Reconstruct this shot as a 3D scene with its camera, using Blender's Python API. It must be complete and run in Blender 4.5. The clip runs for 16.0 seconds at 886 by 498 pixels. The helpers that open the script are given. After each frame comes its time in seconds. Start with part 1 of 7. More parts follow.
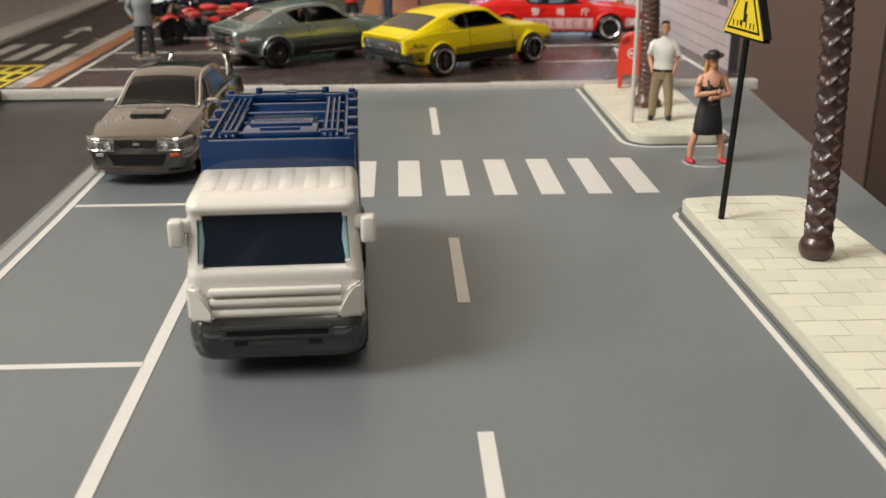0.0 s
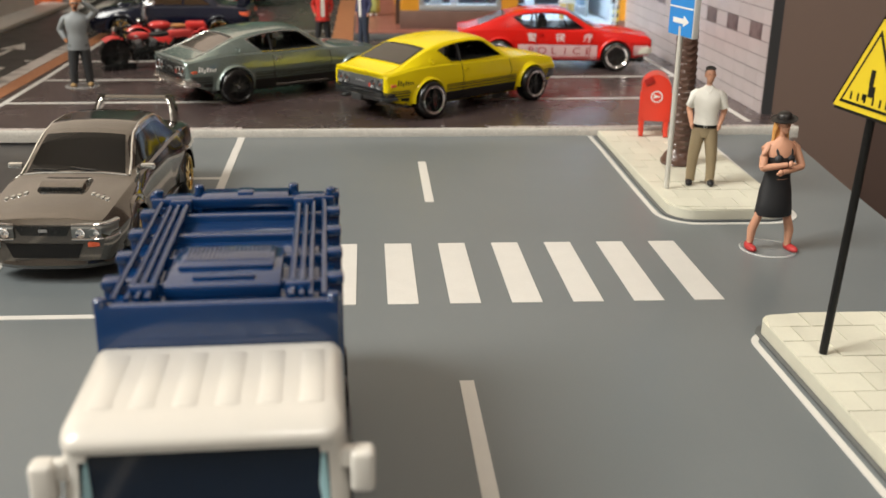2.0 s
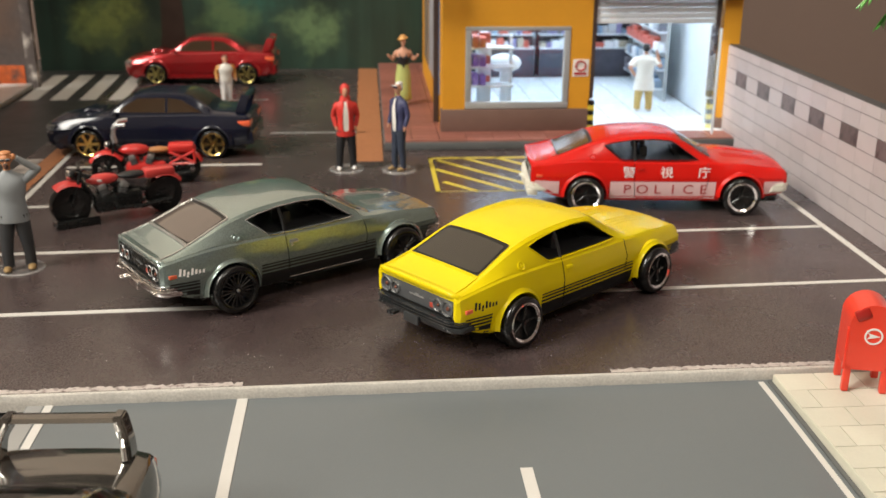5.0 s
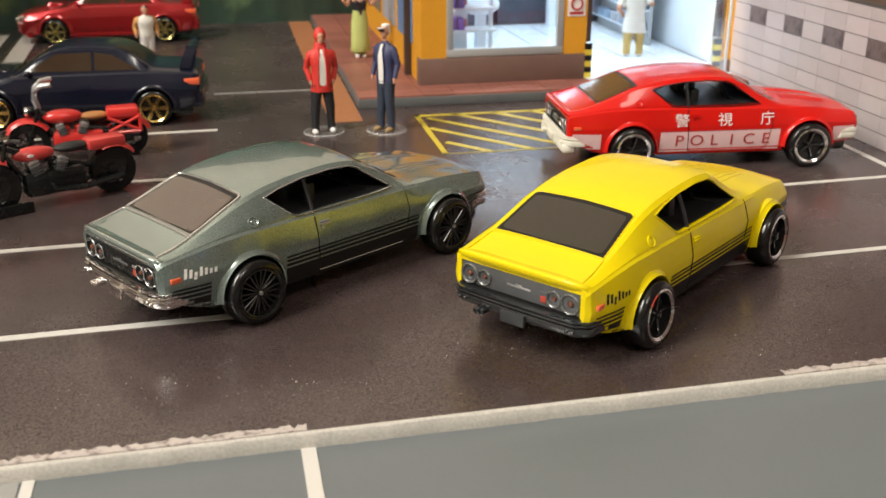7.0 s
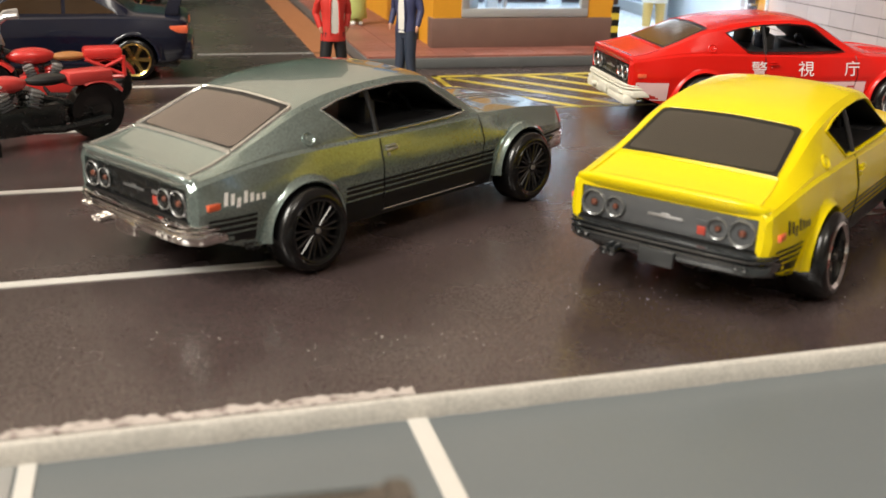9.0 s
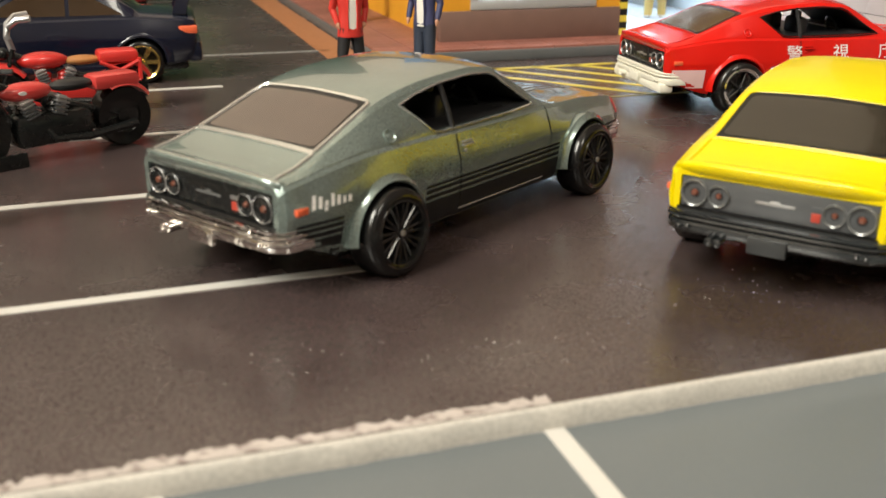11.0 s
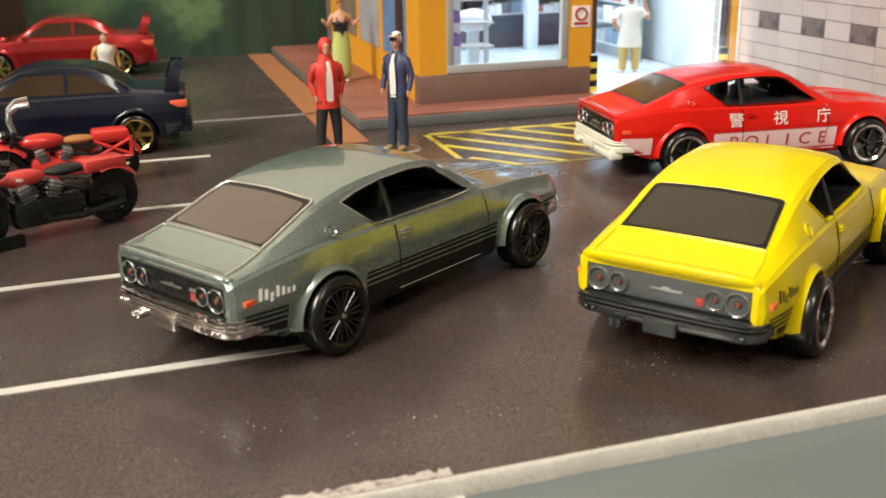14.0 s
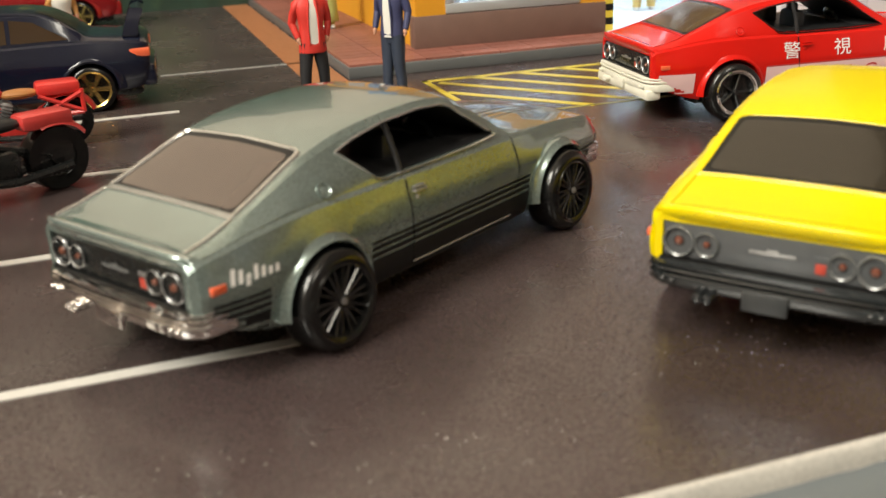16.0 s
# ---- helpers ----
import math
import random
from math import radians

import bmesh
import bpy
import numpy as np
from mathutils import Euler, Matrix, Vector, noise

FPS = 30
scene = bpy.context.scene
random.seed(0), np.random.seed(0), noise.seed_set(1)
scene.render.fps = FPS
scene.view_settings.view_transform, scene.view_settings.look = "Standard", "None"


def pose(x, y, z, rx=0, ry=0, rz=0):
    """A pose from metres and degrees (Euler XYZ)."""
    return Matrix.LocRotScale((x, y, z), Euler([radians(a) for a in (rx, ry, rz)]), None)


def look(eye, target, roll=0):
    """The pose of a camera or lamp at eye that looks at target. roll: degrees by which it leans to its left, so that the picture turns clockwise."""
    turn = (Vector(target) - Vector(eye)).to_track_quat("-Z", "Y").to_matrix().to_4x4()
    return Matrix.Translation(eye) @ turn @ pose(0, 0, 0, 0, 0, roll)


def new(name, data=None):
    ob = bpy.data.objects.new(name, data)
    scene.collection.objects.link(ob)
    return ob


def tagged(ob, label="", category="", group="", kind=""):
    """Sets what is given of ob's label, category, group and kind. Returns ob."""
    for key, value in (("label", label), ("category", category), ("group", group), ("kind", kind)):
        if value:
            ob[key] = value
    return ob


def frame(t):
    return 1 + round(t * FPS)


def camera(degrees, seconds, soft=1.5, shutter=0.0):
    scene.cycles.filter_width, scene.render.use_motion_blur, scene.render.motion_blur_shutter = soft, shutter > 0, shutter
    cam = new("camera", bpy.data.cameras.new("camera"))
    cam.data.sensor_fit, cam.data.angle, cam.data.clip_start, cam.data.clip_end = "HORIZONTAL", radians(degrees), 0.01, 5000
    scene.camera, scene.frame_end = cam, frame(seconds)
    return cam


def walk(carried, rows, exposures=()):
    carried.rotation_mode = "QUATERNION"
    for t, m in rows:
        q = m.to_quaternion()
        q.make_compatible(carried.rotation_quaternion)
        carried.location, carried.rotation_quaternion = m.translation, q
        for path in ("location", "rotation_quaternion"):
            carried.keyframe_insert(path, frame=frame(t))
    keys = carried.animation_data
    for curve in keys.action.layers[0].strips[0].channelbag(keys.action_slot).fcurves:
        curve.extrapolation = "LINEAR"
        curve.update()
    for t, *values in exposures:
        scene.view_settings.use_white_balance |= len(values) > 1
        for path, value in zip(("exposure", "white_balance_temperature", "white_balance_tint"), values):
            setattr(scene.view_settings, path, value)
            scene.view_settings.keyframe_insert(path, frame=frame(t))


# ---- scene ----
# All lengths below are in centimetres of the model (1:64 toys); U turns them into metres.
U = 0.01
LENS = 47.7
cam = camera(LENS, 16.0, soft=1.5)
cam.data.dof.use_dof, cam.data.dof.focus_distance, cam.data.dof.aperture_fstop = True, 0.165, 52.0
PATH = [
    (0, (-0.827, 11.317, 5.952), (-0.747, 13.198, 5.277), -0.2),
    (0.5, (-1.098, 13.038, 6.343), (-1.01, 14.91, 5.645), 0.4),
    (1, (-1.013, 14.107, 6.672), (-0.912, 15.979, 5.974), 0.7),
    (1.5, (-0.832, 15.329, 6.674), (-0.708, 17.202, 5.984), 1.0),
    (2, (-1.192, 16.527, 6.16), (-1.044, 18.404, 5.487), 0.9),
    (2.5, (-1.64, 17.57, 6.665), (-1.43, 19.436, 5.978), 1.5),
    (3, (-1.786, 17.925, 7.627), (-1.582, 19.806, 6.979), 1.3),
    (3.5, (-1.713, 19.808, 8.342), (-1.551, 21.704, 7.727), 0.8),
    (4, (-2.273, 22.302, 8.504), (-2.139, 24.195, 7.874), 0.5),
    (4.5, (-2.051, 24.39, 8.236), (-1.924, 26.273, 7.575), 0.4),
    (4.7, (-2.102, 25.354, 8.308), (-1.972, 27.235, 7.641), 0.4),
    (6.8, (-4.364, 31.25, 7.051), (-4.013, 33.083, 6.332), -0.0),
    (7, (-4.961, 31.568, 6.805), (-4.58, 33.391, 6.074), 0.1),
    (7.5, (-4.971, 32.335, 5.615), (-4.504, 34.132, 4.873), 1.1),
    (8, (-5.87, 33.077, 4.775), (-5.367, 34.867, 4.037), 1.6),
    (8.5, (-6.502, 33.771, 4.585), (-5.994, 35.57, 3.874), 1.6),
    (9, (-6.343, 34.563, 4.511), (-5.837, 36.376, 3.833), 1.6),
    (9.2, (-6.335, 34.896, 4.589), (-5.831, 36.714, 3.926), 1.6),
    (11.3, (-7.739, 35.49, 4.305), (-7.134, 37.271, 3.624), 0.3),
    (11.5, (-7.817, 35.304, 4.367), (-7.192, 37.079, 3.69), 0.4),
    (12, (-7.948, 35.013, 4.286), (-7.287, 36.774, 3.607), 0.9),
    (12.5, (-7.461, 35.209, 4.416), (-6.79, 36.973, 3.754), 1.1),
    (13, (-6.34, 35.116, 4.855), (-5.744, 36.915, 4.216), 0.7),
    (13.5, (-6.666, 34.689, 5.14), (-6.114, 36.505, 4.509), -0.2),
    (14, (-6.936, 34.099, 5.439), (-6.387, 35.915, 4.806), -0.9),
    (14.5, (-7.009, 33.677, 5.738), (-6.45, 35.488, 5.099), -1.5),
    (15, (-7.165, 33.28, 5.984), (-6.602, 35.083, 5.326), -1.9),
    (15.5, (-7.369, 33.482, 5.648), (-6.806, 35.285, 4.99), -2.2),
    (15.7, (-6.985, 34.551, 5.235), (-6.434, 36.357, 4.575), -2.4),
    (15.8, (-6.716, 35.444, 4.991), (-6.174, 37.246, 4.314), -2.6),
    (16, (-6.502, 36.833, 4.508), (-5.941, 38.62, 3.806), -2.4),
]
walk(cam, [(t, look(Vector(eye) * U, Vector(target) * U, roll)) for t, eye, target, roll in PATH],
     exposures=[(0.0, -0.22, 6050, 8), (1.2, -0.22, 6100, 7), (2.6, -0.06, 6150, 7), (4.7, -0.10, 6300, 8), (6.8, -0.06, 6350, 8), (9.2, 0.03, 6350, 8), (11.3, 0.07, 6480, 5), (16.0, 0.07, 6520, 5)])

# ---- world and lamps ----
world = bpy.data.worlds.new("world")
scene.world = world
world.use_nodes = True
world.node_tree.nodes["Background"].inputs[0].default_value = (1.0, 0.93, 0.84, 1)
world.node_tree.nodes["Background"].inputs[1].default_value = 0.22
scene.view_settings.exposure = 0.0


def ceiling_lamp(x, y, z, sx, sy, watts, colour, target):
    data = bpy.data.lights.new("ceiling_lamp", "AREA")
    data.shape, data.size, data.size_y = "RECTANGLE", sx * U, sy * U
    data.energy, data.color = watts, colour
    ob = new("ceiling_lamp", data)
    ob.matrix_world = look((x * U, y * U, z * U), Vector(target) * U)
    return ob


ceiling_lamp(-135, -10, 118, 60, 120, 66.0, (1.0, 0.93, 0.83), (-5, 45, 0))
ceiling_lamp(30, -92, 165, 60, 60, 20.5, (1.0, 0.91, 0.79), (0, 40, 0))

# ---- materials ----


def shade(name, colour, rough=0.5, metal=0.0, spec=0.5, vary=0.12, size=3.0, grain=0.0, bump=0.0, bump_size=30.0, coat=0.0,
          stain=None, stain_size=0.5, stain_amount=0.3, rough_vary=0.08, alpha=None, flake=0.0, piece=0.0, relief=0.008, glint=0.0):
    """A surface with cloudy variation, fine grain and relief. Sizes are features per centimetre."""
    m = bpy.data.materials.new(name)
    m.use_nodes = True
    n, link = m.node_tree.nodes, m.node_tree.links
    b = n["Principled BSDF"]
    tc = n.new("ShaderNodeTexCoord")

    def noise_tex(scale, detail=4.0):
        t = n.new("ShaderNodeTexNoise")
        t.inputs["Scale"].default_value, t.inputs["Detail"].default_value = scale * 100, detail
        link.new(tc.outputs["Object"], t.inputs["Vector"])
        return t.outputs["Fac"]

    def maths(op, a, c):
        t = n.new("ShaderNodeMath")
        t.operation = op
        for i, v in enumerate((a, c)):
            if hasattr(v, "is_linked"):
                link.new(v, t.inputs[i])
            else:
                t.inputs[i].default_value = v
        return t.outputs[0]

    big = noise_tex(size)
    fac = maths("MULTIPLY_ADD", big, vary * 2)
    fac.node.inputs[2].default_value = 1 - vary
    if grain:
        g = maths("MULTIPLY_ADD", noise_tex(bump_size * 1.7, 2.0), grain * 2)
        g.node.inputs[2].default_value = 1 - grain
        fac = maths("MULTIPLY", fac, g)
    if piece:
        info = n.new("ShaderNodeObjectInfo")
        pf = maths("MULTIPLY_ADD", info.outputs["Random"], piece * 2)
        pf.node.inputs[2].default_value = 1 - piece
        fac = maths("MULTIPLY", fac, pf)
    mix = n.new("ShaderNodeMix")
    mix.data_type, mix.blend_type = "RGBA", "MULTIPLY"
    mix.inputs["Factor"].default_value = 1.0
    mix.inputs["A"].default_value = (*colour, 1)
    comb = n.new("ShaderNodeCombineColor")
    for i in range(3):
        link.new(fac, comb.inputs[i])
    link.new(comb.outputs[0], mix.inputs["B"])
    out = mix.outputs["Result"]
    if stain:
        s = n.new("ShaderNodeMix")
        s.data_type = "RGBA"
        ramp = n.new("ShaderNodeMapRange")
        ramp.inputs["From Min"].default_value, ramp.inputs["From Max"].default_value = 0.5, 0.7
        ramp.inputs["To Max"].default_value = stain_amount
        link.new(noise_tex(stain_size, 6.0), ramp.inputs["Value"])
        link.new(ramp.outputs[0], s.inputs["Factor"])
        link.new(out, s.inputs["A"])
        s.inputs["B"].default_value = (*stain, 1)
        out = s.outputs["Result"]
    link.new(out, b.inputs["Base Color"])
    rv = maths("MULTIPLY_ADD", noise_tex(size * 2.3), rough_vary * 2)
    rv.node.inputs[2].default_value = max(0.02, rough - rough_vary)
    link.new(rv, b.inputs["Roughness"])
    b.inputs["Metallic"].default_value = metal
    b.inputs["Specular IOR Level"].default_value = spec
    if glint:
        # fine worn specks that shine more or less than the rest
        sp = n.new("ShaderNodeMapRange")
        for key, val in (("From Min", 0.36), ("From Max", 0.66), ("To Min", spec * (1 - glint)), ("To Max", spec * (1 + glint))):
            sp.inputs[key].default_value = val
        link.new(noise_tex(bump_size * 1.25, 3.0), sp.inputs["Value"])
        link.new(sp.outputs[0], b.inputs["Specular IOR Level"])
    b.inputs["Coat Weight"].default_value = coat
    b.inputs["Coat Roughness"].default_value = 0.04
    if bump:
        bn = n.new("ShaderNodeBump")
        bn.inputs["Strength"].default_value = bump
        bn.inputs["Distance"].default_value = relief * U
        link.new(noise_tex(bump_size, 3.0), bn.inputs["Height"])
        link.new(bn.outputs[0], b.inputs["Normal"])
    if flake:
        v = n.new("ShaderNodeTexVoronoi")
        v.inputs["Scale"].default_value = 5000
        link.new(tc.outputs["Object"], v.inputs["Vector"])
        fl = n.new("ShaderNodeBump")
        fl.inputs["Strength"].default_value, fl.inputs["Distance"].default_value = flake, 0.00003
        link.new(v.outputs["Color"], fl.inputs["Height"])
        link.new(fl.outputs[0], b.inputs["Normal"])
    if alpha is not None:
        b.inputs["Alpha"].default_value = alpha
    return m


def glass(name, colour, rough=0.03, trans=0.9):
    m = bpy.data.materials.new(name)
    m.use_nodes = True
    b = m.node_tree.nodes["Principled BSDF"]
    b.inputs["Base Color"].default_value = (*colour, 1)
    b.inputs["Roughness"].default_value = rough
    b.inputs["Transmission Weight"].default_value = trans
    b.inputs["IOR"].default_value = 1.45
    return m


def glow(name, colour, strength):
    m = bpy.data.materials.new(name)
    m.use_nodes = True
    b = m.node_tree.nodes["Principled BSDF"]
    b.inputs["Base Color"].default_value = (*colour, 1)
    b.inputs["Emission Color"].default_value = (*colour, 1)
    b.inputs["Emission Strength"].default_value = strength
    return m


ROAD = shade("road_print", (0.141, 0.158, 0.165), 0.32, spec=0.42, vary=0.06, size=0.35, grain=0.06, bump_size=25, rough_vary=0.03)
ROAD_DARK = shade("dark_road_print", (0.035, 0.034, 0.034), 0.36, spec=0.5, vary=0.15, size=0.6, grain=0.1, bump=0.15, bump_size=25)
ASPHALT = shade("parking_print", (0.058, 0.041, 0.040), 0.26, spec=1.0, vary=0.5, size=0.4, grain=1.15, bump=0.16, bump_size=26, glint=0.8, stain=(0.075, 0.062, 0.057), stain_size=0.8, stain_amount=0.45)
MARK = shade("white_print", (0.60, 0.585, 0.55), 0.35, vary=0.05, grain=0.04, bump_size=20)
MARK_WORN = shade("worn_white_print", (0.50, 0.45, 0.42), 0.4, vary=0.2, size=2, grain=0.2, stain=(0.13, 0.09, 0.08), stain_size=9, stain_amount=1.0)
MARK_GREY = shade("grey_print", (0.30, 0.30, 0.29), 0.35, vary=0.06)
CARD_EDGE = shade("cut_board_edge", (0.50, 0.475, 0.43), 0.75, vary=0.11, size=4, grain=0.3, bump=0.4, bump_size=14)
YELLOW_MARK = shade("yellow_print", (0.62, 0.50, 0.05), 0.36, vary=0.12, size=3, grain=0.08)
YELLOW_MARK_DULL = shade("dull_yellow_print", (0.34, 0.29, 0.08), 0.36, vary=0.15, size=3, grain=0.1)
ORANGE_STRIP = shade("orange_brick_print", (0.36, 0.15, 0.065), 0.4, vary=0.15, size=3, grain=0.1)
RED_BRICK = shade("red_brick_print", (0.26, 0.10, 0.075), 0.42, vary=0.15, size=4, grain=0.12, piece=0.18)
CREAM = shade("cream_tile_resin", (0.62, 0.605, 0.50), 0.5, vary=0.06, size=2, grain=0.04, bump=0.2, bump_size=12, piece=0.05)
CREAM_JOINT = shade("tile_joint", (0.55, 0.535, 0.44), 0.7, vary=0.1)
KERB_DARK = shade("dark_kerb_print", (0.10, 0.105, 0.105), 0.45, vary=0.1)
BROWN = shade("brown_wall_paint", (0.20, 0.140, 0.113), 0.6, vary=0.05, size=0.05, grain=0.02, bump=0.1, bump_size=3)
BROWN_DARK = shade("dark_brown_wall_paint", (0.085, 0.055, 0.045), 0.6, vary=0.06, size=0.05)
WALL_BEIGE = shade("beige_wall_paint", (0.66, 0.57, 0.48), 0.7, vary=0.04, size=0.03, bump=0.1, bump_size=3)
WALL_WHITE = shade("room_plaster", (0.78, 0.73, 0.66), 0.8, vary=0.03, size=0.02)
# room plaster at about a third of its brightness: shade put into the colour
WALL_SHADE = shade("shaded_room_plaster", (0.30, 0.27, 0.24), 0.8, vary=0.03, size=0.02)
TABLE = shade("table_top", (0.10, 0.07, 0.055), 0.5, vary=0.15, size=0.3)

YELLOW_PAINT = shade("yellow_enamel", (0.73, 0.575, 0.001), 0.24, vary=0.04, size=1, coat=0.18, rough_vary=0.04, spec=0.20, bump=0.05, bump_size=3)
GREY_PAINT = shade("grey_green_metallic", (0.275, 0.345, 0.322), 0.23, metal=0.66, vary=0.18, size=1.5, grain=0.7, bump_size=30, coat=1.0, rough_vary=0.05, flake=0.08)
RED_PAINT = shade("red_enamel", (0.56, 0.010, 0.006), 0.24, vary=0.04, size=1, spec=0.22, coat=0.25, rough_vary=0.03)
NAVY_PAINT = shade("navy_enamel", (0.005, 0.007, 0.019), 0.22, vary=0.08, size=1, spec=0.35, coat=0.45, rough_vary=0.03)
CRIMSON_PAINT = shade("crimson_metallic", (0.36, 0.008, 0.012), 0.22, metal=0.55, vary=0.06, size=1.5, coat=0.9, rough_vary=0.03, flake=0.1)
GUN_PAINT = shade("gunmetal_bronze_metallic", (0.118, 0.106, 0.092), 0.12, metal=0.8, vary=0.07, size=1.5, grain=0.4, bump_size=20, coat=1.0, rough_vary=0.05, flake=0.06)
BLACK_PRINT = shade("black_tampo_print", (0.010, 0.010, 0.010), 0.35, spec=0.25, vary=0.1)
WHITE_PRINT = shade("white_tampo_print", (0.78, 0.76, 0.74), 0.4, vary=0.04)
PINK_PRINT = shade("pale_pink_print", (0.74, 0.50, 0.50), 0.4, vary=0.05)
RED_PRINT = shade("red_tampo_print", (0.42, 0.03, 0.03), 0.4, vary=0.06)
ORANGE_LENS = shade("orange_lens_paint", (0.75, 0.13, 0.05), 0.3, vary=0.06, coat=0.5)
RUBBER = shade("black_tyre_plastic", (0.005, 0.005, 0.005), 0.22, spec=0.5, vary=0.2, size=4, bump=0.1, bump_size=20)
RIM_BLACK = shade("black_rim_plastic", (0.012, 0.012, 0.012), 0.2, vary=0.2, size=6, coat=0.6)
GOLD = shade("gold_plated_rim", (0.95, 0.68, 0.22), 0.2, metal=1.0, vary=0.08, size=6)
OLIVE_GOLD = shade("pale_gold_rim", (0.62, 0.55, 0.20), 0.25, metal=1.0, vary=0.1, size=6)
CHROME = shade("chrome_plating", (0.88, 0.86, 0.84), 0.06, metal=1.0, vary=0.08, size=8, bump=1.0, bump_size=5, relief=0.018)
LAMP_GLASS = shade("clear_lamp_plastic", (0.20, 0.21, 0.205), 0.08, metal=0.6, vary=0.25, size=6, coat=1.0)
TRIM = shade("bright_trim", (0.80, 0.81, 0.78), 0.22, metal=0.9, vary=0.1, size=8)
SILVER = shade("silver_paint", (0.52, 0.52, 0.52), 0.3, metal=0.8, vary=0.06, size=6)
PLATE_GREY = shade("dark_grey_plate", (0.035, 0.037, 0.038), 0.35, vary=0.12, size=5)
DARK_PLASTIC = shade("charcoal_plastic", (0.009, 0.010, 0.010), 0.26, vary=0.12, size=4, bump=0.1, bump_size=18)
GREY_LAMP = shade("grey_lamp_panel", (0.115, 0.12, 0.125), 0.32, metal=0.4, vary=0.12, size=5, bump=0.5, bump_size=16)
GREY_RING = shade("pale_grey_lamp_paint", (0.20, 0.205, 0.205), 0.25, metal=0.5, vary=0.1, size=8)
BUMPER_BLACK = shade("glossy_charcoal_plastic", (0.016, 0.018, 0.019), 0.16, vary=0.15, size=5, spec=0.7, bump=0.2, bump_size=6, coat=0.8, relief=0.010)
INTERIOR = shade("black_interior_plastic", (0.012, 0.012, 0.013), 0.45, vary=0.2, size=4)
TINT = shade("smoked_window_plastic", (0.010, 0.009, 0.008), 0.08, spec=0.16, vary=0.05, rough_vary=0.02)
TINT_GREY = shade("dark_grey_window_plastic", (0.022, 0.019, 0.013), 0.14, spec=0.5, vary=0.1, coat=0.3)
TINT_AMBER = shade("amber_window_plastic", (0.085, 0.055, 0.026), 0.16, spec=0.25, vary=0.08)
# broad cloudy brown tone paints an uneven reflection into the window
TINT_BROWN = shade("reflection_toned_window_plastic", (0.075, 0.054, 0.044), 0.07, spec=0.6, vary=0.25, size=0.5, rough_vary=0.03, coat=0.6)
TINT_WARM = shade("brown_smoked_window_plastic", (0.040, 0.024, 0.013), 0.10, spec=0.5, vary=0.2, size=2, coat=0.5)
CLEAR_BASE = shade("clear_acrylic_disc", (0.70, 0.70, 0.68), 0.08, vary=0.05, alpha=0.05)
CLEAR_RIM = shade("clear_acrylic_rim", (0.80, 0.80, 0.78), 0.12, vary=0.4, size=2, alpha=0.26)
WHITE_PLASTIC = shade("white_cab_paint", (0.61, 0.585, 0.535), 0.35, vary=0.03, size=1, coat=0.5)
BUMPER_GREY = shade("charcoal_bumper_plastic", (0.030, 0.031, 0.030), 0.2, vary=0.15, size=3, bump=0.08, bump_size=8, coat=0.3)
BLUE_PAINT = shade("dark_blue_truck_paint", (0.005, 0.030, 0.105), 0.15, vary=0.08, size=1.5, coat=0.6, bump=0.06, bump_size=6)
CAB_GLASS = shade("dark_teal_windscreen", (0.004, 0.010, 0.024), 0.08, spec=0.35, vary=0.1, rough_vary=0.02, coat=0.15)
CYAN_EDGE = shade("pale_cyan_window_edge", (0.30, 0.48, 0.52), 0.2, vary=0.1)

# ---- building helpers (centimetres) ----
from mathutils.bvhtree import BVHTree


def finish(name, bm, mats, angle=35):
    bmesh.ops.recalc_face_normals(bm, faces=bm.faces)
    bmesh.ops.scale(bm, vec=(U, U, U), verts=bm.verts)
    me = bpy.data.meshes.new(name)
    bm.to_mesh(me)
    bm.free()
    for m in mats if isinstance(mats, (list, tuple)) else [mats]:
        me.materials.append(m)
    me.shade_smooth()
    me.set_sharp_from_angle(angle=radians(angle))
    return me


def part(name, bm, mats, parent, label="", angle=35, at=None, data=None):
    """One mesh under a thing or under a part; at is a pose in centimetres."""
    ob = new(name, data or finish(name, bm, mats, angle))
    ob.parent = parent
    if at is not None:
        ob.matrix_basis = cm(at)
    return tagged(ob, label)


def cm(m):
    m = m.copy()
    m.translation = m.translation * U
    return m


def thing(name, x, y, z, turn, label, category, group="", kind=""):
    ob = new(name)
    ob.empty_display_size = 0.01
    ob.matrix_basis = cm(pose(x, y, z, 0, 0, turn))
    return tagged(ob, label, category, group, kind)


def solid(name, bm, mats, label, category="", kind="", group="", angle=35):
    return tagged(new(name, finish(name, bm, mats, angle)), label, category, group, kind)


def box(bm, x0, y0, z0, x1, y1, z1, bevel=0.0, seg=2, mat=0, m=None):
    r = bmesh.ops.create_cube(bm, size=1.0)
    vs = r["verts"]
    bmesh.ops.scale(bm, vec=(abs(x1 - x0), abs(y1 - y0), abs(z1 - z0)), verts=vs)
    bmesh.ops.translate(bm, vec=((x0 + x1) / 2, (y0 + y1) / 2, (z0 + z1) / 2), verts=vs)
    fs = list({f for v in vs for f in v.link_faces})
    for f in fs:
        f.material_index = mat
    if bevel:
        es = list({e for v in vs for e in v.link_edges})
        r = bmesh.ops.bevel(bm, geom=es, offset=bevel, segments=seg, affect="EDGES", profile=0.5)
        vs = list({v for f in r["faces"] for v in f.verts} | {v for v in vs if v.is_valid})
    if m is not None:
        bmesh.ops.transform(bm, matrix=m, verts=vs)
    return vs


def boxes(*args, bevel=0.0):
    bm = bmesh.new()
    box(bm, *args, bevel=bevel)
    return bm


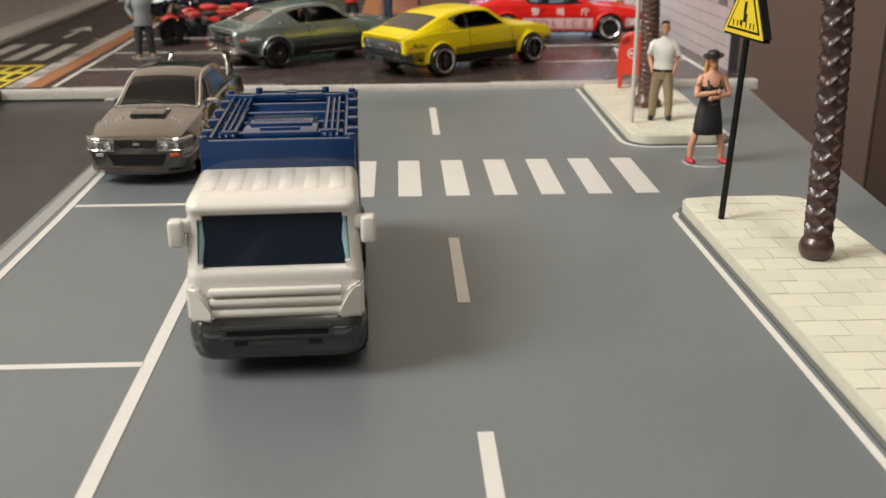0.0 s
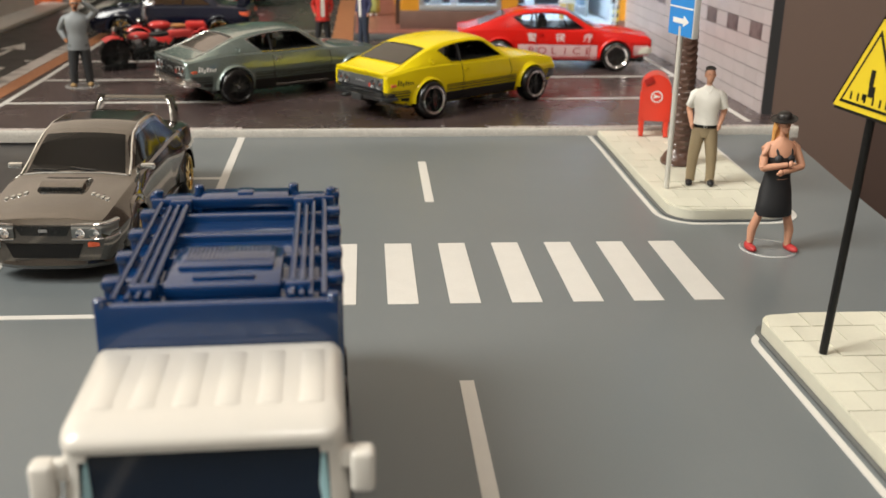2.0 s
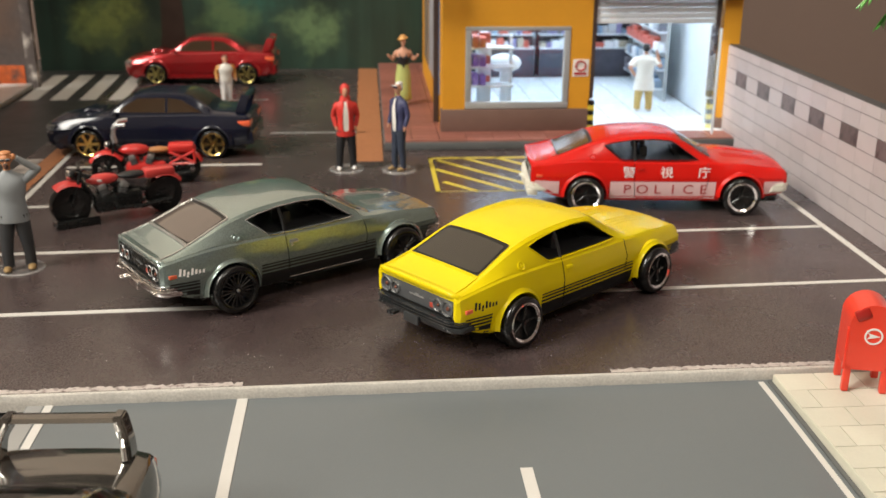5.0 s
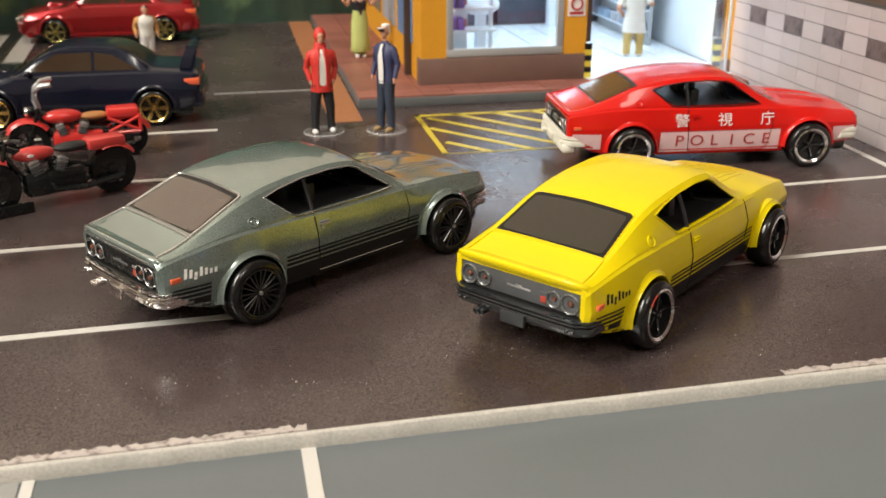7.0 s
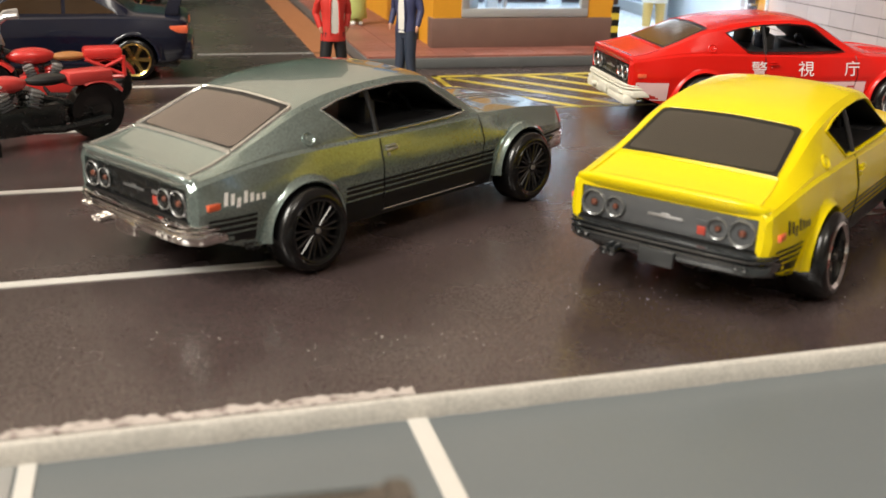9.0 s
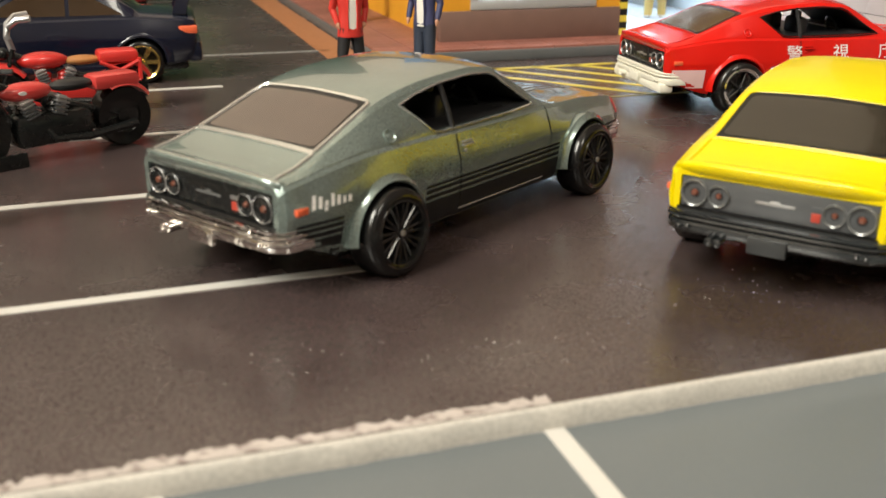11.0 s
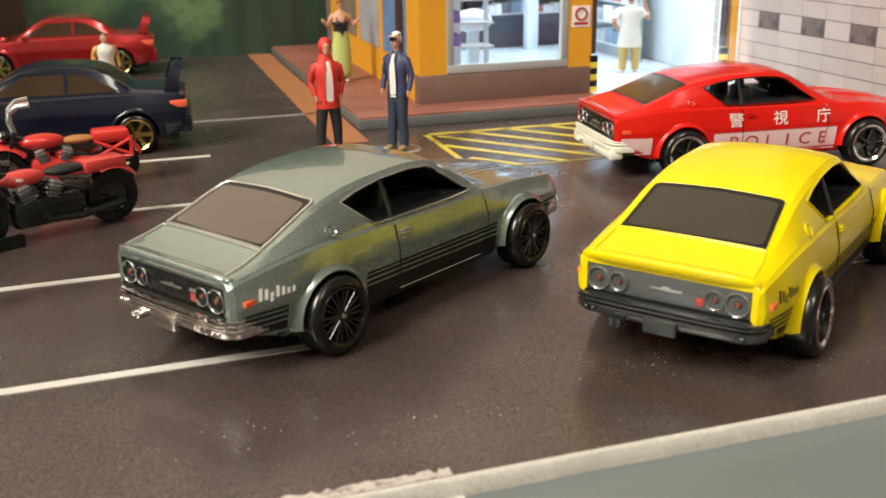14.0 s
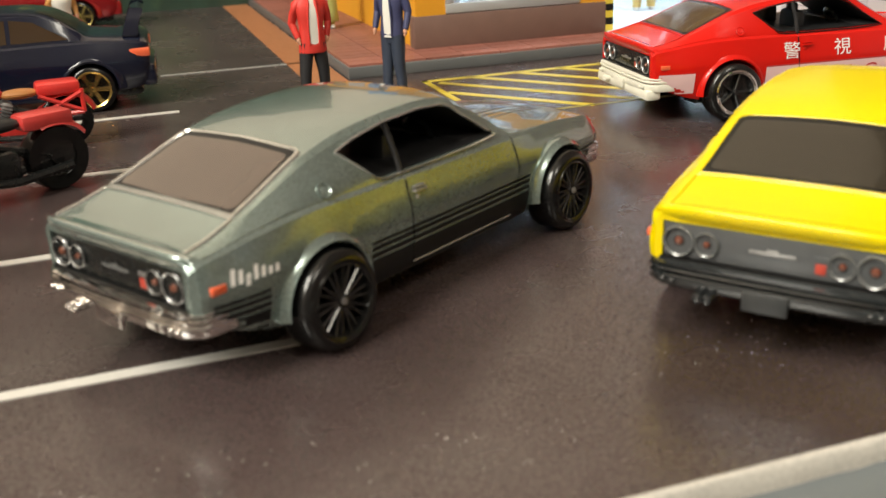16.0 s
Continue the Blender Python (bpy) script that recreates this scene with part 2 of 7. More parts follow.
def rings(bm, loops, cap=True, closed=True, mat=0):
    """Skin over loops of points with equal counts."""
    vs = [[bm.verts.new(p) for p in loop] for loop in loops]
    k = len(loops[0])
    fs = []
    for a, b in zip(vs, vs[1:]):
        for i in range(k if closed else k - 1):
            j = (i + 1) % k
            fs.append(bm.faces.new((a[i], a[j], b[j], b[i])))
    if cap and closed:
        fs.append(bm.faces.new(vs[0][::-1]))
        fs.append(bm.faces.new(vs[-1]))
    for f in fs:
        f.material_index = mat
    return [v for l in vs for v in l]


def tube(bm, pts, radii, seg=8, mat=0, flat=1.0):
    """A round bar along points; flat squeezes it across."""
    pts = [Vector(p) for p in pts]
    radii = radii if isinstance(radii, (list, tuple)) else [radii] * len(pts)
    loops = []
    for i, p in enumerate(pts):
        d = (pts[min(i + 1, len(pts) - 1)] - pts[max(i - 1, 0)]).normalized()
        a = d.orthogonal() if abs(d.z) > 0.9 else d.cross(Vector((0, 0, 1)))
        if abs(d.z) > 0.9:
            a = Vector((1, 0, 0)) - d * d.x
        a.normalize()
        b = d.cross(a)
        loops.append([p + radii[i] * (math.cos(t) * a + flat * math.sin(t) * b) for t in (2 * math.pi * k / seg for k in range(seg))])
    return rings(bm, loops, mat=mat)


def lathe(bm, profile, axis="z", centre=(0, 0, 0), seg=24, mat=0):
    """Turn a profile of (radius, height) about an axis."""
    loops = []
    for r, h in profile:
        loop = []
        for k in range(seg):
            t = 2 * math.pi * k / seg
            c, s = r * math.cos(t), r * math.sin(t)
            p = {"z": (c, s, h), "y": (c, h, s), "x": (h, c, s)}[axis]
            loop.append(Vector(p) + Vector(centre))
        loops.append(loop)
    return rings(bm, loops, cap=profile[0] != profile[-1], mat=mat)


def ball(bm, c, r, mat=0, seg=14):
    v = bmesh.ops.create_uvsphere(bm, u_segments=seg, v_segments=max(6, seg * 2 // 3), radius=1.0)["verts"]
    bmesh.ops.scale(bm, vec=r if isinstance(r, (tuple, list)) else (r, r, r), verts=v)
    bmesh.ops.translate(bm, vec=c, verts=v)
    for f in {f for x in v for f in x.link_faces}:
        f.material_index = mat
    return v


def prism(bm, outline, axis, a, b, mat=0):
    """Push a flat outline out between two values of an axis."""
    def at(p, h):
        return {"x": (h, p[0], p[1]), "y": (p[0], h, p[1]), "z": (p[0], p[1], h)}[axis]
    return rings(bm, [[at(p, a) for p in outline], [at(p, b) for p in outline]], mat=mat)


def ribbon(bm, pts, width, z, closed=False, mat=0, thick=0.012):
    """A flat painted line along points on a board."""
    pts = [Vector((p[0], p[1])) for p in pts]
    left, right = [], []
    for i, p in enumerate(pts):
        d = (pts[min(i + 1, len(pts) - 1)] - pts[max(i - 1, 0)]).normalized()
        nrm = Vector((-d.y, d.x)) * width / 2
        left.append(p + nrm)
        right.append(p - nrm)
    loops = [[(l.x, l.y, z), (r.x, r.y, z), (r.x, r.y, z + thick), (l.x, l.y, z + thick)] for l, r in zip(left, right)]
    rings(bm, loops, mat=mat)


def strip(x0, y0, x1, y1, z, thick=0.012):
    bm = bmesh.new()
    box(bm, x0, y0, z, x1, y1, z + thick)
    return bm


def boolean(bm, cutter):
    """bm less cutter; both are used up."""
    obs = []
    for b in (bm, cutter):
        bmesh.ops.recalc_face_normals(b, faces=b.faces)
        me = bpy.data.meshes.new("tmp")
        b.to_mesh(me)
        b.free()
        obs.append(new("tmp", me))
    mod = obs[0].modifiers.new("cut", "BOOLEAN")
    mod.operation, mod.object, mod.solver = "DIFFERENCE", obs[1], "EXACT"
    mod.use_self = True
    dg = bpy.context.evaluated_depsgraph_get()
    dg.update()
    out = bmesh.new()
    ev = obs[0].evaluated_get(dg)
    out.from_mesh(ev.to_mesh())
    for o in obs:
        me = o.data
        bpy.data.objects.remove(o)
        bpy.data.meshes.remove(me)
    return out


def lay_on(tree, bm, axis, sign, lift, thick=0.0):
    """Drop the vertices of a flat bmesh along an axis onto a surface, lifted off it a little."""
    d = Vector((0, 0, 0))
    i = "xyz".index(axis)
    d[i] = -sign
    dead = []
    for v in bm.verts:
        o = v.co.copy()
        o[i] = sign * 20
        hit, nrm, _, _ = tree.ray_cast(o, d)
        if hit is None:
            dead.append(v)
            continue
        v.co = hit + (nrm if nrm.dot(d) < 0 else -nrm) * lift
    bmesh.ops.delete(bm, geom=dead, context="VERTS")
    return bm


def sheet(outline, axis, step=0.12):
    """A flat, finely divided polygon; outline gives the two other coordinates."""
    bm = bmesh.new()
    at = {"x": lambda p: (0, p[0], p[1]), "y": lambda p: (p[0], 0, p[1]), "z": lambda p: (p[0], p[1], 0)}[axis]
    f = bm.faces.new([bm.verts.new(at(p)) for p in outline])
    i, j = {"x": (1, 2), "y": (0, 2), "z": (0, 1)}[axis]
    for k in (i, j):
        lo, hi = min(v.co[k] for v in bm.verts), max(v.co[k] for v in bm.verts)
        n = int((hi - lo) / step)
        for q in range(1, n + 1):
            co, no = Vector((0, 0, 0)), Vector((0, 0, 0))
            co[k], no[k] = lo + (hi - lo) * q / (n + 1), 1
            bmesh.ops.bisect_plane(bm, geom=bm.verts[:] + bm.edges[:] + bm.faces[:], plane_co=co, plane_no=no)
    return bm


def words(text, size, space=1.0):
    """Flat letters in the x-y plane, centred, as a bmesh."""
    cu = bpy.data.curves.new("words", "FONT")
    cu.body, cu.size, cu.space_character = text, size, space
    cu.align_x, cu.align_y, cu.resolution_u = "CENTER", "CENTER", 3
    ob = new("words", cu)
    dg = bpy.context.evaluated_depsgraph_get()
    dg.update()
    out = bmesh.new()
    out.from_mesh(ob.evaluated_get(dg).to_mesh())
    bpy.data.objects.remove(ob)
    bpy.data.curves.remove(cu)
    bmesh.ops.triangulate(out, faces=out.faces)
    return out


def smooth_keys(keys, xs):
    """Monotone curves through rows of (x, values...)."""
    k = np.array(keys, float)
    x, out = k[:, 0], []
    for c in range(1, k.shape[1]):
        y = k[:, c]
        h, dl = np.diff(x), np.diff(y) / np.diff(x)
        m = np.zeros(len(x))
        for i in range(1, len(x) - 1):
            if dl[i - 1] * dl[i] > 0:
                w1, w2 = 2 * h[i] + h[i - 1], h[i] + 2 * h[i - 1]
                m[i] = (w1 + w2) / (w1 / dl[i - 1] + w2 / dl[i])
        m[0], m[-1] = dl[0], dl[-1]
        i = np.clip(np.searchsorted(x, xs) - 1, 0, len(x) - 2)
        t = (xs - x[i]) / h[i]
        out.append((2 * t**3 - 3 * t**2 + 1) * y[i] + (t**3 - 2 * t**2 + t) * h[i] * m[i] + (-2 * t**3 + 3 * t**2) * y[i + 1] + (t**3 - t**2) * h[i] * m[i + 1])
    return np.array(out).T


def arc(cx, cy, r, a0, a1, n=8):
    return [(cx + r * math.cos(radians(a0 + (a1 - a0) * i / n)), cy + r * math.sin(radians(a0 + (a1 - a0) * i / n))) for i in range(n + 1)]

# ---- the room ----


def wall_slab(name, x0, y0, x1, y1, z0, z1, mat, label):
    return solid(name, boxes(min(x0, x1), min(y0, y1), z0, max(x0, x1), max(y0, y1), z1), mat, label, "wall", "structure")


wall_slab("wall_north", -150, 95, 39, 99, -80, 190, WALL_BEIGE, "plain beige painted room wall")
wall_slab("wall_panel", -150, 93, 39, 95, -80, 13, BROWN, "plain brown panel along the wall behind the model town")
wall_slab("wall_east", 39.2, -120, 43, 99, -80, 190, BROWN_DARK, "dark brown painted side wall of the room")
wall_slab("wall_west", -154, -120, -150.2, 99, -80, 190, WALL_WHITE, "pale plaster room wall")
# unseen wall, coloured darker so that shiny parts mirror a dim room
wall_slab("wall_south", -154, -124, 43, -120.2, -80, 190, WALL_SHADE, "plaster room wall behind the viewer, shade put into its colour")
solid("floor", boxes(-154, -124, -84, 43, 99, -80.2), TABLE, "dark brown room floor", "floor", "structure")
solid("ceiling", boxes(-154, -124, 190.2, 43, 99, 194), WALL_WHITE, "pale plaster ceiling", "ceiling", "structure")

# ---- table and boards ----
table = thing("table", 0, 0, 0, 0, "dark brown table under the model street boards", "table")
bm = bmesh.new()
prism(bm, [(-60, -10), (6.6, -10), (8.0, 27), (9.7, 42), (9.9, 78), (-60, 78)], "z", -2.6, -0.42)
part("tabletop", bm, TABLE, table)
for lx, ly in ((-57, -7), (5.5, -7), (-57, 74), (7.5, 74)):
    part("leg", boxes(lx - 1.5, ly - 1.5, -80.2, lx + 1.5, ly + 1.5, -2.6, bevel=0.2), TABLE, table)

road = thing("road", 0, 0, 0, 0, "grey printed toy road board with white markings", "road", kind="structure")


def curl(bm):
    """The far end of the thin road board lifts a little where it meets the parking board."""
    for v in bm.verts:
        t = min(1.0, max(0.0, (v.co.y - 36.0) / 6.2))
        v.co.z += 0.085 * t * t * (3 - 2 * t) if v.co.z > -0.3 else 0
    return bm


def road_line(pts, width, thick=0.012):
    """A painted line along the road, cut finely enough to follow the board."""
    fine = [pts[0]]
    for p, q in zip(pts, pts[1:]):
        n = max(1, int(math.dist(p, q) / 0.5))
        fine += [(p[0] + (q[0] - p[0]) * i / n, p[1] + (q[1] - p[1]) * i / n) for i in range(1, n + 1)]
    bm = bmesh.new()
    ribbon(bm, fine, width, 0.0, thick=thick)
    return curl(bm)


bm = bmesh.new()
edge = [(-9, 6.4), (27, 8.45)] + [(y, 8.45 + (y - 27) * 1.6 / 15.2) for y in np.linspace(35, 42.2, 15)] + [(46, 10.05)]
rings(bm, [[(-8.0, y, -0.4), (x, y, -0.4), (x, y, 0.0), (-8.0, y, 0.0)] for y, x in edge])
part("board", curl(bm), ROAD, road)
part("border_line", road_line([(-7.40, -9), (-7.45, 30), (-7.63, 42.2)], 0.14), MARK, road)
part("border_band", road_line([(-7.73, -9), (-7.76, 30), (-7.86, 42.2)], 0.26, 0.008), MARK_GREY, road)
part("lane_line", road_line([(-4.02, -4), (-4.19, 20), (-4.32, 30), (-4.42, 42.2)], 0.18), MARK, road)
for y in (1.9, 9.1, 16.35, 23.54, 30.82, 38.45):
    part("bay_line", curl(strip(-7.38, y - 0.07, -4.16 - 0.0065 * y, y + 0.07, 0)), MARK, road)
for y0, y1 in ((4.6, 7.6), (11.5, 14.5), (18.5, 21.55), (25.45, 28.47), (36.62, 39.72)):
    part("dash", road_line([(0.095, y0), (0.095, y1)], 0.19), MARK, road)
for i in range(-3, 6):
    part("crossing_stripe", strip(-0.90 + 0.99 * i, 31.13, -0.41 + 0.99 * i, 34.0, 0), MARK, road)

left_ground = thing("left_street", 0, 0, 0, 0, "dark asphalt-printed board beside the grey road", "road", kind="structure")
part("board", boxes(-60, -9, -0.5, -8.02, 42.1, -0.06), ROAD_DARK, left_ground)

# ---- raised kerbed islands ----


def island(y0, y1, x0, x1, round_end, px, py, label):
    """A raised cream pavement with rounded corners at one end; round_end says which end."""
    ob = thing("pavement", 0, 0, 0, 0, label, "pavement", kind="structure")
    r, gap = 0.55, 0.21
    if round_end == "low":
        shape = arc(x0 + r, y0 + r, r, 180, 270) + arc(x1 - r, y0 + r, r, 270, 360) + [(x1 + 0.12, y1), (x0, y1)]
        line = [(x0 - gap, y1)] + arc(x0 + r, y0 + r, r + gap, 180, 270) + [(x1 - r, y0 - gap)] + arc(x1 - r, y0 + r, r + gap, 270, 360) + [(x1 + gap + 0.12, y1)]
        kerb = [(x0 - 0.05, y1)] + arc(x0 + r, y0 + r, r + 0.05, 180, 270) + [(x1 - r, y0 - 0.05)] + arc(x1 - r, y0 + r, r + 0.05, 270, 350)
    else:
        shape = [(x0, y0), (x1, y0)] + arc(x1 - r, y1 - r, r, 0, 90) + arc(x0 + 0.3, y1 - 0.3, 0.3, 90, 180)
        line = [(x0 - gap, y0), (x0 - gap, y1 - 0.75)] + arc(x0 + 0.18, y1 - 0.62, 0.18 + gap, 180, 80)
        kerb = [(x0 - 0.05, y0)] + arc(x0 + 0.3, y1 - 0.3, 0.35, 180, 95)
    bm = bmesh.new()
    prism(bm, shape, "z", 0.0, 0.215)
    part("slab", bm, CREAM_JOINT, ob)
    part("kerb_line", road_line(line, 0.10), MARK, ob)
    part("kerb", road_line(kerb, 0.07, 0.03), KERB_DARK, ob)
    # tiles in running bond, clipped to the slab's outline
    j, row = 0.010, 0
    rng = random.Random(3)
    corners = ((x0 + r, y0 + r, r), (x1 - r, y0 + r, r)) if round_end == "low" else ((x1 - r, y1 - r, r), (x0 + 0.3, y1 - 0.3, 0.3))
    y = y1
    while y > y0 + 0.01:
        x = x0 - (0.0 if row % 2 == 0 else px / 2)
        while x < x1 - 0.01:
            a, b = max(x, x0) + j, min(x + px, x1) - j
            lo, hi = max(y - py, y0) + j, y - j
            if b - a > 0.05 and hi - lo > 0.05:
                bm = bmesh.new()
                lift = rng.uniform(-0.006, 0.006)
                prism(bm, [(a, lo), (b, lo), (b, hi), (a, hi)], "z", 0.18, 0.242 + lift)
                for v in bm.verts:
                    for cx, cy, cr in corners:
                        dx, dy = v.co.x - cx, v.co.y - cy
                        out = (dx < 0) == (cx < (x0 + x1) / 2) and (dy < 0) == (round_end == "low")
                        if out and math.hypot(dx, dy) > cr - 0.02:
                            k = (cr - 0.02) / math.hypot(dx, dy)
                            v.co.x, v.co.y = cx + dx * k, cy + dy * k
                top = max(bm.faces, key=lambda f: f.calc_center_median().z)
                bmesh.ops.inset_region(bm, faces=[top], thickness=0.02, depth=0.010)
                part("tile", bm, CREAM, ob, angle=50)
            x += px
        y -= py
        row += 1
    return ob


island(35.22, 42.2, 4.89, 7.35, "low", 0.72, 0.62, "cream tiled toy pavement island with rounded kerb")
island(8.0, 30.03, 4.63, 7.15, "high", 0.63, 0.505, "cream tiled toy pavement island beside the road")

# ---- parking board ----
Z = 0.30
parking = thing("parking_lot", 0, 0, 0, 0, "dark asphalt-printed parking board with white bay lines", "parking lot", kind="structure")


def front(x):
    """The parking board's front edge, which lies a little askew to the road."""
    return 42.22 + 0.016 * x


def slant(x0, x1, y0, y1, w):
    bm = bmesh.new()
    ribbon(bm, [(x0, y0), (x1, y1)], w, Z)
    return bm


bm = bmesh.new()
prism(bm, [(-12.9, front(-12.9) + 0.06), (10.4, front(10.4) + 0.06), (10.4, 78), (-12.9, 78)], "z", -0.02, Z)
bmesh.ops.recalc_face_normals(bm, faces=bm.faces)
for f in bm.faces:
    f.material_index = 0 if f.normal.z > 0.5 else 1
part("board", bm, [ASPHALT, CARD_EDGE], parking)
bm = bmesh.new()
rng = random.Random(8)
loops = []
for k in range(120):
    x = -12.9 + 23.35 * k / 119
    w = 0.012 * rng.uniform(-1, 1)
    loops.append([(x, front(x) + 0.056, -0.01), (x, front(x) + w * 0.5, -0.01), (x, front(x) + w, 0.13), (x, front(x) + 0.005 + w * 0.6, Z - 0.035 + w), (x, front(x) + 0.025, Z - 0.006 + 0.4 * w), (x, front(x) + 0.056, Z - 0.004)])
rings(bm, loops)
part("cut_edge", bm, CARD_EDGE, parking, "pale cut cardboard edge", angle=60)
for x0, x1 in ((-11.4, -4.42), (2.0, 10.38)):
    # ragged inner side, where the print has rubbed off
    bm = bmesh.new()
    n = int((x1 - x0) / 0.05)
    loops = []
    for k in range(n + 1):
        x = x0 + (x1 - x0) * k / n
        w = 0.13 + 0.035 * rng.uniform(-1, 1) - (0.05 if rng.random() < 0.12 else 0)
        loops.append([(x, front(x) + 0.062, Z), (x, front(x) + 0.062 + w, Z), (x, front(x) + 0.062 + w, Z + 0.012), (x, front(x) + 0.062, Z + 0.012)])
    rings(bm, loops)
    part("edge_line", bm, MARK_WORN, parking, "scuffed white edge line")
bm = bmesh.new()
ribbon(bm, [(-11.42, 42.4), (-11.48, 50), (-11.72, 60.2)], 0.16, Z)
part("border_line", bm, MARK, parking)
part("border_line", slant(9.28, 9.34, 43.0, 58.8, 0.16), MARK, parking)
for x1, y0, y1 in ((-5.0, 45.47, 45.70), (-5.3, 49.12, 49.36), (-5.3, 52.86, 53.02), (-5.5, 56.92, 57.04)):
    part("bay_line", slant(-11.36, x1, y0, y1, 0.165), MARK, parking)
for y0, y1 in ((46.10, 46.38), (49.84, 50.10)):
    part("bay_line", slant(2.0, 9.2, y0, y1, 0.14), MARK, parking)
part("bay_line", strip(-5.6, 61.2, -2.3, 61.33, Z), MARK_GREY, parking)
part("bay_line", strip(-12.6, 67.2, -6.2, 67.3, Z), MARK_GREY, parking)
# brick strip and pale strip at the lot's left side
part("verge_strip", strip(-12.88, 42.32, -12.35, 58, Z), shade("mottled_verge_print", (0.50, 0.46, 0.43), 0.4, vary=0.2, size=2, grain=0.2, stain=(0.05, 0.042, 0.04), stain_size=1.1, stain_amount=1.0), parking, "mottled pale verge strip")
bm = bmesh.new()
y = 42.35
while y < 62:
    box(bm, -12.32, y, Z, -11.78, y + 0.36, Z + 0.014)
    y += 0.40
tagged(part("brick_strip", bm, ORANGE_STRIP, parking, "orange-brown printed brick strip"), kind="stuff")
# yellow no-parking hatch
hx0, hx1, hy0, hy1 = -0.33, 5.2, 53.7, 57.55
for a in ((hx0, hy1 - 0.16, hx1, hy1), (hx0, hy0, hx1, hy0 + 0.07), (hx0, hy0, hx0 + 0.13, hy1)):
    part("hatch_border", strip(*a, Z), YELLOW_MARK if a[1] > 55 or a[2] < 1 else YELLOW_MARK_DULL, parking)
for i in range(-2, 6):
    sx = hx0 + i * 1.05
    pts = []
    for t in np.linspace(0, 1, 12):
        x, y = sx + 3.3 * t, hy1 - (hy1 - hy0) * t
        if hx0 + 0.1 < x < hx1:
            pts.append((x, y))
    if len(pts) > 2:
        bm = bmesh.new()
        ribbon(bm, pts, 0.15, Z)
        part("hatch_stripe", bm, YELLOW_MARK, parking)
# orange path and red paving before the shop
part("path_strip", strip(-2.62, 57.2, -1.75, 74.6, Z), ORANGE_STRIP, parking, "orange printed path strip")

# ---- left road board with crossing, wall and kerb ----
street = thing("side_street", 0, 0, 0, 0, "dark printed street board with zebra crossings", "road", kind="structure")
part("board", boxes(-40, 41.4, -0.02, -12.92, 78, Z - 0.01), ROAD_DARK, street)
part("cut_edge", boxes(-40, 41.3, 0, -12.95, 41.395, Z - 0.03, bevel=0.02), CARD_EDGE, street)
part("yellow_panel", strip(-15.6, 42.1, -13.0, 46.6, Z), YELLOW_MARK, street, "yellow printed road panel with illegible dark marks")
for i in range(5):
    for k in range(3):
        part("dark_bar", strip(-15.4 + 0.5 * i, 42.4 + 1.4 * k, -15.15 + 0.5 * i, 43.3 + 1.4 * k, Z + 0.012), BLACK_PRINT, street)
for i in range(3):
    part("crossing_stripe", strip(-15.9 + 1.0 * i, 47.6, -15.4 + 1.0 * i, 51.6, Z), MARK, street)
for i in range(5):
    part("crossing_stripe", slant(-16.9 + 1.16 * i, -17.2 + 1.16 * i, 67.5, 73.3, 0.66), MARK, street)
part("arrow_shaft", strip(-14.6, 53.4, -14.4, 56.0, Z), MARK, street)
bm = bmesh.new()
prism(bm, [(-15.0, 55.6), (-14.0, 55.6), (-14.5, 57.2)], "z", Z, Z + 0.012)
part("arrow_head", bm, MARK, street)
part("edge_line", strip(-13.2, 52.9, -12.95, 53.05, Z), MARK, street)
GREYWALL = shade("grey_concrete_print", (0.52, 0.50, 0.47), 0.6, vary=0.12, size=0.8, grain=0.06, bump=0.2, bump_size=10)
solid("side_kerb", boxes(-17.6, 44, Z - 0.012, -16.3, 70.1, Z + 0.22, bevel=0.03), MARK, "pale grey kerb at the foot of the side wall", "kerb", "structure")
side_wall = thing("side_wall", 0, 0, 0, 0, "grey printed concrete wall with dark painted scrawl", "wall", kind="structure")
part("panel", boxes(-18.0, 44, Z - 0.012, -17.6, 68.8, 8.0), GREYWALL, side_wall)
rng = random.Random(5)
SCRAWL = [shade("scrawl_dark", (0.03, 0.035, 0.04), 0.6), shade("scrawl_green", (0.08, 0.13, 0.10), 0.6), shade("scrawl_yellow", (0.42, 0.36, 0.14), 0.6)]
for i in range(26):
    y, z = rng.uniform(56, 67.6), rng.uniform(3.2, 6.4)
    pts = [Vector((-17.58, y + rng.uniform(-1, 1), z + rng.uniform(-0.7, 0.7))) for _ in range(3)]
    bm = bmesh.new()
    tube(bm, pts, 0.16, 6)
    for v in bm.verts:
        v.co.x = -17.59 + 0.012 * (v.co.x + 17.58 > 0)
    part("scrawl", bm, SCRAWL[i % 3], side_wall)

# ---- backdrop panels ----


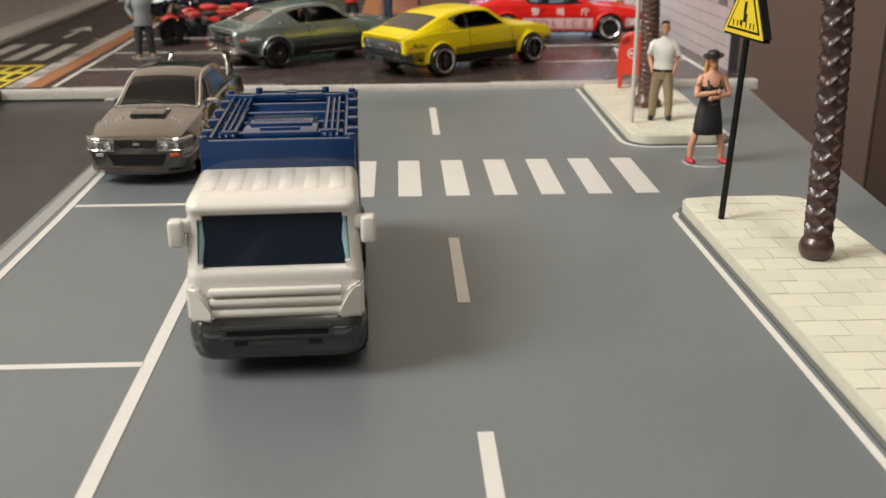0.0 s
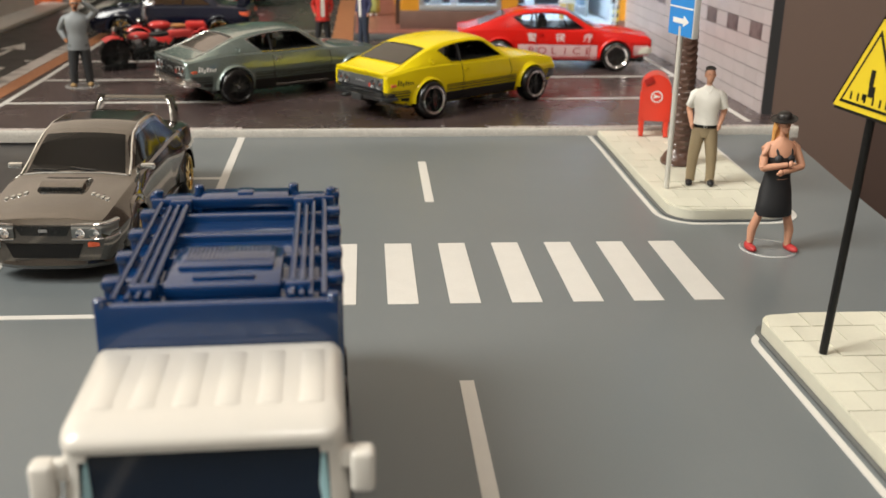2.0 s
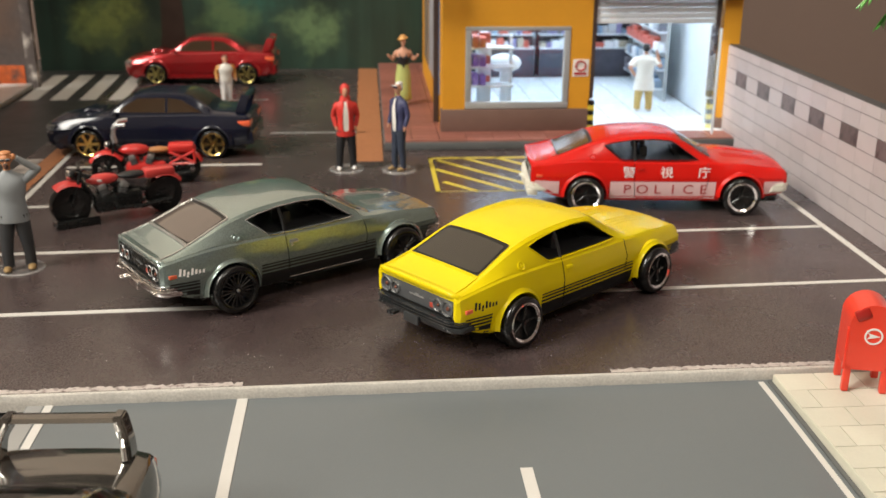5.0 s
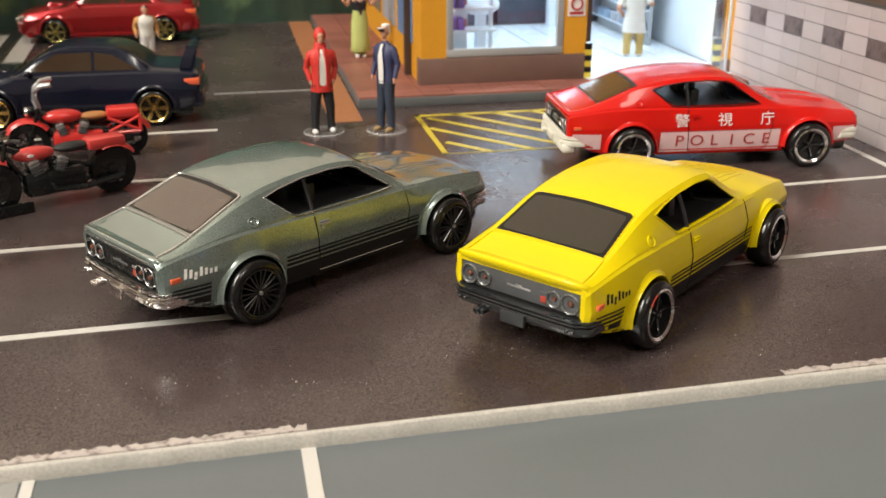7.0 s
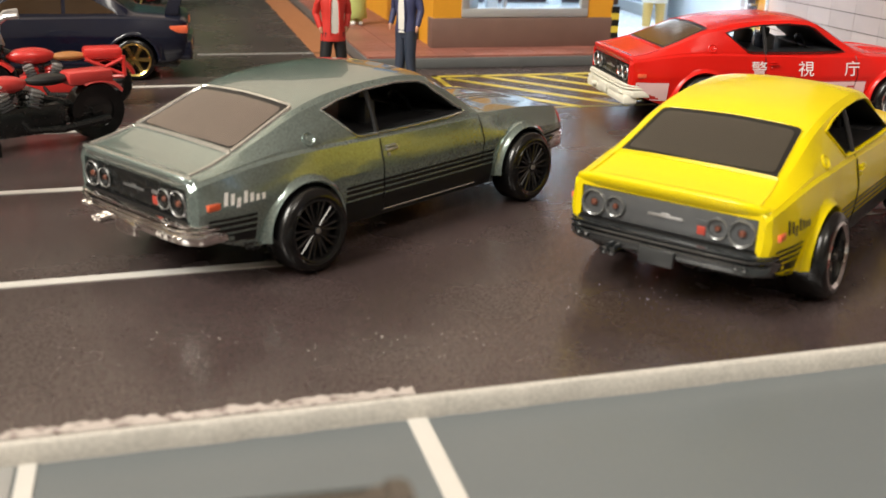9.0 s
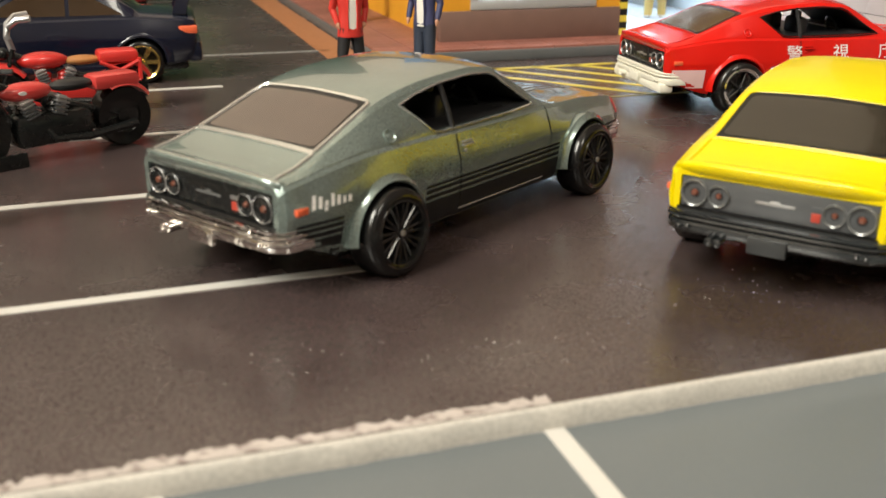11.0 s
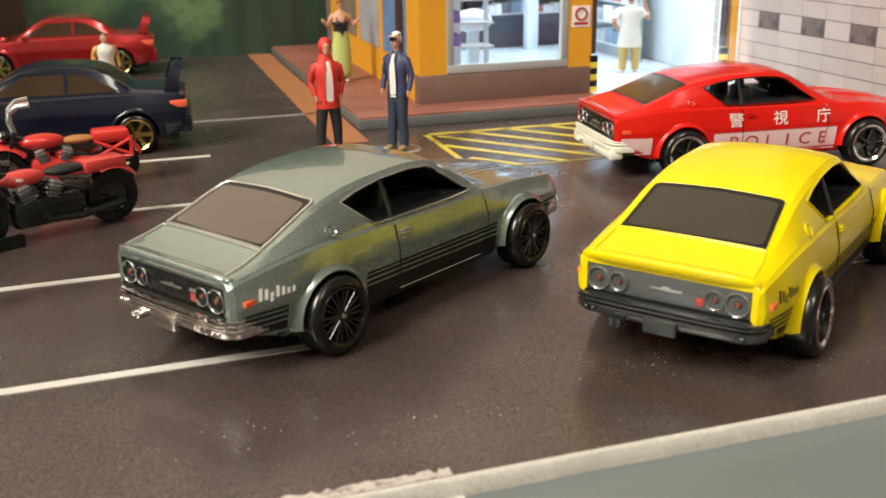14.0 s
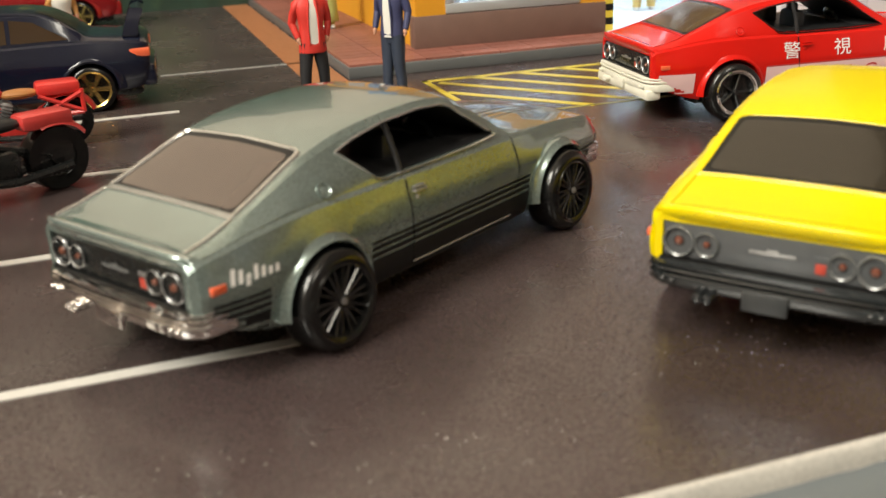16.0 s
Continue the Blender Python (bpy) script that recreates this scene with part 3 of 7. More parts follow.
def forest_print():
    """A dim printed wood: teal haze with soft bushes at a few places."""
    m = bpy.data.materials.new("forest_print")
    m.use_nodes = True
    n, link = m.node_tree.nodes, m.node_tree.links
    b = n["Principled BSDF"]
    tc = n.new("ShaderNodeTexCoord")
    mp = n.new("ShaderNodeMapping")
    mp.inputs["Scale"].default_value = (100, 100, 100)
    link.new(tc.outputs["Object"], mp.inputs["Vector"])
    warp = n.new("ShaderNodeTexNoise")
    warp.inputs["Scale"].default_value, warp.inputs["Detail"].default_value = 0.9, 6.0
    link.new(mp.outputs[0], warp.inputs["Vector"])
    bent = n.new("ShaderNodeVectorMath")
    bent.operation = "MULTIPLY_ADD"
    bent.inputs[1].default_value, bent.inputs[2].default_value = (3.4, 0, 2.6), (-1.7, 0, -1.3)
    link.new(warp.outputs["Color"], bent.inputs[0])
    moved = n.new("ShaderNodeVectorMath")
    link.new(mp.outputs[0], moved.inputs[0])
    link.new(bent.outputs[0], moved.inputs[1])

    def tex(scale, detail):
        t = n.new("ShaderNodeTexNoise")
        t.inputs["Scale"].default_value, t.inputs["Detail"].default_value = scale, detail
        link.new(mp.outputs[0], t.inputs["Vector"])
        return t.outputs["Fac"]

    r1 = n.new("ShaderNodeValToRGB")
    r1.color_ramp.elements[0].position, r1.color_ramp.elements[0].color = 0.32, (0.014, 0.024, 0.018, 1)
    r1.color_ramp.elements[1].position, r1.color_ramp.elements[1].color = 0.72, (0.042, 0.085, 0.060, 1)
    tall = n.new("ShaderNodeMapping")
    tall.inputs["Scale"].default_value = (1.6, 1.0, 0.14)
    link.new(mp.outputs[0], tall.inputs["Vector"])
    streak = n.new("ShaderNodeTexNoise")
    streak.inputs["Scale"].default_value, streak.inputs["Detail"].default_value = 0.8, 5.0
    link.new(tall.outputs[0], streak.inputs["Vector"])
    half = n.new("ShaderNodeMix")
    half.inputs["Factor"].default_value = 0.6
    link.new(tex(0.22, 3.0), half.inputs["A"])
    link.new(streak.outputs["Fac"], half.inputs["B"])
    link.new(half.outputs["Result"], r1.inputs["Fac"])
    out = r1.outputs[0]
    fine = tex(2.6, 8.0)
    for (cx, cz), (w, h), colour, power in (((-7.6, 5.5), (3.2, 4.5), (0.035, 0.115, 0.085), 1.0), ((-13.4, 4.0), (1.3, 1.3), (0.16, 0.22, 0.06), 1.0), ((-14.1, 2.5), (2.6, 1.9), (0.19, 0.24, 0.07), 1.0), ((-8.8, 6.5), (0.6, 2.4), (0.34, 0.38, 0.10), 1.0), ((-4.7, 2.1), (1.9, 1.4), (0.12, 0.19, 0.09), 1.0), ((-8.6, 2.8), (2.0, 1.4), (0.10, 0.16, 0.07), 0.9), ((-3.4, 4.9), (1.9, 2.4), (0.020, 0.042, 0.028), 1.0),
                                           ((-2.5, 6.0), (1.3, 2.6), (0.05, 0.12, 0.10), 0.7), ((-12.0, 1.9), (5.0, 0.8), (0.05, 0.08, 0.05), 0.8), ((-16.3, 8.0), (1.2, 3.0), (0.06, 0.13, 0.10), 0.7)):
        m2 = n.new("ShaderNodeMapping")
        m2.vector_type = "TEXTURE"
        m2.inputs["Location"].default_value = (cx, 74.6, cz)
        m2.inputs["Scale"].default_value = (w, 6, h)
        link.new(moved.outputs[0], m2.inputs["Vector"])
        g = n.new("ShaderNodeTexGradient")
        g.gradient_type = "SPHERICAL"
        link.new(m2.outputs[0], g.inputs["Vector"])
        mul = n.new("ShaderNodeMath")
        mul.operation = "MULTIPLY"
        link.new(g.outputs["Fac"], mul.inputs[0])
        link.new(fine, mul.inputs[1])
        rng2 = n.new("ShaderNodeMapRange")
        rng2.inputs["From Min"].default_value, rng2.inputs["From Max"].default_value, rng2.inputs["To Max"].default_value = 0.05, 0.42, power
        link.new(mul.outputs[0], rng2.inputs["Value"])
        mx = n.new("ShaderNodeMix")
        mx.data_type = "RGBA"
        link.new(rng2.outputs[0], mx.inputs["Factor"])
        link.new(out, mx.inputs["A"])
        mx.inputs["B"].default_value = (*colour, 1)
        out = mx.outputs["Result"]
    link.new(out, b.inputs["Base Color"])
    b.inputs["Roughness"].default_value = 0.35
    return m


forest = thing("forest_backdrop", 0, 0, 0, 0, "dark green printed forest backdrop panel", "backdrop", kind="structure")
part("panel", boxes(-17.3, 74.6, Z - 0.01, 0.6, 75.0, 14.0), forest_print(), forest)
BARK = shade("printed_bark", (0.045, 0.028, 0.022), 0.35, vary=0.4, size=1.5, grain=0.2)
bm = bmesh.new()
prism(bm, [(-11.9, 0.5), (-11.65, 2.0), (-11.55, 6), (-11.7, 13.9), (-10.6, 13.9), (-10.75, 6), (-10.6, 2.0), (-10.3, 0.5)], "y", 74.58, 74.6)
part("printed_trunk", bm, BARK, forest)
brick_block = thing("dark_building_panel", 0, 0, 0, 0, "dark brown printed building panel with a fire glow at its foot", "backdrop", kind="structure")
part("panel", boxes(-22.0, 70.62, Z - 0.01, -16.4, 70.95, 14), shade("dark_brick_print", (0.092, 0.075, 0.070), 0.45, vary=0.4, size=0.5, grain=0.25, bump_size=3, stain=(0.16, 0.09, 0.06), stain_size=0.35, stain_amount=0.6), brick_block)
part("post", boxes(-16.55, 70.3, Z - 0.01, -16.15, 70.61, 14), shade("speckled_post", (0.11, 0.09, 0.085), 0.6, vary=0.5, size=3, stain=(0.70, 0.64, 0.58), stain_size=1.6, stain_amount=1.0), brick_block)
part("fire_print", boxes(-18.3, 70.59, Z + 0.02, -16.75, 70.615, 1.2), shade("fire_print", (0.55, 0.11, 0.025), 0.5, vary=0.7, size=2.5, stain=(0.07, 0.05, 0.045), stain_size=1.6, stain_amount=1.0), brick_block)

# ---- white tiled boundary wall ----
TILE = shade("white_wall_tile", (0.445, 0.395, 0.40), 0.35, vary=0.12, size=0.7, grain=0.06, piece=0.07, stain=(0.30, 0.265, 0.26), stain_size=0.7, stain_amount=0.5)
TILE_DARK = shade("dark_stone_tile", (0.13, 0.10, 0.10), 0.4, vary=0.4, size=6, grain=0.3, piece=0.2, stain=(0.035, 0.025, 0.025), stain_size=4, stain_amount=1.0)
GROUT = shade("dark_grout", (0.10, 0.085, 0.085), 0.7)
SLAB_GREY = shade("grey_wall_end", (0.04, 0.04, 0.042), 0.5, vary=0.1)
bound = thing("boundary_wall", 0, 0, 0, 0, "low white-tiled boundary wall with dark accent tiles", "wall", kind="structure")
wx, wy0, wy1, wz1 = 9.95, 43.9, 61.3, 3.5
part("core", boxes(wx + 0.03, wy0, Z - 0.01, wx + 0.32, wy1, wz1), SLAB_GREY, bound)
part("grout", boxes(wx + 0.012, wy0 + 0.01, Z, wx + 0.03, wy1 - 0.01, wz1 - 0.01), GROUT, bound)
tw = 0.965
tile_mesh = {}
heights = [0.30, 0.43, 0.46, 0.42, 0.42, 0.41, 0.39, 0.36]
z1 = wz1 - 0.01
for r, th in enumerate(heights):
    z0 = max(z1 - th, Z)
    k = 0
    y = wy0 + 0.01
    while y < wy1 - 0.1:
        y2 = wy0 + 0.595 if k == 0 else min(y + tw, wy1 - 0.01)
        dark = r == 2 and k % 2 == 1
        key = (round(y2 - y, 3), round(z1 - z0, 3), dark)
        if key not in tile_mesh:
            bm = bmesh.new()
            box(bm, wx, 0.005, 0.011, wx + 0.012, y2 - y - 0.005, z1 - z0 - 0.011)
            tile_mesh[key] = finish("tile", bm, TILE_DARK if dark else TILE)
        part("tile", None, None, bound, at=pose(0, y, z0), data=tile_mesh[key])
        y, k = y2, k + 1
    z1 = z0

# ---- the corner shop ----
ORANGE_WALL = shade("orange_shop_wall", (0.66, 0.305, 0.018), 0.5, vary=0.08, size=1, grain=0.05, bump=0.15, bump_size=10)
BROWN_BASE = shade("brown_shop_base", (0.16, 0.095, 0.075), 0.5, vary=0.15, size=2, grain=0.1)
SHOP_WHITE = shade("shop_white", (0.70, 0.75, 0.80), 0.45, vary=0.05, size=2)
SHOP_FLOOR = shade("shop_floor_tile", (0.74, 0.80, 0.85), 0.25, vary=0.05, size=2, piece=0.04)
FRAME_GREY = shade("grey_window_frame", (0.42, 0.44, 0.45), 0.35, metal=0.3, vary=0.06)
SHELF_DARK = shade("shelf_dark", (0.055, 0.055, 0.075), 0.5, vary=0.3, size=4)
BEAM = shade("dark_brown_beam", (0.055, 0.035, 0.03), 0.5, vary=0.15)
fy, S0 = 59.9, 0.62
plinth = thing("shop_plinth", 0, 0, 0, 0, "red-brick paved plinth under the shop", "plinth", kind="structure")
part("base", boxes(-1.7, 58.55, Z - 0.005, 9.98, 74.5, S0 - 0.06, bevel=0.03), KERB_DARK, plinth)
pl_mesh = {}
for i in range(13):
    for j in range(35):
        x0, y0 = -1.66 + i * 0.9, 58.6 + j * 0.45
        x1 = min(x0 + 0.88, 9.94)
        if x0 > 9.9 or (x0 > 0.2 and y0 > 59.6):
            continue
        key = round(x1 - x0, 3)
        if key not in pl_mesh:
            pl_mesh[key] = finish("brick", boxes(0, 0, 0, x1 - x0, 0.43, 0.06), RED_BRICK)
        part("brick", None, None, plinth, at=pose(x0, y0, S0 - 0.07), data=pl_mesh[key])
shop = thing("shop", 0, 0, 0, 0, "orange convenience shop with a lit window and open doorway", "shop")
T = 0.35  # front wall thickness
x_l, x_r, z_t = 0.3, 10.3, 6.2
wl, wr, wb, wt = 1.05, 4.55, 1.38, 4.10
dl, dr, dt = 5.40, 9.45, 5.05


def wallpiece(x0, z0, x1, z1, mat, y0=fy, y1=fy + T, name="wall"):
    return part(name, boxes(x0, y0, z0, x1, y1, z1), mat, shop)


wallpiece(x_l, 1.36, wl, z_t, ORANGE_WALL)
wallpiece(wr, 1.36, dl - 0.12, z_t, ORANGE_WALL)
wallpiece(wl, wt, wr, z_t, ORANGE_WALL)
wallpiece(dr + 0.25, 1.0, x_r, z_t, ORANGE_WALL)
wallpiece(dl - 0.12, 5.9, dr + 0.25, z_t, ORANGE_WALL)
part("base_wall", boxes(x_l - 0.06, fy - 0.06, S0 - 0.02, dl - 0.15, fy + T, 1.36, bevel=0.02), BROWN_BASE, shop, "dark brown shop base")
part("base_wall", boxes(dr + 0.25, fy - 0.06, S0 - 0.02, 9.95, fy + T, 1.0, bevel=0.02), BROWN_BASE, shop)
part("fascia_beam", boxes(dl - 0.2, fy - 0.45, dt + 0.1, x_r, fy + 0.05, 5.9, bevel=0.03), BEAM, shop, "dark brown fascia over the doorway")
part("side_wall", boxes(x_l, fy + T, S0 - 0.02, x_l + 0.3, 72, z_t), ORANGE_WALL, shop)
part("side_wall", boxes(x_r - 0.3, fy + T, S0 - 0.02, x_r, 72, z_t), ORANGE_WALL, shop)
part("back_wall", boxes(x_l + 0.3, 71.7, S0 - 0.02, x_r - 0.3, 72, z_t), SHOP_WHITE, shop)
part("roof", boxes(x_l - 0.4, fy - 0.5, z_t, x_r + 0.3, 72.4, z_t + 0.25, bevel=0.04), BEAM, shop)
part("ceiling", boxes(x_l + 0.3, fy + T, 5.95, x_r - 0.3, 71.7, 6.1), SHOP_WHITE, shop)
# posters and dark pillar on the shop's side
part("corner_post", boxes(x_l - 0.20, fy + 1.5, S0 - 0.02, x_l - 0.02, fy + 1.75, z_t), BEAM, shop, "dark corner post")
for i, c in enumerate(((0.12, 0.22, 0.42), (0.35, 0.36, 0.40), (0.20, 0.16, 0.12))):
    part("poster", boxes(x_l - 0.03, 61.2 + i * 3.2, 1.6, x_l, 63.8 + i * 3.2, 4.8), shade("poster_print", c, 0.4, vary=0.5, size=1.5), shop)
part("blue_sign", boxes(-0.95, 59.2, 5.15, 0.25, 59.32, 6.2, bevel=0.02), shade("blue_sign", (0.05, 0.22, 0.55), 0.35, vary=0.1), shop, "small blue hanging sign")
# window
win = part("window", boxes(wl, fy + 0.16, wb, wr, fy + 0.185, wt), glass("shop_glass", (0.93, 0.97, 1.0), 0.02, 1.0), shop)
win.visible_shadow = False
for a in ((wl, wb, wr, wb + 0.22), (wl, wt - 0.14, wr, wt), (wl, wb + 0.22, wl + 0.2, wt - 0.14), (wr - 0.2, wb + 0.22, wr, wt - 0.14)):
    part("frame", boxes(a[0], fy - 0.03, a[1], a[2], fy + 0.16, a[3], bevel=0.015), FRAME_GREY, win)
# doorway surround, shutter and glass leaf
for x0, x1 in ((dl - 0.13, dl), (dr, dr + 0.13)):
    part("door_jamb", boxes(x0, fy - 0.02, 1.7, x1, fy + T, dt + 0.1), BEAM, shop)
    for k in range(6):
        part("hazard_band", boxes(x0 - 0.03, fy - 0.06, S0 + k * 0.17, x1 + 0.05, fy + 0.08, S0 + (k + 1) * 0.17), BLACK_PRINT if k % 2 else YELLOW_MARK, shop)
for k in range(5):
    part("shutter_slat", boxes(dl, fy + 0.05, 4.18 + k * 0.18, dr, fy + 0.13, 4.345 + k * 0.18, bevel=0.03), SHOP_WHITE, shop, "white roller shutter slat")
leaf = part("glass_door", boxes(dr - 0.20, fy - 1.0, S0 + 0.04, dr - 0.15, fy - 0.03, 4.15), glass("door_glass", (0.9, 0.96, 1.0), 0.03, 1.0), shop)
leaf.visible_shadow = False
for y0 in (fy - 1.06, fy - 0.06):
    part("door_edge", boxes(dr - 0.21, y0, S0 + 0.04, dr - 0.14, y0 + 0.06, 4.15, bevel=0.01), SHOP_WHITE, leaf)
# inside
part("shop_floor", boxes(x_l + 0.3, fy + T, S0 - 0.02, x_r - 0.3, 71.7, S0), GROUT, shop)
fl = {}
for i in range(8):
    for j in range(9):
        x0, y0 = x_l + 0.35 + i * 1.16, fy - 0.28 + j * 1.16
        part("floor_tile", boxes(x0, y0, S0 - 0.005, x0 + 1.13, y0 + 1.13, S0 + 0.015), SHOP_FLOOR, shop) if x0 > 5.2 or y0 > fy + T else None
lamp_mat = glow("shop_lamp", (0.82, 0.92, 1.0), 9.0)
part("lining", boxes(x_r - 0.34, fy + T, S0 + 0.02, x_r - 0.305, 71.6, 5.9), SHOP_WHITE, shop)
part("lining", boxes(x_l + 0.305, fy + T, S0 + 0.02, x_l + 0.34, 71.6, 5.9), SHOP_WHITE, shop)
for i in range(3):
    part("ceiling_light", boxes(1.0 + i * 3.1, 61.2, 5.86, 3.2 + i * 3.1, 63.4, 5.94), lamp_mat, shop, "cool white shop ceiling light")
    part("ceiling_light", boxes(1.0 + i * 3.1, 66.2, 5.86, 3.2 + i * 3.1, 68.4, 5.94), lamp_mat, shop, "cool white shop ceiling light")
rng = random.Random(11)
GOODS = [shade("goods_" + str(i), c, 0.4, vary=0.2, size=4) for i, c in enumerate(((0.50, 0.12, 0.09), (0.70, 0.72, 0.76), (0.22, 0.20, 0.38), (0.20, 0.28, 0.38), (0.42, 0.38, 0.30), (0.36, 0.38, 0.42), (0.14, 0.14, 0.17)))]


def shelf(x0, y0, x1, y1, h, rows, label):
    ob = thing("shop_shelf", 0, 0, 0, 0, label, "shelf", "shop shelves")
    part("carcass", boxes(x0, y0 + (y1 - y0) * 0.6, S0 + 0.015, x1, y1, S0 + h), SHELF_DARK, ob)
    part("base_board", boxes(x0, y0, S0 + 0.015, x1, y1 - 0.4 * (y1 - y0), S0 + 1.2), SHELF_DARK, ob)
    for r in range(rows):
        z = S0 + 1.25 + r * (h - 1.25) / rows
        part("board", boxes(x0, y0, z - 0.05, x1, y0 + (y1 - y0) * 0.6, z), SHOP_WHITE, ob)
        x = x0 + 0.05
        while x < x1 - 0.25:
            w = rng.uniform(0.16, 0.42)
            hh = rng.uniform(0.3, 0.8) * (h - 1.25) / rows
            part("packet", boxes(x, y0 + 0.06, z, min(x + w, x1), y0 + (y1 - y0) * 0.55, z + hh, bevel=0.02), GOODS[rng.randrange(7)], ob)
            x += w + 0.03
    return ob


shelf(0.75, 70.3, 5.1, 71.4, 4.8, 6, "tall shop shelf full of coloured packets")
shelf(5.3, 70.3, 9.4, 71.4, 4.8, 6, "tall shop shelf full of coloured packets")
PURPLE = shade("purple_packet", (0.22, 0.14, 0.52), 0.4, vary=0.2, size=4)
rack = thing("shop_shelf", 0, 0, 0, 0, "pale wall shelf with red and grey packets inside the shop", "shelf", "shop shelves")
part("back_panel", boxes(9.22, 64.6, S0 + 0.015, 9.34, 69.6, S0 + 3.9), FRAME_GREY, rack)
for r in range(5):
    z = S0 + 0.5 + r * 0.72
    part("board", boxes(8.90, 64.6, z - 0.05, 9.22, 69.6, z), SHOP_WHITE, rack)
    y = 64.7
    while y < 69.3:
        w = rng.uniform(0.25, 0.7)
        part("packet", boxes(8.9, y, z, 9.2, min(y + w, 69.5), z + rng.uniform(0.25, 0.55), bevel=0.02), GOODS[0] if r == 2 and y > 65 else GOODS[(1, 3, 5, 6)[rng.randrange(4)]], rack)
        y += w + 0.04
low = thing("shop_shelf", 0, 0, 0, 0, "small white shelf with purple packets inside the shop window", "shelf", "shop shelves")
for z in (1.9, 2.55, 3.2):
    part("board", boxes(1.12, 61.3, z - 0.06, 2.9, 62.0, z), SHOP_WHITE, low)
    for i in range(3):
        part("packet", boxes(1.18 + i * 0.26, 61.36, z, 1.40 + i * 0.26, 61.9, z + 0.34 + 0.06 * (i % 2), bevel=0.02), PURPLE if z < 3 else GOODS[0], low)
for x0 in (1.14, 2.8):
    part("upright", boxes(x0, 61.7, S0 + 0.015, x0 + 0.08, 61.95, 3.6), SHOP_WHITE, low)
pillar = solid("shop_pillar", boxes(7.05, 69.2, S0 + 0.015, 7.5, 69.6, 5.2, bevel=0.02), SHOP_WHITE, "white square pillar inside the shop", "pillar", "structure")
counter = thing("shop_counter", 0, 0, 0, 0, "small white counter with round display inside the shop", "counter")
part("stand", boxes(1.7, 62.2, S0 + 0.015, 2.2, 62.7, 3.2, bevel=0.03), SHOP_WHITE, counter)
for z in (1.75, 2.45, 3.25):
    part("red_card", boxes(1.75, 62.1, z, 2.15, 62.18, z + 0.36), GOODS[0], counter)
bm = bmesh.new()
ball(bm, (2.75, 62.8, 2.45), (0.62, 0.4, 0.34))
part("round_display", bm, SHOP_WHITE, counter)
part("foot", boxes(2.6, 62.6, S0 + 0.015, 2.9, 62.9, 2.2), SHOP_WHITE, counter)
part("notice", boxes(4.66, fy - 0.02, 2.45, 5.2, fy, 3.02), WHITE_PRINT, shop, "small white no-smoking style notice with red ring")
bm = bmesh.new()
ringpts = [(4.93 + 0.16 * math.cos(t), fy - 0.03, 2.8 + 0.16 * math.sin(t)) for t in np.linspace(0, 2 * math.pi, 25)]
tube(bm, ringpts, 0.03, 6)
part("notice_ring", bm, RED_PRINT, shop)
part("notice_bar", boxes(4.72, fy - 0.028, 2.5, 5.14, fy - 0.02, 2.58), RED_PRINT, shop)

# ---- toy cars: x forward, y left, origin on the ground midway between the axles ----
TAIL_LENS = shade("tail_lens", (0.15, 0.050, 0.030), 0.2, coat=0.5)
RED_BADGE = shade("faded_red_badge", (0.42, 0.05, 0.03), 0.4, vary=0.3, size=12)
# station rows: x, bottom z, sill half-width, sill z, widest half-width, its z, belt half-width, belt z, roof half-width, roof-edge z, top z
COUPE = [
    (-3.49, 0.68, 1.03, 0.72, 1.07, 0.92, 1.06, 1.20, 0.99, 1.275, 1.285),
    (-3.44, 0.65, 1.09, 0.70, 1.14, 0.93, 1.10, 1.25, 0.99, 1.300, 1.310),
    (-3.20, 0.54, 1.14, 0.62, 1.20, 0.95, 1.12, 1.29, 0.985, 1.345, 1.36),
    (-2.79, 0.40, 1.18, 0.50, 1.26, 0.96, 1.15, 1.35, 0.965, 1.465, 1.485),
    (-2.35, 0.33, 1.20, 0.46, 1.27, 0.97, 1.17, 1.39, 0.945, 1.635, 1.66),
    (-1.93, 0.32, 1.20, 0.45, 1.27, 0.97, 1.18, 1.40, 0.925, 1.795, 1.825),
    (-1.40, 0.32, 1.19, 0.45, 1.25, 0.97, 1.17, 1.39, 0.910, 1.915, 1.96),
    (-0.90, 0.32, 1.19, 0.45, 1.25, 0.97, 1.16, 1.38, 0.900, 1.965, 2.02),
    (-0.30, 0.32, 1.19, 0.45, 1.25, 0.97, 1.16, 1.37, 0.890, 1.985, 2.05),
    (0.25, 0.32, 1.19, 0.45, 1.25, 0.97, 1.16, 1.36, 0.885, 1.93, 2.00),
    (0.50, 0.32, 1.19, 0.45, 1.25, 0.97, 1.16, 1.36, 0.880, 1.82, 1.88),
    (1.30, 0.32, 1.19, 0.45, 1.24, 0.97, 1.13, 1.34, 0.92, 1.40, 1.45),
    (1.40, 0.32, 1.19, 0.45, 1.24, 0.97, 1.12, 1.33, 0.85, 1.38, 1.42),
    (2.04, 0.34, 1.17, 0.46, 1.22, 0.96, 1.08, 1.30, 0.70, 1.33, 1.38),
    (2.69, 0.42, 1.10, 0.52, 1.16, 0.93, 1.02, 1.22, 0.62, 1.25, 1.29),
    (3.16, 0.50, 1.02, 0.58, 1.08, 0.90, 0.96, 1.14, 0.58, 1.17, 1.20),
    (3.25, 0.56, 0.96, 0.62, 1.02, 0.88, 0.92, 1.06, 0.55, 1.09, 1.11),
]
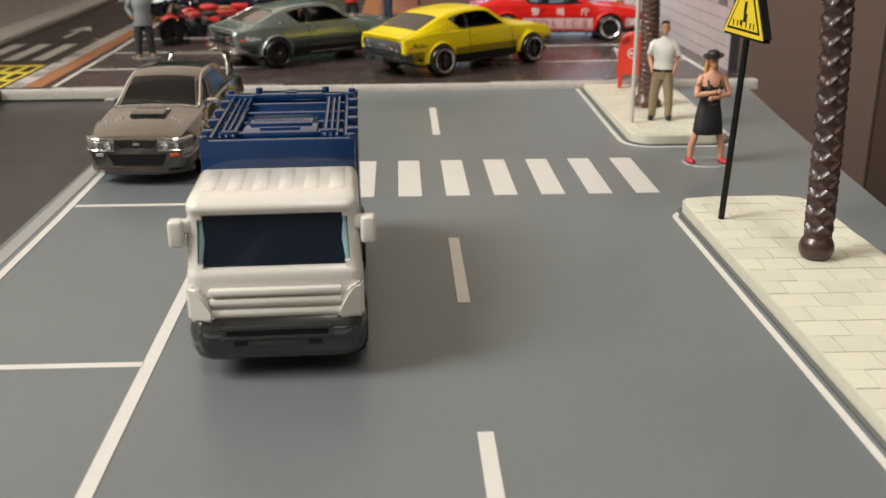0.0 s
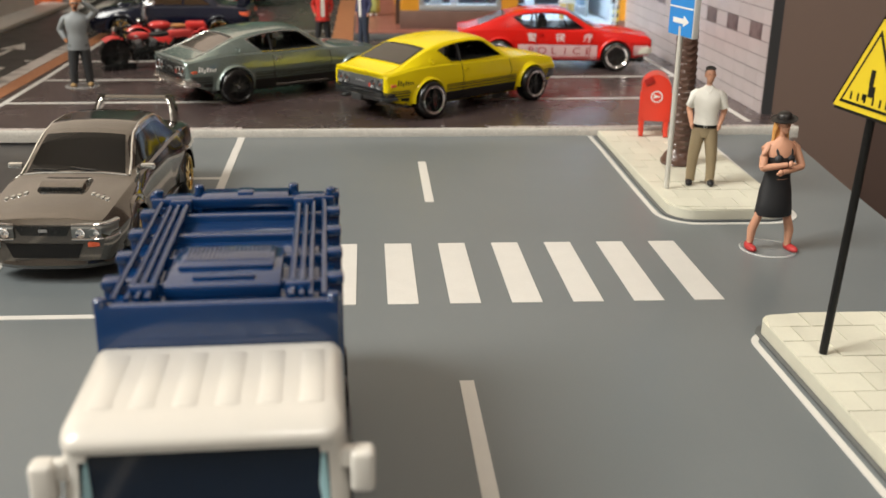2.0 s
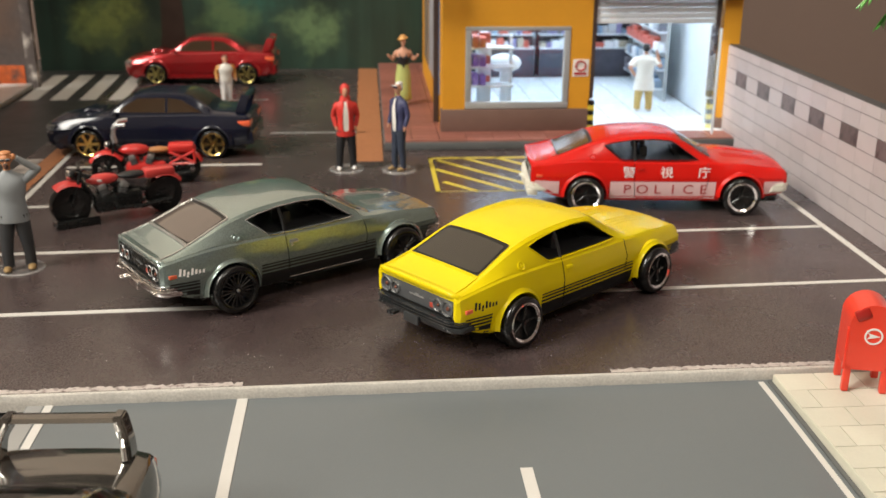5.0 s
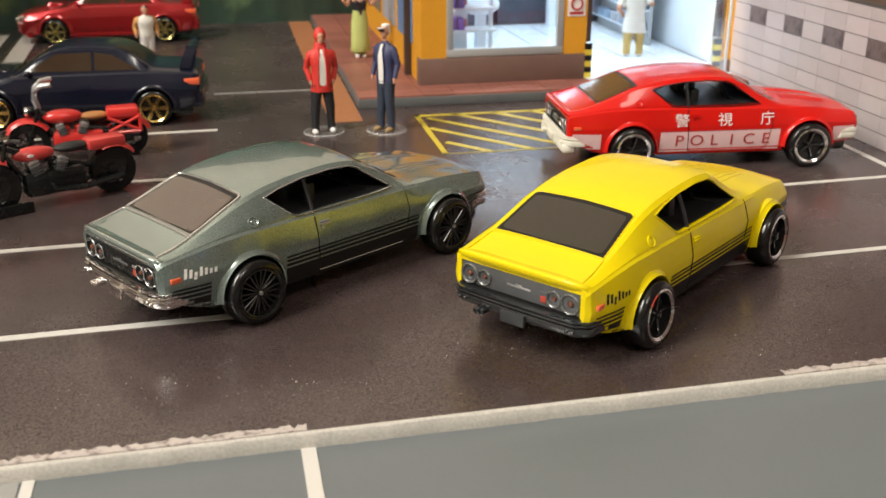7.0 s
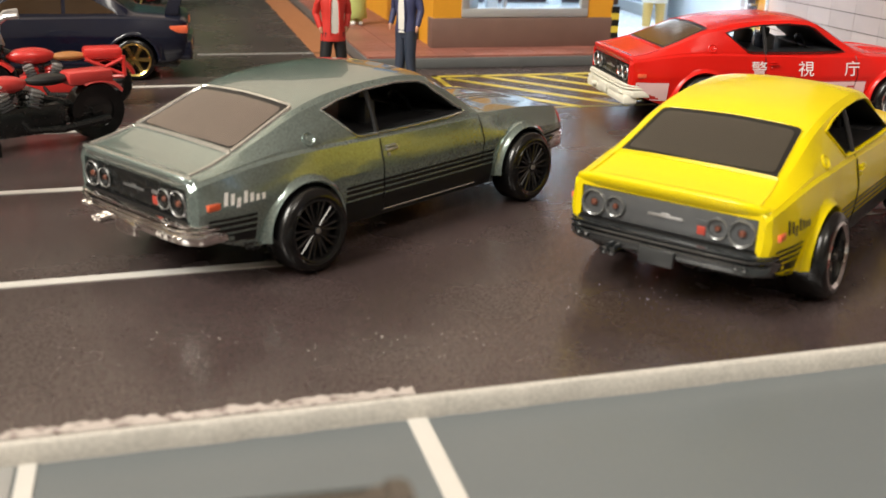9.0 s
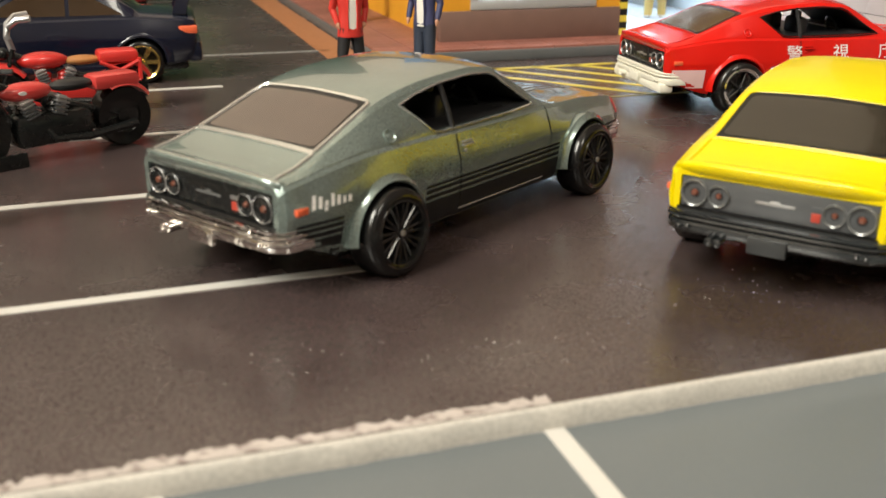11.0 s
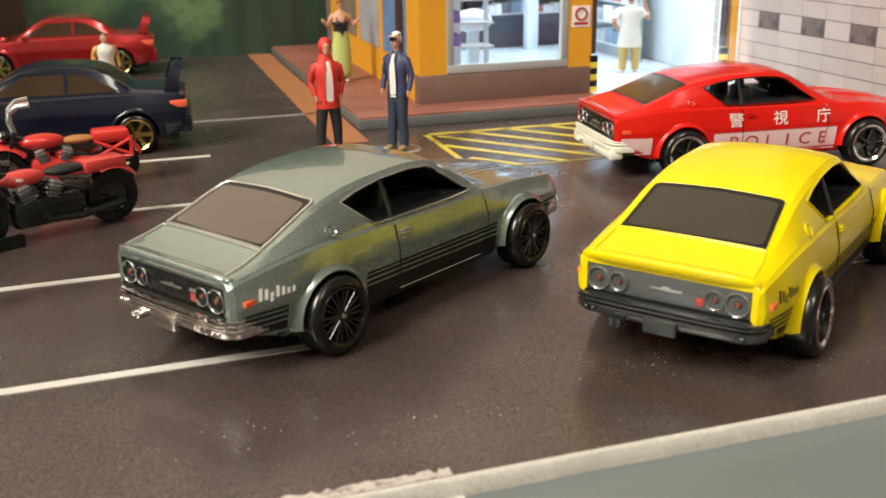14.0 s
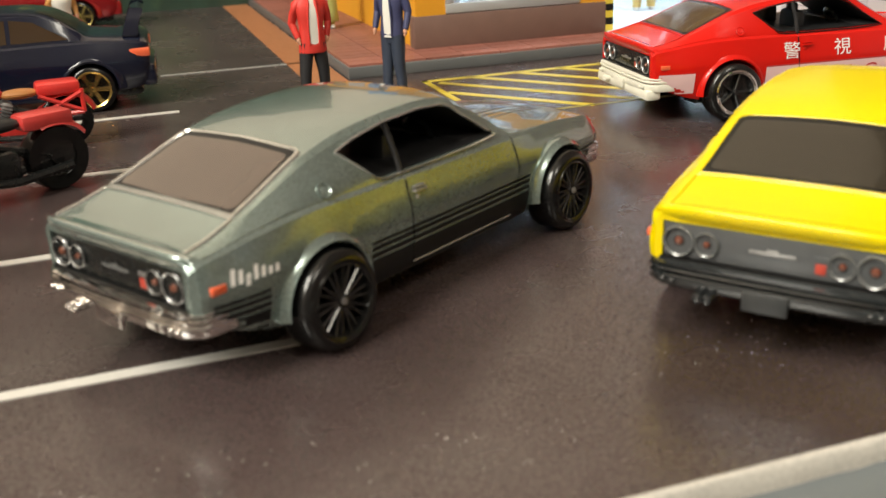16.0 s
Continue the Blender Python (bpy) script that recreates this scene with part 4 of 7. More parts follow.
SEDAN = [
    (-3.10, 0.55, 1.00, 0.62, 1.06, 0.92, 1.00, 1.24, 0.70, 1.30, 1.31),
    (-3.00, 0.45, 1.08, 0.55, 1.14, 0.92, 1.05, 1.30, 0.75, 1.38, 1.40),
    (-2.40, 0.34, 1.14, 0.45, 1.22, 0.94, 1.08, 1.36, 0.80, 1.43, 1.46),
    (-1.95, 0.30, 1.15, 0.42, 1.24, 0.95, 1.08, 1.38, 0.85, 1.46, 1.50),
    (-1.80, 0.30, 1.15, 0.42, 1.24, 0.95, 1.08, 1.38, 0.86, 1.57, 1.62),
    (-1.12, 0.30, 1.15, 0.42, 1.20, 0.95, 1.07, 1.38, 0.80, 1.93, 1.985),
    (-0.70, 0.30, 1.15, 0.42, 1.18, 0.95, 1.07, 1.37, 0.79, 1.98, 2.04),
    (0.00, 0.30, 1.15, 0.42, 1.18, 0.95, 1.07, 1.36, 0.79, 1.99, 2.05),
    (0.45, 0.30, 1.15, 0.42, 1.18, 0.95, 1.07, 1.35, 0.79, 1.92, 1.98),
    (0.70, 0.30, 1.15, 0.42, 1.18, 0.95, 1.07, 1.34, 0.80, 1.82, 1.87),
    (1.45, 0.30, 1.15, 0.42, 1.20, 0.94, 1.06, 1.31, 0.90, 1.36, 1.41),
    (1.60, 0.30, 1.15, 0.42, 1.22, 0.93, 1.06, 1.30, 0.85, 1.33, 1.37),
    (2.50, 0.34, 1.12, 0.45, 1.20, 0.90, 1.02, 1.20, 0.70, 1.23, 1.27),
    (2.95, 0.36, 1.06, 0.48, 1.15, 0.86, 0.98, 1.12, 0.66, 1.15, 1.18),
    (3.16, 0.38, 0.98, 0.48, 1.06, 0.82, 0.92, 1.05, 0.62, 1.08, 1.10),
    (3.27, 0.42, 0.88, 0.50, 0.96, 0.78, 0.84, 0.98, 0.55, 1.01, 1.03),
]


def car_shell(rows, n=90):
    xs = np.unique(np.concatenate([np.linspace(rows[0][0], rows[-1][0], n), [r[0] for r in rows]]))
    vals = smooth_keys(rows, xs)
    bm = bmesh.new()
    loops = []
    for x, (zb, ws, zs, ww, zw, wd, zd, wr, zr, zc) in zip(xs, vals):
        g = zr - zd
        half = [(0, zb), (ws * 0.75, zb), (ws * 0.96, zb + 0.02), (ws, zs), (ws + (ww - ws) * 0.7, zs + (zw - zs) * 0.5), (ww, zw - 0.03), (ww, zw + 0.03),
                (wd + (ww - wd) * 0.55, zw + (zd - zw) * 0.55), (wd + 0.02, zd - 0.04), (wd - 0.02, zd), (wd + (wr - wd) * 0.12, zd + g * 0.10),
                (wd + (wr - wd) * 0.5, zd + g * 0.52), (wr + (wd - wr) * 0.14, zr - g * 0.10), (wr - 0.03, zr), (wr * 0.8, zr + (zc - zr) * 0.45), (wr * 0.45, zr + (zc - zr) * 0.85), (0, zc)]
        loop = [(x, y, z) for y, z in half] + [(x, -y, z) for y, z in half[-2:0:-1]]
        loops.append(loop)
    rings(bm, loops)
    return bm


def arch_cut(bm, xs, r, zc, depth=0.72):
    cut = bmesh.new()
    for x in xs:
        for s in (1, -1):
            lathe(cut, [(r, s * depth), (r, s * 2.0)], "y", (x, 0, zc), 28)
    return boolean(bm, cut)


def flare(x, s, r, zc, y_in, y_out, thick=0.11):
    """A wheel-arch flare: a rounded half ring."""
    bm = bmesh.new()
    loops = []
    for k in range(19):
        t = radians(-4 + 188 * k / 18)
        c, sn = math.cos(t), math.sin(t)
        prof = [(r, y_in), (r, y_out), (r + thick * 0.4, y_out + 0.012), (r + thick, y_out - 0.04), (r + thick * 1.7, y_in + 0.02), (r + thick * 1.8, y_in - 0.1), (r, y_in - 0.1)]
        loops.append([(x + q * c, s * y, zc + q * sn) for q, y in prof])
    rings(bm, loops)
    return bm


def tyre_mesh(r, w, ri):
    bm = bmesh.new()
    lathe(bm, [(ri, -w / 2 + 0.03), (ri, -w / 2), (r - 0.10, -w / 2 - 0.012), (r - 0.05, -w / 2), (r - 0.015, -w / 2 + 0.03), (r, -w / 2 + 0.08), (r, w / 2 - 0.08), (r - 0.015, w / 2 - 0.03), (r - 0.05, w / 2), (ri + 0.03, w / 2), (ri, w / 2 - 0.02), (ri, -w / 2 + 0.03)], "y", seg=36)
    return bm


def rim_mesh(ri, w, spokes, style):
    """The wheel's face looks along -y; the dish behind the spokes is slot 0, the spokes slot 1."""
    bm = bmesh.new()
    f = -w / 2
    lathe(bm, [(ri, f + 0.01), (ri - 0.03, f - 0.005), (ri - 0.045, f + 0.06), (ri - 0.06, f + 0.15), (0.001, f + 0.17), (0.001, f + 0.22), (ri, f + 0.22), (ri, f + 0.01)], "y", seg=36)
    lathe(bm, [(ri, f + 0.012), (ri - 0.012, f - 0.006), (ri - 0.03, f + 0.004), (ri - 0.035, f + 0.03), (ri, f + 0.03), (ri, f + 0.012)], "y", seg=36, mat=1)
    for k in range(spokes):
        m = Matrix.Rotation(2 * math.pi * k / spokes, 4, "Y")
        if style == "fan":
            for turn in (-0.13, 0.13):
                box(bm, 0.05, f + 0.02, -0.015, ri - 0.03, f + 0.15, 0.015, bevel=0.007, seg=1, mat=1, m=m @ Matrix.Rotation(turn, 4, "Y"))
        elif style == "slim":
            box(bm, 0.03, f + 0.07, -0.022, ri - 0.04, f + 0.16, 0.022, bevel=0.01, seg=1, mat=1, m=m)
        else:
            vs = box(bm, 0.03, f + 0.02, -0.062, ri - 0.015, f + 0.13, 0.062, bevel=0.012, seg=1, mat=1)
            for v in vs:
                v.co.z *= 1.0 - 0.35 * (1 - v.co.x / ri)
            bmesh.ops.transform(bm, matrix=m, verts=vs)
    lathe(bm, [(0.001, f + 0.005), (0.045, f + 0.01), (0.06, f + 0.05), (0.06, f + 0.15)], "y", seg=14, mat=1)
    return bm


def wheel(parent, x, y, r, w, mats, spokes, style, lip=None, nut=None, camber=0.0, ratio=0.70):
    """One wheel; the outer face looks away from the car."""
    ri = r * ratio
    side = -1 if y < 0 else 1
    at = pose(x, y, r, camber * side, 0, 0 if side < 0 else 180)
    tyre = part("wheel", tyre_mesh(r, w, ri), RUBBER, parent, at=at)
    part("rim", rim_mesh(ri, w, spokes, style), [RIM_BLACK, mats], tyre)
    if lip:
        bm = bmesh.new()
        wide = 0.05 if lip is CHROME else 0.045
        lathe(bm, [(ri - wide, -w / 2 + 0.012), (ri - 0.014, -w / 2 - 0.014), (ri + 0.010, -w / 2 - 0.006), (ri + 0.010, -w / 2 + 0.03), (ri - wide, -w / 2 + 0.03), (ri - wide, -w / 2 + 0.012)], "y", seg=36)
        part("rim_lip", bm, lip, tyre, "bright rim edge")
    if nut:
        bm = bmesh.new()
        lathe(bm, [(0.001, -w / 2 - 0.012), (0.032, -w / 2 - 0.008), (0.036, -w / 2 + 0.02)], "y", seg=12)
        part("axle_end", bm, nut, tyre)
    return tyre


def side_patch(tree, parent, name, outline, mat, lift=0.006, sides=(-1, 1), label="", step=0.12):
    for s in sides:
        part(name, lay_on(tree, sheet(outline, "y", step), "y", s, lift), mat, parent, label)


def dash_word(x0, z0, length, height, slant=0.25):
    """Plain slanted bars in place of a script name, one mesh each."""
    bars = []
    step = length / 7
    for i, (low, high) in enumerate(((0, 1.15), (0, 0.95), (-0.28, 0.55), (0, 1.0), (0, 0.75), (0, 0.55), (0, 0.55))):
        a = x0 + step * i
        pts = [(a + slant * dz * height + ex, dz * height) for ex, dz in ((0, low), (step * 0.58, low), (step * 0.58, high), (0, high))]
        bm = bmesh.new()
        bm.faces.new([bm.verts.new((px, 0, z0 + pz)) for px, pz in pts])
        bars.append(bm)
    return bars


def coupe(name, x, y, turn, paint, label, scheme):
    """A 1970s fastback coupe casting. scheme: 'grey', 'yellow' or 'patrol'."""
    car = thing(name, x, y, Z, turn, label, "toy car", "toy fastback coupes")
    wr, wf, r, w = -2.07, 2.0, 0.495, 0.42
    window = [(-1.58, 1.755), (-1.30, 1.825), (-0.85, 1.885), (-0.3, 1.905), (0.10, 1.875), (0.24, 1.825), (0.50, 1.64), (0.84, 1.425), (0.3, 1.405), (-0.5, 1.40), (-1.05, 1.405), (-1.16, 1.425)]
    shell = car_shell(COUPE)
    shell = arch_cut(shell, (wr, wf), 0.56, r + 0.005)
    cut = bmesh.new()
    prism(cut, window, "y", -2, 2)
    shell = boolean(shell, cut)
    # the recess behind which the lamp panel sits
    cut = bmesh.new()
    box(cut, -4.0, -1.0, 0.83, -3.40, 1.0, 1.175)
    shell = boolean(shell, cut)
    tree = BVHTree.FromBMesh(shell)
    body = part("body", shell, paint, car, angle=21)
    # cabin
    cab = part("cabin_interior", boxes(-1.5, -1.02, 0.9, 0.9, 1.02, 1.36, bevel=0.05), INTERIOR, car, "black plastic interior")
    # black lining round the window openings, floor and roof
    bm = bmesh.new()
    inside = [(-0.36 + (a + 0.36) * 0.985, 1.66 + (b - 1.66) * 0.95) for a, b in window]
    rings(bm, [[(a, f * (1.10 if b < 1.5 else 1.10 - (b - 1.5) * 0.54), b) for a, b in inside] for f in (-1, -0.5, 0, 0.5, 1)], cap=False)
    part("lining", bm, INTERIOR, cab)
    for sy in (-0.45, 0.45):
        bm = bmesh.new()
        box(bm, -0.62, sy - 0.27, 1.30, -0.40, sy + 0.27, 1.70, bevel=0.08)
        box(bm, -0.58, sy - 0.13, 1.66, -0.46, sy + 0.13, 1.82, bevel=0.05)
        part("seat", bm, INTERIOR, cab)
    bm = bmesh.new()
    lathe(bm, [(0.17, -0.02), (0.21, 0.0), (0.17, 0.02), (0.15, 0.0), (0.17, -0.02)], "x", (0, 0, 0), 20)
    part("steering_wheel", bm, DARK_PLASTIC, cab, at=pose(0.28, -0.45, 1.50, 0, -25, 0))
    part("dashboard", boxes(0.42, -0.98, 1.33, 0.86, 0.98, 1.45, bevel=0.05), INTERIOR, cab)
    part("rear_shelf", boxes(-1.75, -0.95, 1.34, -1.05, 0.95, 1.44, bevel=0.05), INTERIOR, cab)
    for s in (-1, 1):
        # pillar between the side windows
        bm = bmesh.new()
        tube(bm, [(-0.80, s * 1.115, 1.38), (-0.80, s * 1.03, 1.62), (-0.83, s * 0.935, 1.88)], 0.034, 6)
        part("pillar", bm, INTERIOR, body)
    # windscreen and rear window
    part("windscreen", lay_on(tree, sheet([(0.42, -0.72), (1.22, -0.86), (1.22, 0.86), (0.42, 0.72)], "z"), "z", 1, 0.006), TINT, body)
    rw = [(-2.79, -0.83), (-2.75, -0.875), (-2.70, -0.88), (-2.0, -0.815), (-1.955, -0.79), (-1.93, -0.74), (-1.905, 0.0), (-1.93, 0.74), (-1.955, 0.79), (-2.0, 0.815), (-2.70, 0.88), (-2.75, 0.875), (-2.79, 0.83), (-2.82, 0)]
    seal = [(-2.825 if a < -2.5 else a + 0.045, b * 1.035) for a, b in rw]
    part("window_seal", lay_on(tree, sheet(seal, "z"), "z", 1, 0.004), BLACK_PRINT, body)
    rear = part("rear_window", lay_on(tree, sheet([(-2.37 + (a + 2.36) * 0.92, b * 0.955) for a, b in rw], "z"), "z", 1, 0.010), {"patrol": TINT_AMBER, "grey": TINT_BROWN, "yellow": TINT_GREY}[scheme], body)
    edge = []
    for i in range(len(rw)):
        p, q = Vector(seal[i]), Vector(seal[(i + 1) % len(rw)])
        for k in range(4):
            v = p.lerp(q, k / 4)
            hit = tree.ray_cast(Vector((v.x, v.y, 5)), Vector((0, 0, -1)))[0]
            edge.append(hit)
    bm = bmesh.new()
    tube(bm, [e + Vector((0, 0, 0.006)) for e in edge + [edge[0]]], 0.024 if scheme == "grey" else 0.008, 6)
    part("window_trim", bm, TRIM if scheme == "grey" else paint, rear)
    # boot lid seams and the bright rims of the side windows
    for pts in ([(-2.86, 0.93), (-3.15, 0.955), (-3.42, 0.965)], [(-2.86, -0.93), (-3.15, -0.955), (-3.42, -0.965)], [(-2.86, yy) for yy in np.linspace(-0.93, 0.93, 9)]):
        bm = bmesh.new()
        tube(bm, [tree.ray_cast(Vector((px, py, 5)), Vector((0, 0, -1)))[0] + Vector((0, 0, 0.005)) for px, py in pts], 0.019 if scheme == "grey" else 0.010, 6)
        part("lid_seam", bm, TRIM if scheme == "grey" else paint, body)
    cx, cz = -0.36, 1.66
    for s in (-1, 1):
        ring = []
        for i in range(len(window)):
            p, q = Vector(window[i]), Vector(window[(i + 1) % len(window)])
            for k in range(4):
                v = p.lerp(q, k / 4)
                v = Vector((cx + (v.x - cx) * 1.02, cz + (v.y - cz) * 1.06))
                hit = tree.ray_cast(Vector((v.x, s * 5, v.y)), Vector((0, -s, 0)))[0]
                if hit and abs(hit.y) > 0.6:
                    ring.append(hit + Vector((0, s * 0.008, 0.004)))
        bm = bmesh.new()
        tube(bm, ring + [ring[0]], 0.016 if scheme == "grey" else 0.012, 5)
        part("window_trim", bm, TRIM if scheme == "grey" else (paint if scheme == "yellow" else BLACK_PRINT), body)
    # deck lip
    bm = bmesh.new()
    prof = [(-3.18, 1.335), (-3.34, 1.322), (-3.44, 1.332), (-3.505, 1.350), (-3.545, 1.345), (-3.56, 1.318), (-3.545, 1.26), (-3.505, 1.20), (-3.47, 1.172), (-3.38, 1.172), (-3.30, 1.25)]
    rings(bm, [[(px + 0.09 * q, yy, pz - 0.055 * q * (pz > 1.25)) for px, pz in prof] for yy, q in [(v, abs(v / 1.075) ** 7) for v in np.linspace(-1.075, 1.075, 23)]])
    crest = part("deck_lip", bm, paint, body, angle=75)
    if scheme == "grey":
        bm = bmesh.new()
        tube(bm, [(-3.535 + 0.09 * abs(v / 1.075) ** 7, v, 1.351 - 0.055 * abs(v / 1.075) ** 7) for v in np.linspace(-1.06, 1.06, 23)], 0.008, 5)
        part("lip_edge", bm, TRIM, crest, "bright worn edge")
    # lamps panel
    bm = bmesh.new()
    box(bm, -3.475, -0.995, 0.835, -3.37, 0.995, 1.17, bevel=0.02)
    panel_mat = {"grey": DARK_PLASTIC, "yellow": GREY_LAMP, "patrol": DARK_PLASTIC}[scheme]
    panel = part("lamp_panel", bm, panel_mat, car)
    for s in (-1, 1):
        for yy, rr in ((0.845, 0.136), (0.585, 0.108)):
            bm = bmesh.new()
            lathe(bm, [(0.001, -3.712), (rr * 0.4, -3.715), (rr * 0.5, -3.70), (rr * 0.85, -3.705), (rr, -3.735), (rr * 1.12, -3.72), (rr * 1.15, -3.68)], "x", (0.235, s * yy, 0.995), 22)
            lamp = part("tail_lamp", bm, DARK_PLASTIC if scheme == "grey" else PLATE_GREY, panel)
            bm = bmesh.new()
            lathe(bm, [(rr * 0.86, -3.715), (rr * 0.92, -3.742), (rr * 1.02, -3.750), (rr * 1.10, -3.738), (rr * 1.14, -3.70), (rr * 0.86, -3.715)] if scheme == "yellow" else [(rr * 1.01, -3.735), (rr * 1.045, -3.741), (rr * 1.075, -3.735), (rr * 1.045, -3.728), (rr * 1.01, -3.735)], "x", (0.235, s * yy, 0.995), 22)
            part("lamp_ring", bm, GREY_RING if scheme == "yellow" else SILVER, lamp)
            bm = bmesh.new()
            lathe(bm, [(0.001, -3.745), (rr * 0.2, -3.74), (rr * 0.30, -3.72), (rr * 0.32, -3.70)], "x", (0.235, s * yy, 0.995), 14)
            part("lamp_lens", bm, TAIL_LENS, lamp)
    part("badge_bar", boxes(-3.492, -0.20, 0.99, -3.47, 0.2, 1.018, bevel=0.006), GREY_RING if scheme == "grey" else SILVER, panel)
    part("badge_bar", boxes(-3.490, -0.05, 1.018, -3.47, 0.05, 1.04, bevel=0.006), GREY_RING if scheme == "grey" else SILVER, panel)
    part("red_badge", boxes(-3.488, -0.455, 0.895, -3.47, -0.365, 0.985, bevel=0.004), RED_BADGE, panel, "small red badge")
    part("badge_bar", boxes(-3.486, -0.465, 1.01, -3.47, -0.355, 1.05), SILVER if scheme != "yellow" else GREY_LAMP, panel)
    # bumpers
    bump_mat = {"grey": CHROME, "yellow": BUMPER_BLACK, "patrol": shade("cream_bumper", (0.72, 0.70, 0.60), 0.45, vary=0.06)}[scheme]
    for end, x0, hw in (("rear", -3.47, 1.095), ("front", 3.21, 1.06)):
        bm = bmesh.new()
        d = -1 if end == "rear" else 1
        # nearly straight across, with cut corners and short returns along the sides
        path = [(x0 - d * 0.36, -hw - 0.07), (x0 - d * 0.10, -hw - 0.06), (x0 - d * 0.02, -hw - 0.03), (x0 + d * 0.08, -hw + 0.10), (x0 + d * 0.10, -hw + 0.16), (x0 + d * 0.12, -0.5), (x0 + d * 0.125, 0), (x0 + d * 0.12, 0.5), (x0 + d * 0.10, hw - 0.16), (x0 + d * 0.08, hw - 0.10), (x0 - d * 0.02, hw + 0.03), (x0 - d * 0.10, hw + 0.06), (x0 - d * 0.36, hw + 0.07)]
        loops = []
        for px, py in path:
            inn = (px - d * 0.14, py * 0.9)
            prof = [(-0.07, 0.98, 0.565), (-0.02, 0.993, 0.572), (-0.002, 1.0, 0.60), (0.0, 1.0, 0.675), (-0.006, 0.999, 0.69), (-0.034, 0.990, 0.70), (-0.034, 0.990, 0.708), (0.006, 1.003, 0.718), (0.018, 1.006, 0.735), (0.012, 1.004, 0.752), (-0.03, 0.992, 0.760), (-0.03, 0.992, 0.768), (0.004, 1.001, 0.774), (0.004, 1.001, 0.794), (-0.03, 0.99, 0.806)]
            loops.append([(px + d * ox, py * oy, oz) for ox, oy, oz in prof] + [(inn[0], inn[1], 0.805), (inn[0], inn[1], 0.565)])
        rings(bm, loops)
        bo = part("bumper", bm, bump_mat, car, {"grey": "worn chrome bumper", "yellow": "charcoal plastic bumper", "patrol": "cream plastic bumper"}[scheme])
        if end == "rear":
            part("number_plate", boxes(-3.635, -0.20, 0.495, -3.585, 0.20, 0.67, bevel=0.012), PLATE_GREY if scheme == "yellow" else bump_mat, bo)
            part("gap_strip", boxes(-3.50, -1.02, 0.80, -3.40, 1.02, 0.834), BLACK_PRINT, bo)
            for s in (-1, 1):
                for dy in (0, 0.09):
                    bm = bmesh.new()
                    lathe(bm, [(0.001, -3.66), (0.028, -3.66), (0.032, -3.68), (0.045, -3.675), (0.045, -3.45)], "x", (0, s * 0.50 + dy, 0.545), 12)
                    if s > 0:
                        part("exhaust", bm, bump_mat, bo)
                    bm = bmesh.new()
                    ball(bm, (-3.585, s * (0.86 + dy), 0.64), (0.022, 0.03, 0.03), seg=8)
                    part("over_rider", bm, bump_mat, bo)
    if scheme == "patrol":
        part("rear_skirt", boxes(-3.58, -1.10, 0.42, -3.30, 1.10, 0.60, bevel=0.05), bump_mat, car, "cream plastic skirt")
    part("chassis", boxes(-2.65, -1.0, 0.27, 3.05, 1.0, 0.5, bevel=0.06), DARK_PLASTIC, car, "dark plastic chassis")
    # front grille and lamps
    part("grille", boxes(3.2, -0.92, 0.80, 3.29, 0.92, 1.04, bevel=0.02), DARK_PLASTIC, car)
    for s in (-1, 1):
        for yy in (0.80, 0.55):
            bm = bmesh.new()
            lathe(bm, [(0.001, 3.11), (0.085, 3.10), (0.10, 3.08), (0.10, 3.03)], "x", (0.21, s * yy, 0.92), 16)
            part("head_lamp", bm, SILVER, car)
        # flares and wheels
        for xx in (wr, wf):
            part("fender_flare", flare(xx, s, 0.545, r + 0.005, 1.235, 1.315, 0.048), paint, body)
            wheel(car, xx, s * 1.245, r, w, RIM_BLACK, 10 if scheme == "grey" else 5, "fan" if scheme == "grey" else "slim", None if scheme == "grey" else CHROME, SILVER if scheme == "grey" else None, camber=4 if xx < 0 else 2, ratio=0.76)
        # door outline, handle, filler cap
        seams = [("door_seam", [(-0.82, 1.385), (-0.80, 0.9), (-0.76, 0.42)], 0.010, DARK_PLASTIC), ("door_seam", [(1.10, 1.34), (1.14, 1.0), (1.10, 0.72)], 0.008, DARK_PLASTIC),
                 ("door_sill", [(-0.76, 0.42), (1.02, 0.42)], 0.012, {"grey": TRIM, "yellow": BLACK_PRINT, "patrol": RED_PRINT}[scheme])]
        if scheme == "patrol":
            seams.append(("door_seam", [(1.02, 0.42), (1.10, 0.72)], 0.010, RED_PRINT))
        for nm, pts, rad, mat in seams:
            line = []
            for p, q in zip(pts, pts[1:]):
                for k in range(8):
                    v = Vector(p).lerp(Vector(q), k / 7)
                    hit = tree.ray_cast(Vector((v.x, s * 5, v.y)), Vector((0, -s, 0)))[0]
                    if hit:
                        line.append(hit + Vector((0, s * 0.004, 0)))
            bm = bmesh.new()
            tube(bm, line, rad, 5)
            part(nm, bm, mat, body)
        bm = bmesh.new()
        box(bm, -0.75, s * 1.20, 1.175, -0.55, s * 1.262, 1.205, bevel=0.012)
        box(bm, -0.75, s * 1.20, 1.222, -0.57, s * 1.245, 1.236, bevel=0.005)
        ball(bm, (-0.70, s * 1.238, 1.125), (0.028, 0.012, 0.028), seg=8)
        part("door_handle", bm, SILVER if scheme == "grey" else paint, body)
        bm = bmesh.new()
        lathe(bm, [(0.001, 0.012), (0.03, 0.014), (0.045, 0.0), (0.06, 0.002), (0.072, 0.018), (0.088, 0.016), (0.094, -0.05)], "z", (0, 0, 0), 22)
        hit, nrm, _, _ = tree.ray_cast(Vector((-1.90, s * 5, 1.49)), Vector((0, -s, 0)))
        cap = part("filler_cap", bm, paint, body)
